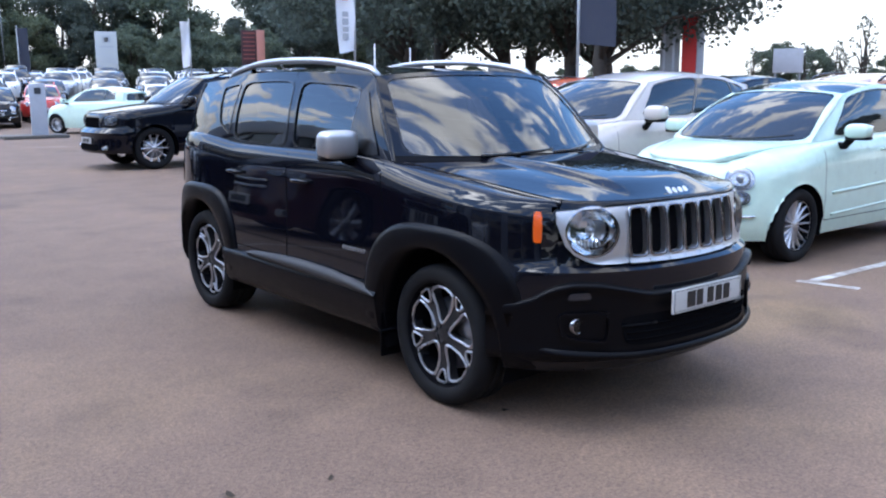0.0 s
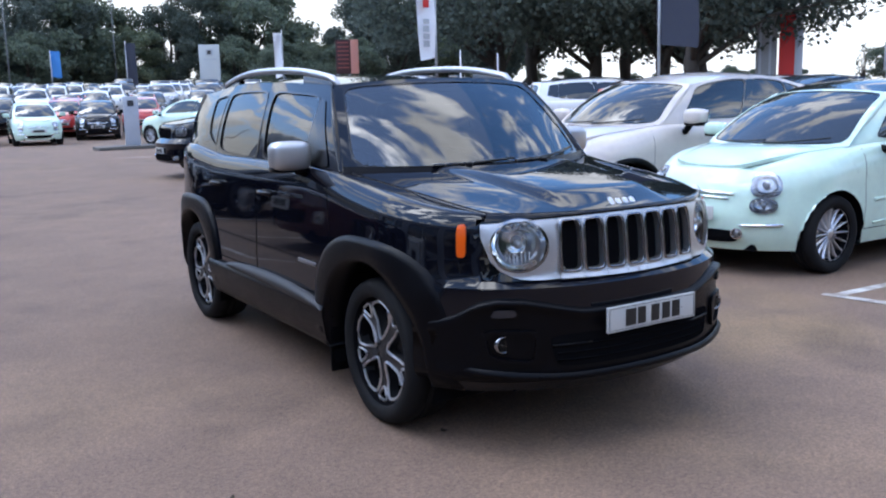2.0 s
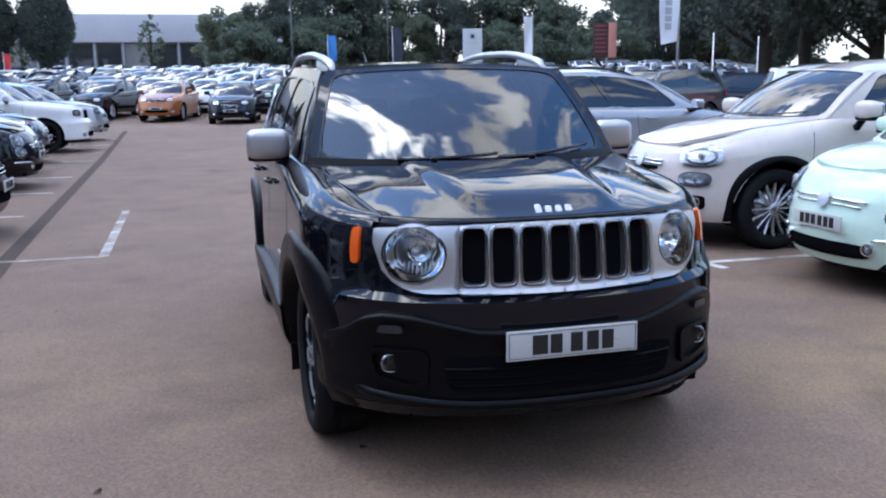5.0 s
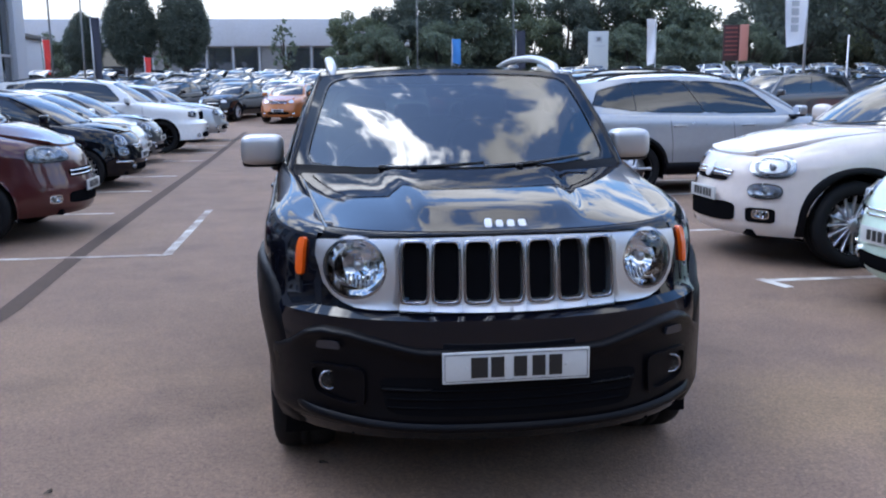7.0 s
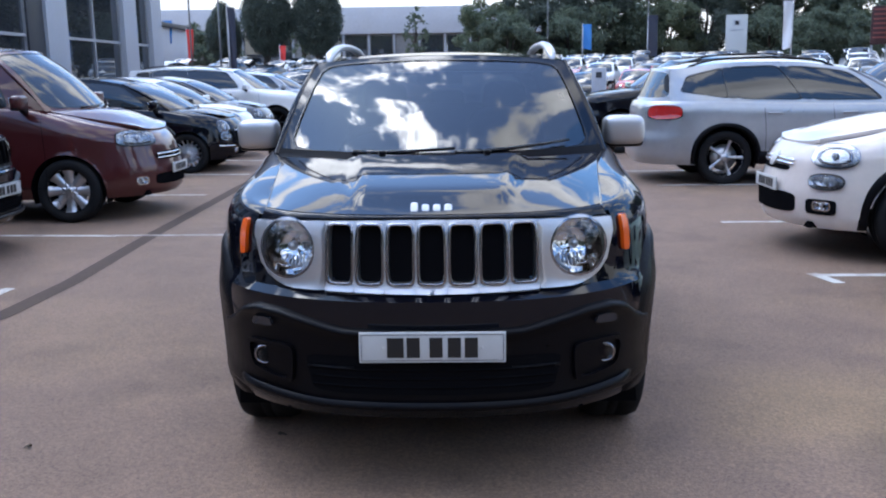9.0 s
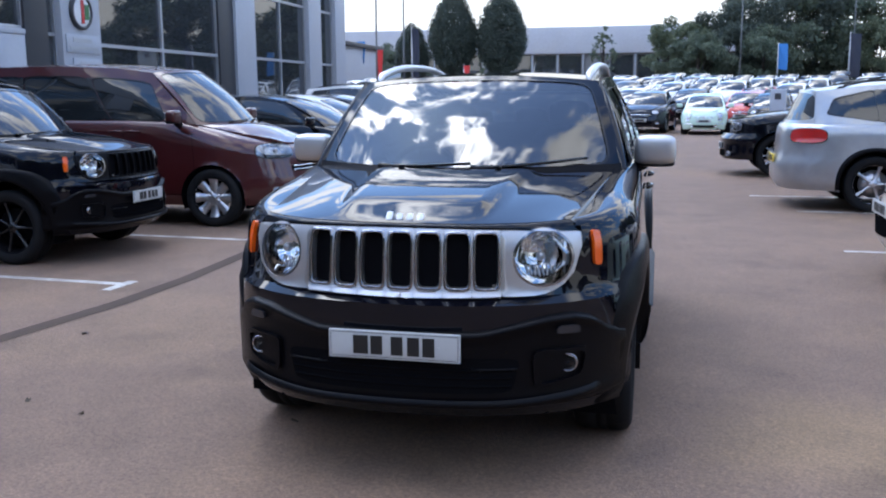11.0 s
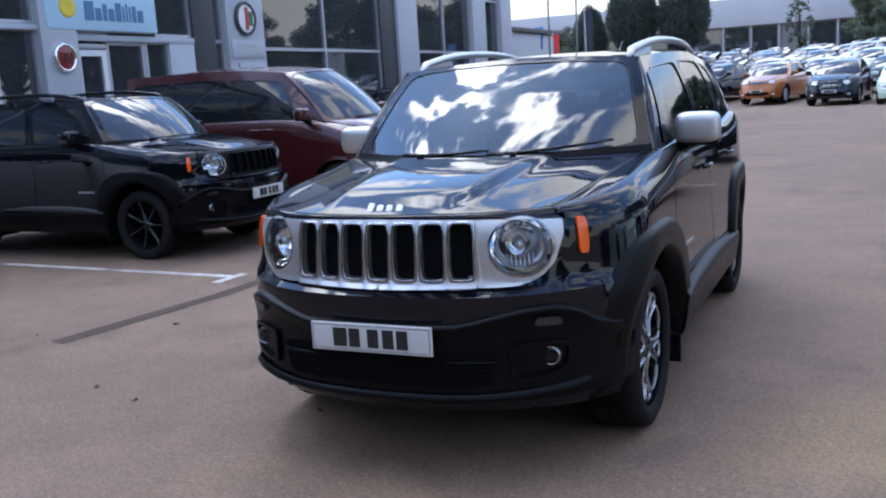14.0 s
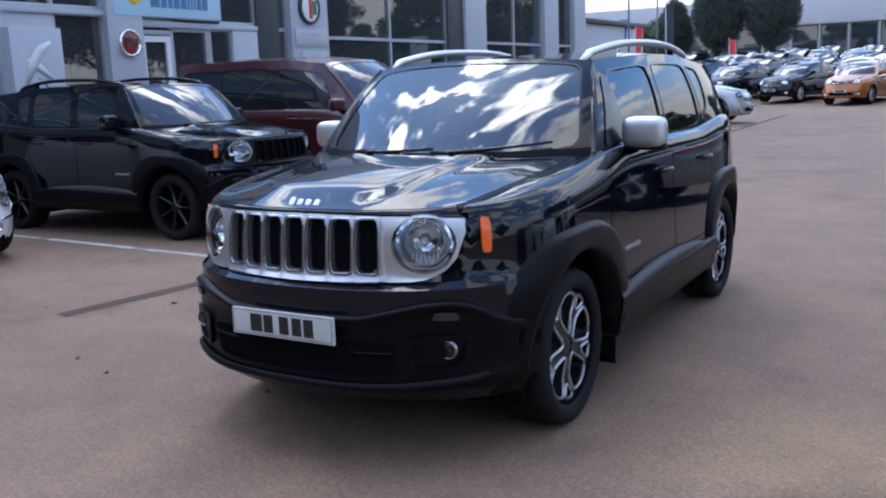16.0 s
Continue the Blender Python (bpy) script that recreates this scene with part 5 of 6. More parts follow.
def face_tiny(S, car, pm):
    for g in (1, -1):
        lamp(S, car, "headlight", g * .60, .705, .110, .086, 2.2, material=M_LAMPIN, ringm=M_DCHROME, depth=.06)
        lamp(S, car, "driving_lamp", g * .585, .555, .092, .050, 2.2, material=M_LAMPIN, ringm=M_DCHROME, depth=.04)
        b = bmesh.new()
        tube(b, [S.skirt(g * (.42 + .30 * i / 6), .40 + .01 * i / 6, .012) for i in range(7)], .011, 6)
        part("bumper_strip", b, M_CHROME, car)
        lamp(S, car, "fog_lamp", g * .40, .335, .035, .035, 2.0, depth=.03)
        lamp(S, car, "tail_light", g * .60, .80, .08, .11, 4.0, False, M_REDLENS, False, M_CHROME)
    patch(S, car, "lower_grille", -.40, .40, .26, .36, M_VOID, .008, 6.0)
    b = bmesh.new()
    for g in (1, -1):
        tube(b, [S.skirt(g * (.06 + .30 * i / 6), .645 - .01 * i / 6, .012) for i in range(7)], .010, 6)
        tube(b, [S.skirt(g * (.06 + .26 * i / 6), .61 - .01 * i / 6, .012) for i in range(7)], .007, 6)
    part("moustache_trim", b, M_CHROME, car)
    lo = loop4(rect4(-.055, .055, .575, .685), 8, 2)
    b = fill(bmesh.new(), lo, S.skirt, .022, 3); lip(b, lo, S.skirt, .022, 0)
    part("badge", b, M_ALLOY, car)


def face_cross(S, car, pm):
    for g in (1, -1):
        lamp(S, car, "headlight", g * .70, .80, .190, .085, 2.3, material=M_LAMPIN, ringm=M_DCHROME, depth=.06)
        lamp(S, car, "driving_lamp", g * .665, .605, .135, .055, 2.2, material=M_LAMPIN, ringm=M_DCHROME, depth=.04)
        lo = [(g * p[0], p[1]) for p in loop4(rect4(.52, .76, .35, .47), 7, 6)]
        b = fill(bmesh.new(), lo, S.skirt, .006, 2)
        part("fog_recess", b, M_VOID, car)
        lamp(S, car, "fog_lamp", g * .65, .42, .06, .03, 4.0, depth=.02)
        lamp(S, car, "tail_light", g * .66, .92, .1, .09, 4.0, False, M_REDLENS, False, M_TRIM)
    patch(S, car, "lower_grille", -.42, .42, .34, .50, M_VOID, .008, 6.0)
    patch(S, car, "upper_grille", -.28, .28, .66, .70, M_VOID, .008, 5.0)
    b = bmesh.new()
    for g in (1, -1):
        for z in (.755, .725):
            tube(b, [S.skirt(g * (.05 + .28 * i / 6), z - .012 * i / 6, .012) for i in range(7)], .011, 6)
    part("moustache_trim", b, M_CHROME, car)
    lo = loop4(rect4(-.06, .06, .68, .80), 8, 2)
    b = fill(bmesh.new(), lo, S.skirt, .022, 3); lip(b, lo, S.skirt, .022, 0)
    part("badge", b, M_ALLOY, car)


def face_plain(S, car, pm, zh=.80, round_=False, slots=False, gz=(.62, .74), rails=None, lw=.13, lh=.06):
    for g in (1, -1):
        lamp(S, car, "headlight", g * (S.hs + .08), zh, lw, lh if not round_ else .085, 3.2, material=M_LAMPIN, ringm=M_TRIM, depth=.05)
        lamp(S, car, "fog_lamp", g * .62, .40, .06, .035, 3.0, depth=.03)
        lamp(S, car, "tail_light", g * (S.W * .96), zh + .17, .24, .085, 3.0, False, M_REDLENS, False, M_TRIM)
    patch(S, car, "lower_grille", -.45, .45, .34, .46, M_VOID, .008, 6.0)
    if slots:
        for k in range(-3, 4):
            patch(S, car, "slot", k * .10 - .038, k * .10 + .038, zh - .13, zh + .05, M_VOID, .010, 5.0, n=4)
    else:
        patch(S, car, "grille", -.40, .40, gz[0], gz[1], M_VOID, .008, 6.0)
        b = bmesh.new()
        for f in (.25, .75):
            z = gz[0] + (gz[1] - gz[0]) * f
            tube(b, [S.skirt(-.39 + .78 * i / 10, z, .014) for i in range(11)], .008, 5)
        part("grille_bar", b, M_CHROME, car)
    if rails:
        for g in (1, -1):
            b = bmesh.new()
            pts = []
            for i in range(13):
                t = i / 12
                e = S.eave(.08 + .82 * t)
                pts.append((g * (e.x - .03), e.y, e.z + .055 * (1 - abs(2 * t - 1) ** 6)))
            tube(b, pts, .018, 6)
            part("roof_rail", b, rails, car)


def at(ob, x, y, heading):
    """Stands a car with its front axle at (x, y); heading 0 faces -y, 90 faces +x."""
    ob.matrix_world = pose(x, y, 0, 0, 0, heading)
    return ob


S_TINY, S_CROSS, S_EST, S_BIG, S_VAN = Shape(**TINY), Shape(**CROSS), Shape(**ESTATE), Shape(**BIG), Shape(**VAN)
Q_TINY = [([(.12, .10), (.60, .06), (.60, .90), (.05, .88)], None), ([(.66, .08), (.86, .22), (.84, .80), (.66, .88)], None)]
S3 = (0, .63, 1)


def tiny(name, label, pm, rim="multi", group="", **k):
    c = common_car(name, label, "car", S_TINY, pm, rim, S3, Q_TINY, plate_z=.485, doors=(.34, 1.52), handle_y=(1.38,), group=group, **k)
    face_tiny(S_TINY, c, pm)
    return c


mint = at(tiny("city_car", "pale mint green two-door city car in a marked bay", P_MINT, fine=1.0, mirror=P_MINT, roofm=M_DGLASS, mirror_size=(.115, .06, .065), mirror_drop=2.0, mirror_at=(S_TINY.W + .12, S_TINY.cy + .33, S_TINY.zt(S_TINY.cy + .2) + .085)), 3.60, 1.57, -90)
cross = common_car("crossover_car", "pearl white rounded crossover with black wheel-arch trim", "car", S_CROSS, P_PEARL, "multi", arch_w=(.055, .012), plate_z=.55, fine=1.0, mirror_size=(.130, .07, .08), mirror_drop=1.9, mirror_at=(S_CROSS.W + .12, S_CROSS.cy + .22, S_CROSS.zt(S_CROSS.cy + .2) + .075))
face_cross(S_CROSS, cross, P_PEARL)
at(cross, 3.51, 3.78, -90)
b = bmesh.new()
tube(b, [S_TINY.roofpt(.0, .93), S_TINY.roofpt(.0, .99) + Vector((0, .06, .17))], [.008, .003], 6)
part("aerial", b, M_TRIM, mint)
# rubbing strips along the small car's doors
for g in (1, -1):
    for z, w in ((.545, .016), (.36, .012)):
        b = bmesh.new()
        tube(b, [S_TINY.side(.45 + 1.45 * i / 14, z + .05 * i / 14, .004, g) for i in range(15)], w, 6, sx=.5)
        part("door_strip", b, P_MINT, mint)
est = common_car("estate_car", "silver estate car with roof rails and dark sill trim", "car", S_EST, P_SILVER, "five", (0, .40, .70, 1), [([(.10, .10), (.38, .08), (.38, .88), (.05, .86)], None), ([(.42, .08), (.68, .08), (.68, .88), (.42, .88)], None), ([(.72, .08), (.92, .30), (.90, .72), (.72, .88)], None)], arch_w=(.05, .012), plate_z=.5, fine=.8, doors=(.30, 1.38, 2.25), handle_y=(1.2, 2.15), rear_q=[(-.985, .10), (.985, .10), (.97, .90), (-.97, .90)])
face_plain(S_EST, est, P_SILVER, .76, rails=M_TRIM)
at(est, 3.46 + 2.745, 8.85, 90)
bigb = common_car("large_off_road_car", "black large off-roader with chrome slots and alloy wheels", "car", S_BIG, P_BLACK, "ten", plate_z=.52, doors=(.36, 1.45, 2.3), handle_y=(1.25, 2.2))
face_plain(S_BIG, bigb, P_BLACK, .88, True, True, rails=M_TRIM)
at(bigb, 2.94, 13.75, -90)
hero2, _ = off_roader("off_road_car", "all-black compact off-roader with black wheels in a bay", False)
at(hero2, -4.55, 3.66, 90)
van = common_car("people_carrier", "dark red tall people carrier van parked by the showroom", "car", S_VAN, P_RED, "cover", (0, .36, .70, 1), [([(.12, .03), (.342, .02), (.342, .80), (.05, .77)], None), ([(.365, .02), (.69, .02), (.69, .81), (.365, .80)], None), ([(.71, .02), (.955, .04), (.945, .80), (.71, .81)], None)], plate_z=.50, doors=(.20, 1.05, 2.05), handle_y=(.95, 1.15), mirror=P_RED)
face_plain(S_VAN, van, P_RED, .84, gz=(.60, .68), lw=.25, lh=.075)
at(van, -3.92, 6.22, 90)
b500 = at(tiny("city_car", "glossy black two-door city car with chrome trim", P_BLACK), -4.12, 10.9, 90)
w500 = at(tiny("city_car", "white two-door city car between dark ones", P_WHITE), -4.50, 13.3, 90)
dark5 = at(tiny("city_car", "dark grey two-door city car in a bay", P_GREY), -4.65, 15.7, 90)
bigw = common_car("large_off_road_car", "white large off-roader with black wheels in a bay", "car", S_BIG, P_WHITE, "dark", plate_z=.52, doors=(.36, 1.45, 2.3), handle_y=(1.25, 2.2), rim_m=M_TRIM)
face_plain(S_BIG, bigw, P_WHITE, .88, False, True, rails=M_TRIM)
at(bigw, -4.35, 18.9, 90)
silv = common_car("crossover_car", "silver crossover with dark wheel-arch trim in a bay", "car", S_CROSS, P_SILVER, "five", arch_w=(.05, .012))
face_plain(S_CROSS, silv, P_SILVER, .80)
at(silv, -4.3, 23.2, 90)


# ---- showroom ----
M_CLAD = mat("pale_cladding", (.42, .45, .50), .45, .15, var=.06, scale=1.2)
M_DCLAD = mat("charcoal_cladding", (.035, .038, .045), .4, var=.1, scale=2)
M_ALU = mat("grey_aluminium", (.42, .44, .47), .4, .5)
M_SHOW = mat("showroom_glass", (.03, .035, .04), .02, spec=.75)
M_SHOW.node_tree.nodes["Principled BSDF"].inputs["IOR"].default_value = 1.8
M_SIGNW = mat("sign_white", (.72, .73, .74), .45, var=.04, scale=3)
M_SIGNB = mat("sign_light_blue", (.38, .60, .72), .45, var=.05, scale=2)
M_BLUE = mat("sign_blue", (.05, .17, .33), .45)
M_DRED = mat("sign_dark_red", (.25, .012, .02), .3, coat=.5)
M_REDC = mat("banner_red", (.62, .035, .03), .7)
M_BLUEC = mat("banner_blue", (.03, .22, .55), .7)
M_WHITEC = mat("banner_white", (.80, .80, .82), .75, var=.04, scale=2)
M_DARKC = mat("banner_dark", (.035, .04, .06), .75, var=.1)
M_POLE = mat("pole_grey", (.38, .39, .40), .45, .6)
M_YELLOW = mat("sign_yellow", (.75, .55, .05), .5)
FX = -10.3
STAND = Matrix.Translation((.3, -.515, 0)) @ Matrix.Diagonal((1, .98, 1, 1))
show = thing("showroom_building", "car showroom with pale cladding columns and tall dark glass", "building", STAND)


def slab(name, y0, y1, z0, z1, material, parent, proud=0.0, deep=.25, label=""):
    return part(name, boxm(FX - deep, FX + proud, y0, y1, z0, z1, .012), material, parent, label)


def glazing(y0, y1, z0, z1, mull=(), trans=()):
    """A pane with its frame, mullions and transoms."""
    ys, zs = [y0, *mull, y1], [z0, *trans, z1]
    fr = slab("window_frame", y0, y1, z0, z0 + .08, M_ALU, show, -.02, .14)
    for y in ys:
        part("mullion", boxm(FX - .14, FX - .015, y - .035, y + .035, z0 + .08, z1), M_ALU, fr)
    for z in zs[1:]:
        part("transom", boxm(FX - .14, FX - .02, y0, y1, z - .035, z + .035), M_ALU, fr)
    for a, b in zip(ys, ys[1:]):
        for c, d in zip(zs, zs[1:]):
            part("pane", boxm(FX - .09, FX - .07, a + .03, b - .03, c + .03, d - .03), M_SHOW, fr, smooth=False)


TOP = 6.2
for y0, y1, m in ((19.45, 20.65, M_CLAD), (24.7, 25.8, M_CLAD), (27.2, 28.2, M_CLAD), (18.6, 19.45, M_DCLAD), (12.04, 13.28, M_CLAD), (11.1, 11.75, M_DCLAD), (7.42, 8.15, M_CLAD), (4.2, 5.55, M_CLAD), (-2, -1, M_CLAD), (-8, -7, M_CLAD)):
    slab("column", y0, y1, 0, TOP, m, show, .12 if m is M_CLAD else .04)
slab("fascia", -14, 28.2, TOP - .9, TOP + .3, M_CLAD, show, .16)
part("roof_slab", boxm(-40, FX + .1, -14, 28.2, TOP + .3, TOP + .5), M_ALU, show)
part("end_wall", boxm(-40, FX - .3, 27.9, 28.15, 0, TOP + .3), M_CLAD, show)
part("back_wall", boxm(FX - 6.2, FX - 6.0, -14, 27.9, 0, TOP), M_DCLAD, show)
part("inner_floor", boxm(FX - 6, FX - .3, -14, 27.9, .01, .06), M_ALU, show)
glazing(20.65, 24.7, .25, TOP - .9, (22.7,), (2.5, 4.2))
glazing(25.8, 27.2, .25, TOP - .9, (), (2.5, 4.2))
glazing(13.28, 18.6, .25, TOP - .9, (15.9,), (2.48, 4.2))
glazing(11.75, 12.04, .25, TOP - .9, (), (2.6,))
glazing(10.12, 11.1, 2.62, TOP - .9, (), (4.2,))
glazing(9.83, 10.4, .1, 2.55, (), ())
slab("wall_panel", 10.4, 11.1, 0, 2.55, M_CLAD, show, .03)
slab("lintel", 8.15, 11.1, 2.54, 2.64, M_CLAD, show, .05)
glazing(8.15, 10.0, 3.62, TOP - .9, (), (4.2,))
glazing(8.9, 9.75, .1, 2.52, (), ())
door = slab("door", 8.18, 8.28, .05, 2.40, M_SIGNW, show, .0, .08, "white framed glass entrance door")
part("door_rail", boxm(FX - .08, FX, 8.28, 8.75, 2.30, 2.40), M_SIGNW, door)
part("door_stile", boxm(FX - .08, FX, 8.75, 8.85, .05, 2.40), M_SIGNW, door)
part("door_pane", boxm(FX - .05, FX - .04, 8.28, 8.75, .1, 2.30), M_SHOW, door)
glazing(6.5, 7.42, .1, 2.7, (), ())
glazing(5.55, 7.42, 2.75, TOP - .9, (6.5,), (4.2,))
slab("wall_panel", 5.55, 6.5, 0, 2.72, M_CLAD, show, .0)
glazing(8.15, 8.9, 2.42, 2.68, (), ())
slab("lintel", 5.55, 10.0, 2.68, 2.76, M_CLAD, show, .05)
for a in (-1, -7):
    glazing(a, a + (5.2 if a == -1 else 5), .25, TOP - .9, (a + 2.5,), (2.5, 4.2))

sg = thing("wall_sign", "pale blue wall sign with a yellow disc above the door", "sign", STAND @ pose(FX + .06, 0, 0))
part("board", boxm(0, .07, 7.55, 10.02, 2.70, 3.62, .01), M_SIGNB, sg)
for a, b, c, d, m in ((8.35, 9.75, 2.92, 3.30, M_BLUE),):
    b_ = bmesh.new()
    y = a
    for w, h in ((.20, .30), (.13, .20), (.09, .27), (.13, .20), (.13, .30), (.04, .25), (.04, .30), (.04, .25), (.09, .27), (.13, .20)):
        box(b_, .072, .078, y, y + w, 2.86, 2.86 + h)
        y += w + .035
    part("lettering", b_, m, sg)
b_ = bmesh.new(); lathe(b_, [(.07, .001), (.085, .12), (.08, .16), (.07, .17)], 24)
dsk = part("disc", b_, M_YELLOW, sg); dsk.location = (0, 8.0, 3.05)


def badge(y, z, r, label, ring_m, face_m):
    b = bmesh.new()
    lathe(b, [(.0, r * 1.12), (.06, r * 1.12), (.08, r * 1.04), (.075, r * .94), (.05, r * .9)], 32)
    t = thing("wall_badge", label, "sign", STAND @ pose(FX + .12, y, z))
    part("rim", b, ring_m, t)
    b = bmesh.new()
    lathe(b, [(.05, r * .93), (.066, r * .6), (.07, .001)], 32)
    f = part("face", b, face_m, t)
    return t, f


t, f = badge(7.80, 2.26, .20, "shield badge in dark red with a chrome rim", M_CHROME, M_DRED)
for k in range(4):
    part("bar", boxm(.066, .074, -.125 + k * .066, -.09 + k * .066, -.08, .08), M_CHROME, t)
t, f = badge(12.62, 3.05, .30, "round badge half white half green with a dark rim", M_DCLAD, M_SIGNW)
part("bar", boxm(.066, .078, -.05, .04, -.22, .22), mat("badge_red", (.5, .03, .03), .4), t)
part("bar", boxm(.066, .078, .06, .20, -.14, .14), mat("badge_green", (.03, .16, .06), .4), t)
for y0, y1, z0, z1 in ((12.12, 13.2, 2.28, 2.62), (12.3, 13.15, 1.85, 2.18)):
    sgn = thing("wall_sign", "small grey direction board with unreadable lines", "sign", STAND @ pose(FX + .12, 0, 0))
    part("board", boxm(0, .03, y0, y1, z0, z1, .006), M_CLAD, sgn)
    part("bar", boxm(.03, .034, y0 + .2, y1 - .3, z1 - .14, z1 - .07), M_ALU, sgn)
    part("bar", boxm(.03, .034, y0 + .1, y1 - .1, z0 + .06, z0 + .12), M_ALU, sgn)
pyl = thing("pylon_sign", "pale upright panel with a white graphic by the wall", "sign", STAND @ pose(-9.6, 5.55, 0))
part("board", boxm(-.12, .12, -.42, .42, 0, 2.40, .015), M_CLAD, pyl)
b_ = bmesh.new()
tube(b_, [(.125, -.25, 1.6), (.13, -.1, 1.9), (.13, .05, 2.1), (.13, .22, 2.2)], [.03, .09, .08, .03], 6, sx=.15)
tube(b_, [(.125, -.2, 1.95), (.13, .0, 1.85), (.13, .2, 1.7)], [.03, .06, .03], 6, sx=.15)
part("graphic", b_, mat("graphic_pale", (.58, .60, .63), .5), pyl)

# ---- far sheds ----
shed = thing("far_warehouse", "long low grey warehouse with a glazed front far off", "building", pose(0, 106, foot(106)))
M_SHED = mat("ribbed_grey_metal", (.47, .49, .53), .5, .1, var=.08, scale=.4)
part("upper_wall", boxm(-70, 12, 0, 40, 5.7, 8.75, .05), M_SHED, shed)
M_SHEDLOW = mat("shed_wall", (.20, .20, .20), .6, var=.15, scale=.3)
part("lower_wall", boxm(-70, 12, .6, 39, 0, 5.7), M_SHEDLOW, shed)
for i in range(27):
    x = -68 + i * 3
    part("pane", boxm(x + .25, x + 2.75, .5, .58, 2.2, 5.5), M_SHOW if i % 4 else M_SHEDLOW, shed, smooth=False)
    part("post", boxm(x - .08, x + .08, .2, .5, 0, 5.7), M_CLAD, shed, smooth=False)
shed2 = thing("far_store", "low grey store building behind the showroom", "building", pose(-33, 52, foot(52)))
part("wall", boxm(-14, 13, 0, 12, 0, 4.3, .04), M_SHED, shed2)
part("roof", boxm(-14.3, 13.3, -.3, 12.3, 4.3, 4.6, .03), M_DCLAD, shed2)

# ---- poles, flags and boards ----


def pole(b, x, y, h, r=.045):
    tube(b, [(x, y, 0), (x, y, h * .5), (x, y, h)], [r, r * .9, r * .7], 8)
    return b


def cloth(b, x, y, z0, z1, w0, w1, wave=.06, dx=1.0, dy=0.0, n=14):
    rows = []
    for i in range(n + 1):
        t = i / n
        w = w0 + (w1 - w0) * t
        z = z0 + (z1 - z0) * t
        rows.append([(x + dx * w * u + wave * math.sin(5 * t + 4 * u) * dy, y + dy * w * u + wave * math.sin(5 * t + 4 * u) * dx + .02, z - .12 * u * (1 - t)) for u in (0, .2, .4, .6, .8, 1)])
    grid(b, rows)
    back = [[(p[0] - .012 * dy, p[1] + .012, p[2]) for p in r] for r in rows]
    grid(b, back)
    return b


def flag(label, x, y, z0, z1, w0, w1, material, h=None, dx=-1.0, dy=0.0, bars=None):
    t = thing("banner_flag", label, "flag", pose(x, y, foot(y)), group="dealer flags")
    part("pole", pole(bmesh.new(), 0, 0, h or z1 + .15), M_POLE, t)
    c = part("cloth", cloth(bmesh.new(), 0, 0, z0, z1, w0, w1, dx=dx, dy=dy), material, t)
    if bars:
        for a, b, m in bars:
            part("bar", boxm(min(dx * .30, dx * .52), max(dx * .30, dx * .52), -.10, -.085, a, b), m, c)
    return t


flag("tall white banner with a grey word on a pole", 13.69, 22.6, 2.62, 6.2, .55, .85, M_WHITEC, 6.4, bars=((2.95, 3.15, M_ALU), (3.2, 3.36, M_ALU), (3.42, 3.62, M_ALU), (3.68, 3.84, M_ALU), (4.2, 4.5, M_REDC)))
flag("dark grey hanging banner on a white pole", 15.67, 14.5, 2.6, 6.0, 1.0, 1.0, M_DARKC, 6.4, .7, -.7, None)
flag("slim white feather flag on a pole", 14.7, 38.0, 2.35, 4.35, .35, .45, M_WHITEC)
flag("dark banner on a lamp column", 12.28, 58.0, 1.9, 4.5, .65, .65, M_DARKC, 4.62, 1.0)
flag("bright blue banner flag on a pole", 8.9, 65.0, 2.6, 4.33, .72, .72, M_BLUEC, 4.4, .9)
flag("red feather flag on a slim pole", -16.35, 51.53, 1.9, 3.75, .35, .45, M_REDC, 3.85, .9)
flag("red feather flag on a slim pole", -11.08, 52.9, 1.7, 2.75, .35, .4, M_REDC, 2.85, .9)
flag("blue banner flag beyond the showroom", -20.4, 60.0, 3.3, 4.75, .55, .65, M_BLUEC, 4.85, .9)
flag("dark banner on a tall lamp column", -10.73, 39.21, 1.2, 4.5, .38, .38, M_DARKC, 4.6, .9)
M_LAMPPOST = mat("lamp_post_grey", (.14, .145, .15), .5, .4)
for x, y, h in ((-12.34, 38.68, 8.0), (6.63, 68.18, 9), (16.04, 77.14, 9), (-11.08, 39.01, 6.0)):
    t = thing("street_lamp", "slim grey lamp column in the car park", "street lamp", pose(x, y, foot(y)), group="lamp columns")
    part("column", pole(bmesh.new(), 0, 0, h, .05), M_LAMPPOST, t)
    part("head", boxm(-.1, .1, -.6, .1, h - .02, h + .1, .03), M_POLE, t)
for x, y, label in ((18.88, 28.98, "thin white flag pole"), (22.58, 31.44, "thin white flag pole")):
    solid("flag_pole", pole(bmesh.new(), 0, 0, 3.2, .04), M_WHITEC, label, "pole", at=pose(x, y, 0))


def board(label, x, y, w, z0, z1, material, rz=0, side=None, bars=()):
    t = thing("sign_board", label, "sign", pose(x, y, foot(y), 0, 0, rz))
    part("panel", boxm(-w / 2, w / 2, -.12, .12, z0, z1, .02), material, t)
    if z0 > .3:
        for s in (-.4, .4):
            part("post", boxm(s * w - .06, s * w + .06, -.05, .05, 0, z0), M_POLE, t)
    if side:
        part("side_panel", boxm(w / 2, w / 2 + side[0], -.14, .14, z0, z1, .02), side[1], t)
    for a, b, c, d, m in bars:
        part("bar", boxm(a, b, -.135, -.12, c, d), m, t)
    return t


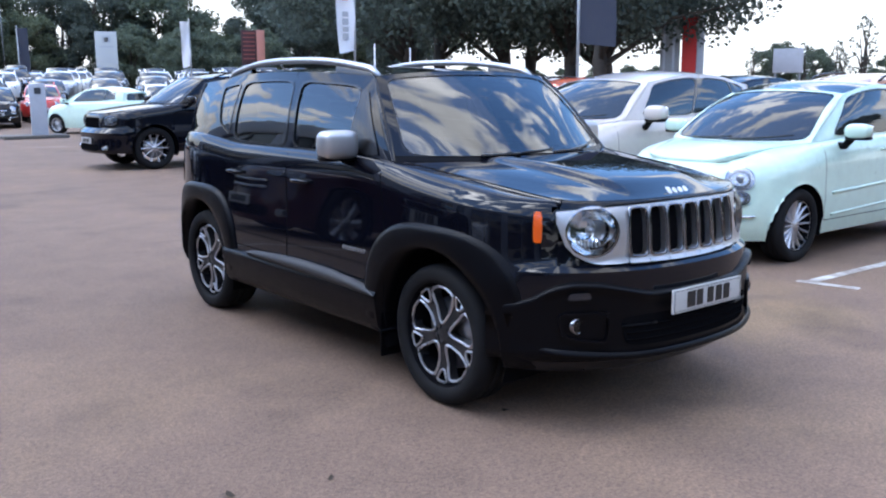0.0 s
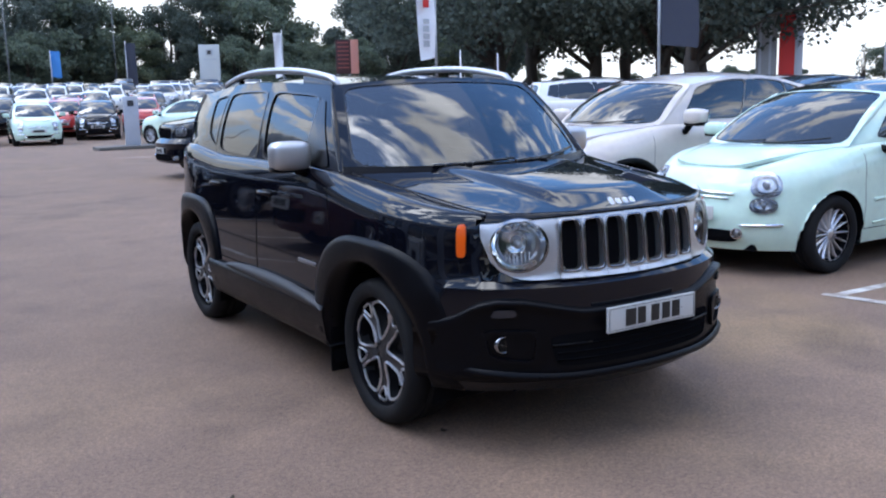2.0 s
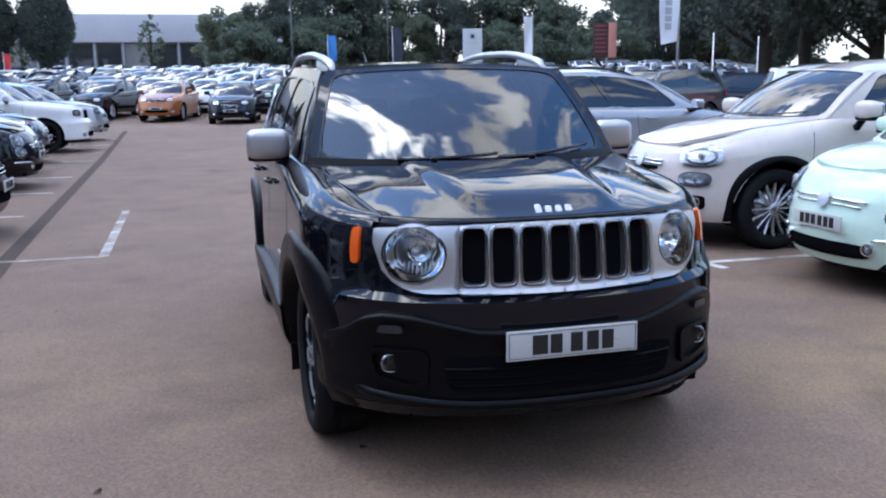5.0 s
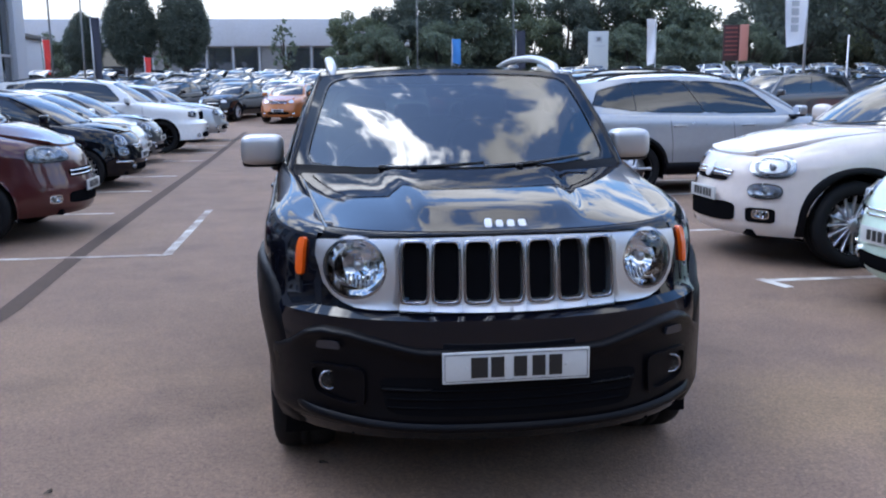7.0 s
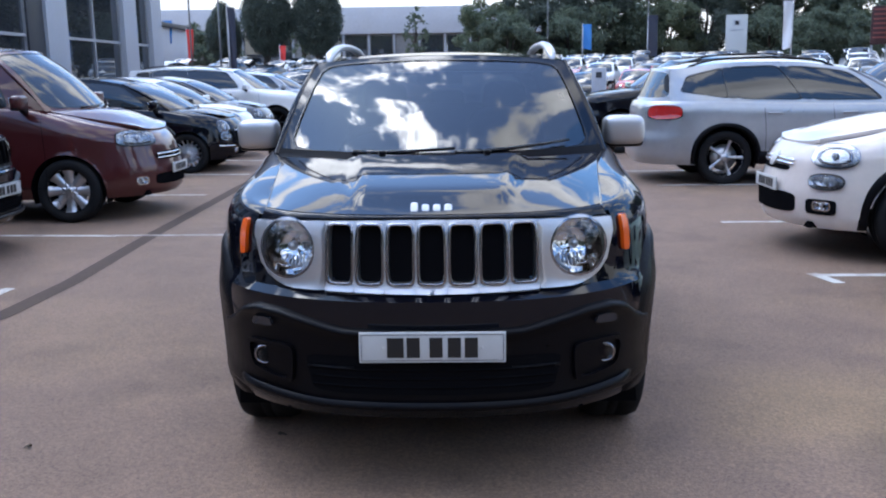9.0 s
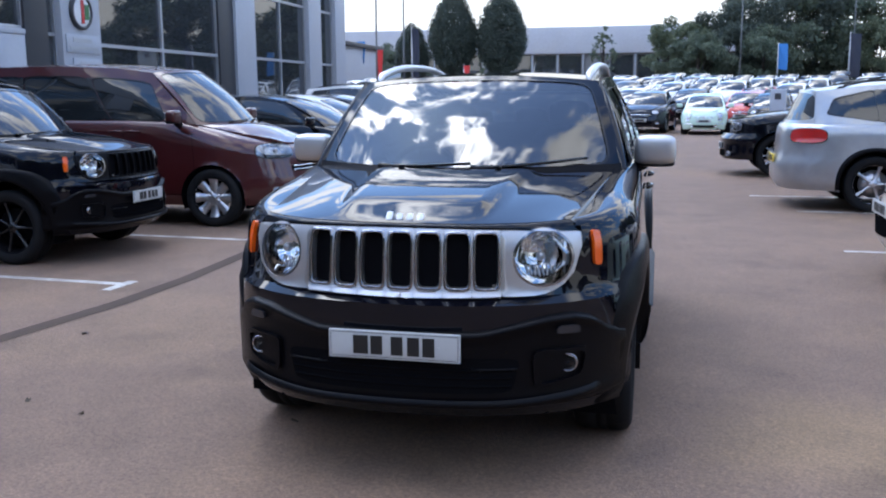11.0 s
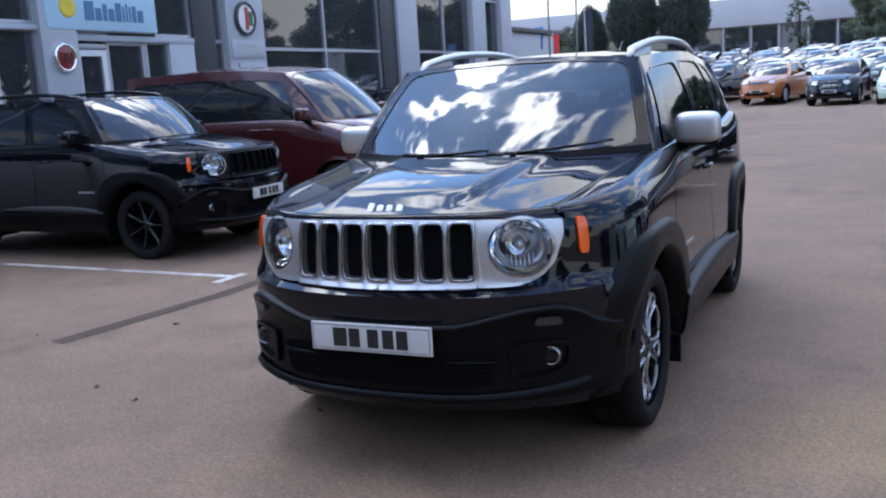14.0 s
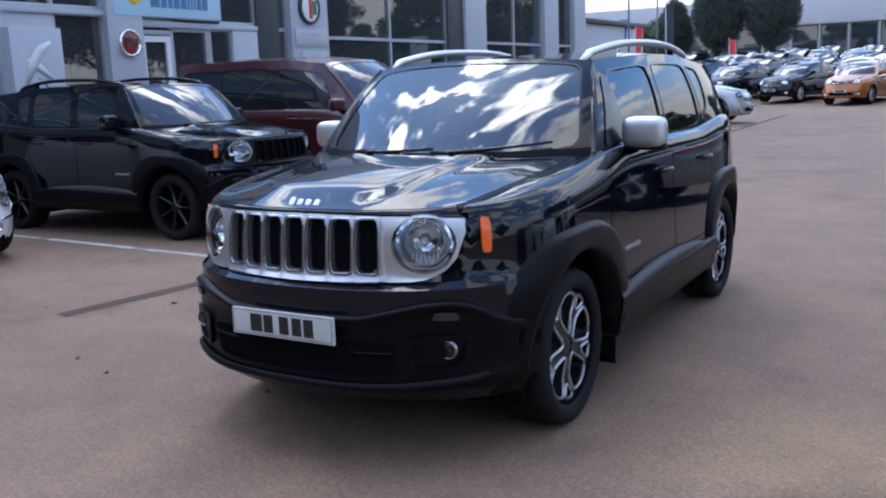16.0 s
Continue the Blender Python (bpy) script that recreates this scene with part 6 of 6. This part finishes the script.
board("dark red notice board with rows of faint writing", 23.85, 50.0, .95, 2.3, 4.43, mat("board_maroon", (.05, .014, .014), .6), -25, (.5, mat("board_salmon", (.55, .22, .17), .6)),
      [(-.36, .36, 4.2 - k * .26, 4.30 - k * .26, mat("faint_red", (.22, .05, .045), .6) if k == 0 else bpy.data.materials["faint_red"]) for k in range(7)])
board("tall pale grey totem sign with a dark emblem", 20.1, 65.0, 1.5, 0, 4.85, mat("totem_grey", (.45, .47, .47), .5), -15, None, [(-.28, .28, 4.05, 4.5, M_ALU), (-.14, .14, 4.12, 4.42, M_DCLAD), (-.5, .5, 3.72, 3.82, M_ALU)])
board("pale grey pylon with fluted face", 30.28, 22.59, .85, 0, 4.4, mat("pylon_grey", (.30, .31, .31), .6, var=.1), -50, None, [(-.30, -.2, .2, 4.3, M_ALU), (.1, .2, .2, 4.3, M_ALU)])
board("red and grey pylon", 30.74, 21.91, .62, 0, 4.4, M_REDC, -50, (.32, M_SHED))
board("small grey notice board on posts far off", 54, 31, 1.9, 2.2, 3.8, M_SHED, -60)
tt = board("slim pale totem with a round emblem", 4.36, 25.3, .44, 0, 1.58, M_CLAD, -12, None, [(-.09, .09, 1.28, 1.46, M_DCLAD)])
solid("kerb_island", boxm(-.9, .9, -.5, .5, 0, .1, .03), mat("kerb_dark", (.12, .11, .10), .9, var=.2), "low dark kerb island round the totem", "kerb", at=pose(4.15, 25.3, 0))


# ---- trees ----
def leaf_mat(name, c):
    m = bpy.data.materials.new(name)
    m.use_nodes = True
    n, l = m.node_tree.nodes, m.node_tree.links
    p = n["Principled BSDF"]
    g = n.new("ShaderNodeNewGeometry")
    r = n.new("ShaderNodeMapRange"); r.inputs[3].default_value, r.inputs[4].default_value = .72, 1.3
    l.new(g.outputs["Random Per Island"], r.inputs[0])
    v = n.new("ShaderNodeVectorMath"); v.operation = "SCALE"; v.inputs[0].default_value = c
    l.new(r.outputs[0], v.inputs["Scale"]); l.new(v.outputs[0], p.inputs["Base Color"])
    p.inputs["Roughness"].default_value = .6
    p.inputs["Specular IOR Level"].default_value = .25
    t = n.new("ShaderNodeBsdfTranslucent"); x = n.new("ShaderNodeMixShader"); x.inputs[0].default_value = .38
    l.new(v.outputs[0], t.inputs[0]); l.new(p.outputs[0], x.inputs[1]); l.new(t.outputs[0], x.inputs[2])
    l.new(x.outputs[0], n["Material Output"].inputs["Surface"])
    return m


# dark leaves greyed and blued: distance haze put into their base colour
M_LEAF = [leaf_mat("leaves_dark_hazed", (.088, .112, .094)), leaf_mat("leaves_mid", (.108, .137, .098)), leaf_mat("leaves_light", (.130, .158, .102))]
M_BARK = mat("bark", (.055, .045, .038), .9, var=.25, scale=8, bump=.5, bscale=30)


def tree_parts(seed, h, rad, clear, kind="round", leaves=5200, size=.34):
    rng = np.random.default_rng(seed)
    trunk = bmesh.new()
    bend = rng.normal(0, .03 * h, (5, 2)); bend[0] = 0
    pts = [Vector((bend[i][0] * i / 4, bend[i][1] * i / 4, h * .8 * i / 4)) for i in range(5)]
    r0 = .028 * h
    tube(trunk, pts, [r0 * 1.35, r0, r0 * .8, r0 * .5, r0 * .2], 10)
    cz, hz = (clear + h) / 2, (h - clear) / 2
    centres = []
    n = 70 if kind == "round" else 90
    while len(centres) < n:
        p = rng.normal(0, 1, 3); p /= np.linalg.norm(p)
        q = p * rng.uniform(.45, 1.0) ** .5
        if kind == "cone":
            zz = q[2]
            wv = rad * (1 - .55 * max(0, zz) ** 1.6) * (1 - .35 * max(0, -zz) ** 2)
            c = np.array([q[0] * wv, q[1] * wv, cz + zz * hz])
        else:
            lump = 1 + .28 * math.sin(3 * math.atan2(q[1], q[0]) + seed) + .2 * math.sin(5 * q[2] + seed * 2)
            c = np.array([q[0] * rad * lump, q[1] * rad * lump, cz + q[2] * hz * (1 + .1 * math.sin(seed + 4 * q[0]))])
        centres.append(c)
    for c in centres[:: 6 if kind == "round" else 14]:
        base = Vector((0, 0, clear * .75 + rng.uniform(0, .35) * (h - clear)))
        e = Vector(c)
        mid = base.lerp(e, .5) + Vector((0, 0, .06 * h))
        tube(trunk, [base, mid, e], [r0 * .45, r0 * .25, r0 * .06], 6)
    C = np.array(centres)
    if kind == "cone" and leaves > 3000:
        zz = rng.uniform(-1, 1, leaves * 2)
        prof = np.clip(1 - np.abs(zz) ** 1.9, 0, 1) ** .72 * (1 - .25 * zz)
        keep = rng.uniform(0, 1.1, leaves * 2) < prof
        zz = zz[keep][:900]
        th = rng.uniform(0, 2 * np.pi, len(zz))
        rr = rad * .82 * np.clip(1 - np.abs(zz) ** 1.9, 0, 1) ** .72 * (1 - .25 * zz) * rng.uniform(.55, 1.0, len(zz)) ** .4
        C = np.stack([rr * np.cos(th), rr * np.sin(th), cz + zz * hz], 1)
    k = rng.integers(0, len(C), leaves)
    cr = rad * (.27 if kind == "round" else .22)
    d = rng.normal(0, 1, (leaves, 3)); d /= np.linalg.norm(d, axis=1)[:, None]
    P = C[k] + d * (rng.uniform(0, 1, leaves) ** .45)[:, None] * cr * np.array([1, 1, .8])
    u = rng.normal(0, 1, (leaves, 3)); u /= np.linalg.norm(u, axis=1)[:, None]
    w = np.cross(u, rng.normal(0, 1, (leaves, 3))); w /= np.linalg.norm(w, axis=1)[:, None]
    s = (size * rng.uniform(.6, 1.3, leaves))[:, None]
    V = np.stack([P - u * s * .5, P + w * s * .32, P + u * s * .5, P - w * s * .32], 1).reshape(-1, 3)
    me = bpy.data.meshes.new("crown")
    me.from_pydata(V.tolist(), [], np.arange(leaves * 4).reshape(-1, 4).tolist())
    return trunk, me


def make_tree(seed, label, h, rad, clear, lm, kind="round", leaves=5200, size=.34, group="trees round the car park"):
    t = thing("tree", label, "tree", group=group)
    trunk, me = tree_parts(seed, h, rad, clear, kind, leaves, size)
    part("trunk", trunk, M_BARK, t)
    me.materials.append(lm)
    c = new("crown", me)
    c.parent = t
    return t


kinds = [make_tree(1, "tall broadleaf tree with dense dark crown", 15, 5.6, 2.6, M_LEAF[0], leaves=26000, size=.40),
         make_tree(2, "broad leafy tree with mid-green crown", 13, 5.2, 1.6, M_LEAF[2], leaves=24000, size=.40),
         make_tree(3, "tall uneven broadleaf tree", 17, 6.0, 2.0, M_LEAF[0], leaves=26000, size=.42),
         make_tree(4, "bushy lighter green tree", 10, 4.6, .6, M_LEAF[1], leaves=20000, size=.36)]
near = make_tree(5, "spreading tree with dark crown over a bare trunk", 13, 6.0, 3.1, M_LEAF[0], leaves=22000, size=.26)
cone = make_tree(6, "clipped egg-shaped hornbeam with dense dark foliage", 6.9, 1.72, 1.8, M_LEAF[0], "cone", 42000, .115)
young = make_tree(7, "young sapling with sparse leaves", 6.5, 1.2, 1.5, M_LEAF[1], "cone", 500, .35)
fir = make_tree(8, "thin far tree with ragged outline", 8.0, 1.35, .5, M_LEAF[0], "cone", 420, .30)


def put(src, x, y, s=1.0, rz=0.0, first=[]):
    if src not in first:
        first.append(src)
        src.matrix_world = pose(x, y, lie(y), 0, 0, rz) @ Matrix.Diagonal((s, s, s, 1))
        return src
    c = copy_thing(src, pose(x, y, lie(y), 0, 0, rz))
    c.scale = (s, s, s)
    return c


rng = random.Random(4)
put(cone, -12.15, 54.63, 1.0, 20); put(cone, -9.03, 54.82, 1.0, 140); put(cone, -15.12, 55.58, .74, 60)
put(young, -4.08, 80.53, 1.0, 0); put(young, 1.35, 82.4, 1.05, 70); put(young, -15.36, 86.34, 1.1, 10)
tall = (15, 13, 17, 10)
for i, (x, y, top) in enumerate(((2.9, 80.47, 6.8), (6.14, 81.18, 7.7), (10.47, 83.63, 9.9), (14.65, 86.02, 9.6), (19.41, 84.29, 6.2), (23.41, 86.23, 7.8), (27.51, 88.18, 10.2), (32, 87, 10.4), (37.75, 83.76, 5.4), (42.15, 83.64, 9.0), (46.25, 80.61, 11.5), (50.85, 78.17, 12), (47.85, 68.94, 11), (38.47, 68.72, 6.2), (42.03, 58.29, 9.5))):
    k = (1, 0, 2, 3)[i % 4]
    put(kinds[k], x, y, top * (1.14 if x > 9 else 1.02) / tall[k], rng.uniform(0, 360))
for x, y, s in ((4.04, 76.02, .55), (9.23, 76.98, .6), (15.52, 84.29, .55), (27.44, 79.91, .6), (32.62, 75.64, .55), (-20, 71.9, .45), (-23.91, 76.69, .5), (26.77, 67.53, .5), (31.41, 63.26, .5)):
    put(kinds[3], x, y, s, rng.uniform(0, 360))
for x, y, s in ((29.5, 27.75, 1.0), (27.0, 23.7, .92), (27.75, 38.5, 1.05), (30.53, 33.66, 1.0), (31.8, 27.6, .85), (33.19, 42.48, 1.1), (37.24, 32.93, 1.1), (38.92, 40.16, 1.1)):
    put(near, x, y, s, rng.uniform(0, 360))
for x, y in ((78, 33), (82, 40), (86, 30), (90, 25), (95, 20), (74, 26), (100, 44), (88, 14), (97, 8), (105, 30)):
    put(fir, x, y, rng.uniform(.7, 1.25), rng.uniform(0, 360))
for x, y, s in ((65.79, 41.29, .56), (67.91, 37.9, .63), (69.18, 35.57, .65), (67.2, 34.2, .56), (66.7, 39.98, .42)):
    put(fir, x, y, s, rng.uniform(0, 360))
for i in range(12):
    put(kinds[3], 44 + i * 2.0 + rng.uniform(-.5, .5), 60 - i * 1.7, rng.uniform(.15, .23), rng.uniform(0, 360))
for i in range(9):
    put(kinds[3], 90 + rng.uniform(-4, 8), 6 + i * 6, rng.uniform(.35, .5), rng.uniform(0, 360))
# unseen trees behind the camera's way, added as a dark mass for reflections
for x, y, s in ((-20, -33, .9), (-11, -30, 1.0), (-3, -31, 1.05), (5, -30, .95), (13, -32, 1.0), (21, -30, .9), (-30, -52, 1.1), (-16, -58, 1.2), (-2, -55, 1.0), (12, -60, 1.2), (26, -54, 1.0), (40, -44, 1.1), (52, -28, 1.0), (58, -10, 1.1), (-44, -40, 1.0), (-15, -38, 1.0), (-7, -37, .95), (1, -38, 1.0), (9, -37, 1.0), (17, -38, 1.0), (27, -36, .95), (33, -34, 1.0), (-26, -36, 1.0)):
    put(kinds[rng.randrange(4)], x, y, s, rng.uniform(0, 360))


# ---- rows of cars further off ----
FAR = True


def far_car(name, label, S, pm, face, rim="ten", splits=(0, .47, .80, 1), quads=None, hatch=False, fine=.45, group="rows of parked cars", lite=False):
    car = thing(name, label, "car", group=group)
    shell(S, car, pm, fine)
    quads = quads or [([(.10, .10), (.445, .08), (.445, .90), (.05, .90)], None), ([(.50, .08), (.775, .10), (.775, .90), (.50, .90)], None), ([(.83, .16), (.93, .30), (.92, .86), (.83, .88)], None)]
    windows(S, car, pm, splits, quads, M_DGLASS, M_DGLASS, M_DGLASS, False)
    add_wheels(car, S, rim, simple=True)
    plate(S, car, 0, .50, bars=((-.7, .7),))
    if lite:
        # rows far behind show little but lamps and grille
        for g in (1, -1):
            lamp(S, car, "headlight", g * (.60 if S is S_TINY else S.hs + .08), .705 if S is S_TINY else .80, .08 if S is S_TINY else .13, .08, 2.2, material=M_LAMPIN)
        patch(S, car, "lower_grille", -.42, .42, .30, .42, M_VOID, .008, 6.0)
    else:
        mirror_pair(S, car, (S.W + .10, S.cy + .16, S.zt(S.cy + .2) + .07), (.105, .055, .07), pm)
        face(S, car, pm)
    if hatch:
        e = S.eave(1)
        m = Matrix.Translation((0, e.y + .05, e.z + .03)) @ Euler((radians(30), 0, 0)).to_matrix().to_4x4()
        def gate(u, k, o):
            w = e.x * (.99 - .10 * abs(k - .55)) * (1 - .10 * sm(.86, 1, k))
            return m @ Vector((u * w, .95 * k, .05 * (1 - u * u) - .34 * sm(.45, 1.05, k) + o))
        us, ks = [-1, -.9, -.6, -.3, 0, .3, .6, .9, 1], [0, .15, .3, .45, .58, .7, .82, .92, 1]
        b = bmesh.new()
        top = grid(b, [[gate(u, k, .035) for u in us] for k in ks])
        low = grid(b, [[gate(u, k, -.03) for u in us[::-1]] for k in ks])
        bmesh.ops.bridge_loops(b, edges=[x for x in b.edges if x.is_boundary])
        tg = part("open_tailgate", b, pm, car)
        b = bmesh.new()
        grid(b, [[gate(u * .9, k, .042) for u in us] for k in (.06, .2, .35, .5)])
        part("tailgate_glass", b, M_DGLASS, tg)
    return car


far = [far_car("city_car", "white two-door city car in a row", S_TINY, P_WHITE, face_tiny, "multi", S3, Q_TINY, True),
       far_car("city_car", "black two-door city car in a row", S_TINY, P_BLACK, face_tiny, "multi", S3, Q_TINY, True),
       far_car("city_car", "mint green two-door city car in a row", S_TINY, P_MINT, face_tiny, "multi", S3, Q_TINY),
       far_car("crossover_car", "dark blue crossover with a grille bar", S_CROSS, P_NAVY, lambda S, c, p: face_plain(S, c, p, .80)),
       far_car("crossover_car", "copper orange crossover in a row", S_CROSS, P_ORANGE, lambda S, c, p: face_plain(S, c, p, .86, gz=(.76, .88), rails=M_TRIM)),
       far_car("hatchback_car", "white hatchback with its tailgate open", S_CROSS, P_WHITE, face_cross, hatch=True),
       far_car("hatchback_car", "red hatchback with its tailgate open", S_TINY, P_SCARLET, face_tiny, "multi", S3, Q_TINY, True),
       far_car("hatchback_car", "silver hatchback with its tailgate open", S_CROSS, P_SILVER, lambda S, c, p: face_plain(S, c, p, .80), hatch=True),
       far_car("large_off_road_car", "dark grey large off-roader", S_BIG, P_GREY, lambda S, c, p: face_plain(S, c, p, .88, False, True)),
       far_car("crossover_car", "black crossover in a row", S_CROSS, P_BLACK, lambda S, c, p: face_plain(S, c, p, .80), hatch=True),
       far_car("off_road_car", "bright orange compact off-roader", S_CROSS, P_VIVID, lambda S, c, p: face_plain(S, c, p, .80, rails=M_TRIM)),
       far_car("large_off_road_car", "white off-roader with dark rear window", S_BIG, P_WHITE, lambda S, c, p: face_plain(S, c, p, .88, False, True, rails=M_TRIM))]
back = [far_car("city_car", "white two-door city car with its tailgate raised", S_TINY, P_WHITE, None, "multi", S3, Q_TINY, True, lite=True),
        far_car("city_car", "black two-door city car with its tailgate raised", S_TINY, P_BLACK, None, "multi", S3, Q_TINY, True, lite=True),
        far_car("city_car", "red two-door city car with its tailgate raised", S_TINY, P_SCARLET, None, "multi", S3, Q_TINY, True, lite=True),
        far_car("hatchback_car", "white hatchback with its tailgate raised", S_CROSS, P_WHITE, None, hatch=True, lite=True),
        far_car("hatchback_car", "silver hatchback with its tailgate raised", S_CROSS, P_SILVER, None, hatch=True, lite=True),
        far_car("hatchback_car", "dark blue hatchback with its tailgate raised", S_CROSS, P_NAVY, None, hatch=True, lite=True)]
used = set()


def park(i, x, y, rz, rows=far):
    if rows[i] in used:
        return copy_thing(rows[i], pose(x, y, lie(y + 1), 0, 0, rz))
    used.add(rows[i])
    rows[i].matrix_world = pose(x, y, lie(y + 1), 0, 0, rz)
    return rows[i]


# the first row, which faces the open way
for i, x, y, rz in ((3, 0.33, 32.09, -8), (4, -2.3, 34.88, -14), (9, -5.07, 36.58, -20), (2, 2.51, 30.93, -4), (1, 5, 33.12, -12), (9, -7.88, 37.53, -20), (3, -10.32, 40.43, -20)):
    park(i, x, y, rz)
park(2, 6.1, 27.8, -148)
park(6, 4.23, 35.7, -14)
# rows behind, in echelon
pick = random.Random(11)
order = [0, 1, 3, 0, 5, 4, 3, 1, 2, 0, 5, 3, 1, 0, 4, 1]
for r in range(1, 8):
    for c in range(-7, 12):
        x, y = 2.2 + c * 2.45 + r * 1.8, 32.0 - c * (1.35 if c < 2 else .4) + r * 4.9
        x, y = .47 + 1.05 * x + pick.uniform(-.2, .2), .89 + .056 * x + .972 * y + pick.uniform(-.3, .3)
        if y < 31 + r * 3 or x > 34 or any(math.hypot(x - p, (y + 1.2 - q) * .6) < 2 for p, q in ((13.7, 22.6), (20.1, 65.0), (12.3, 58), (8.9, 65), (14.7, 38.0))):
            continue
        if pick.random() < .04:
            continue
        park(pick.choice(order), x, y, pick.choice((-18, -16, -14)), back)
# behind the estate car and the row of noses
park(10, 12.72, 9.73, 90)
park(11, 14.94, 13.26, 62)
park(8, 10.03, 19.44, -70)
park(3, 13.02, 6.36, 90); park(4, 13, 4, 90); park(3, 13.2, 1.3, 90); park(11, 18.5, 5.5, -90); park(3, 18.77, 7.95, -90); park(3, 18.6, 2, -90)
park(3, 16.45, 19.38, 60); park(10, 19.91, 16.72, 60); park(11, 23.19, 14.14, 60)
# by the showroom's end
park(7, -7.64, 45.25, -20); park(9, -13.26, 44.81, -20); park(5, -17.28, 46.68, -20); park(0, -10.83, 48.86, -20); park(8, -14.28, 50.77, -20)
park(9, -8.29, 16.74, 90)
park(0, -5.78, .98, 90)
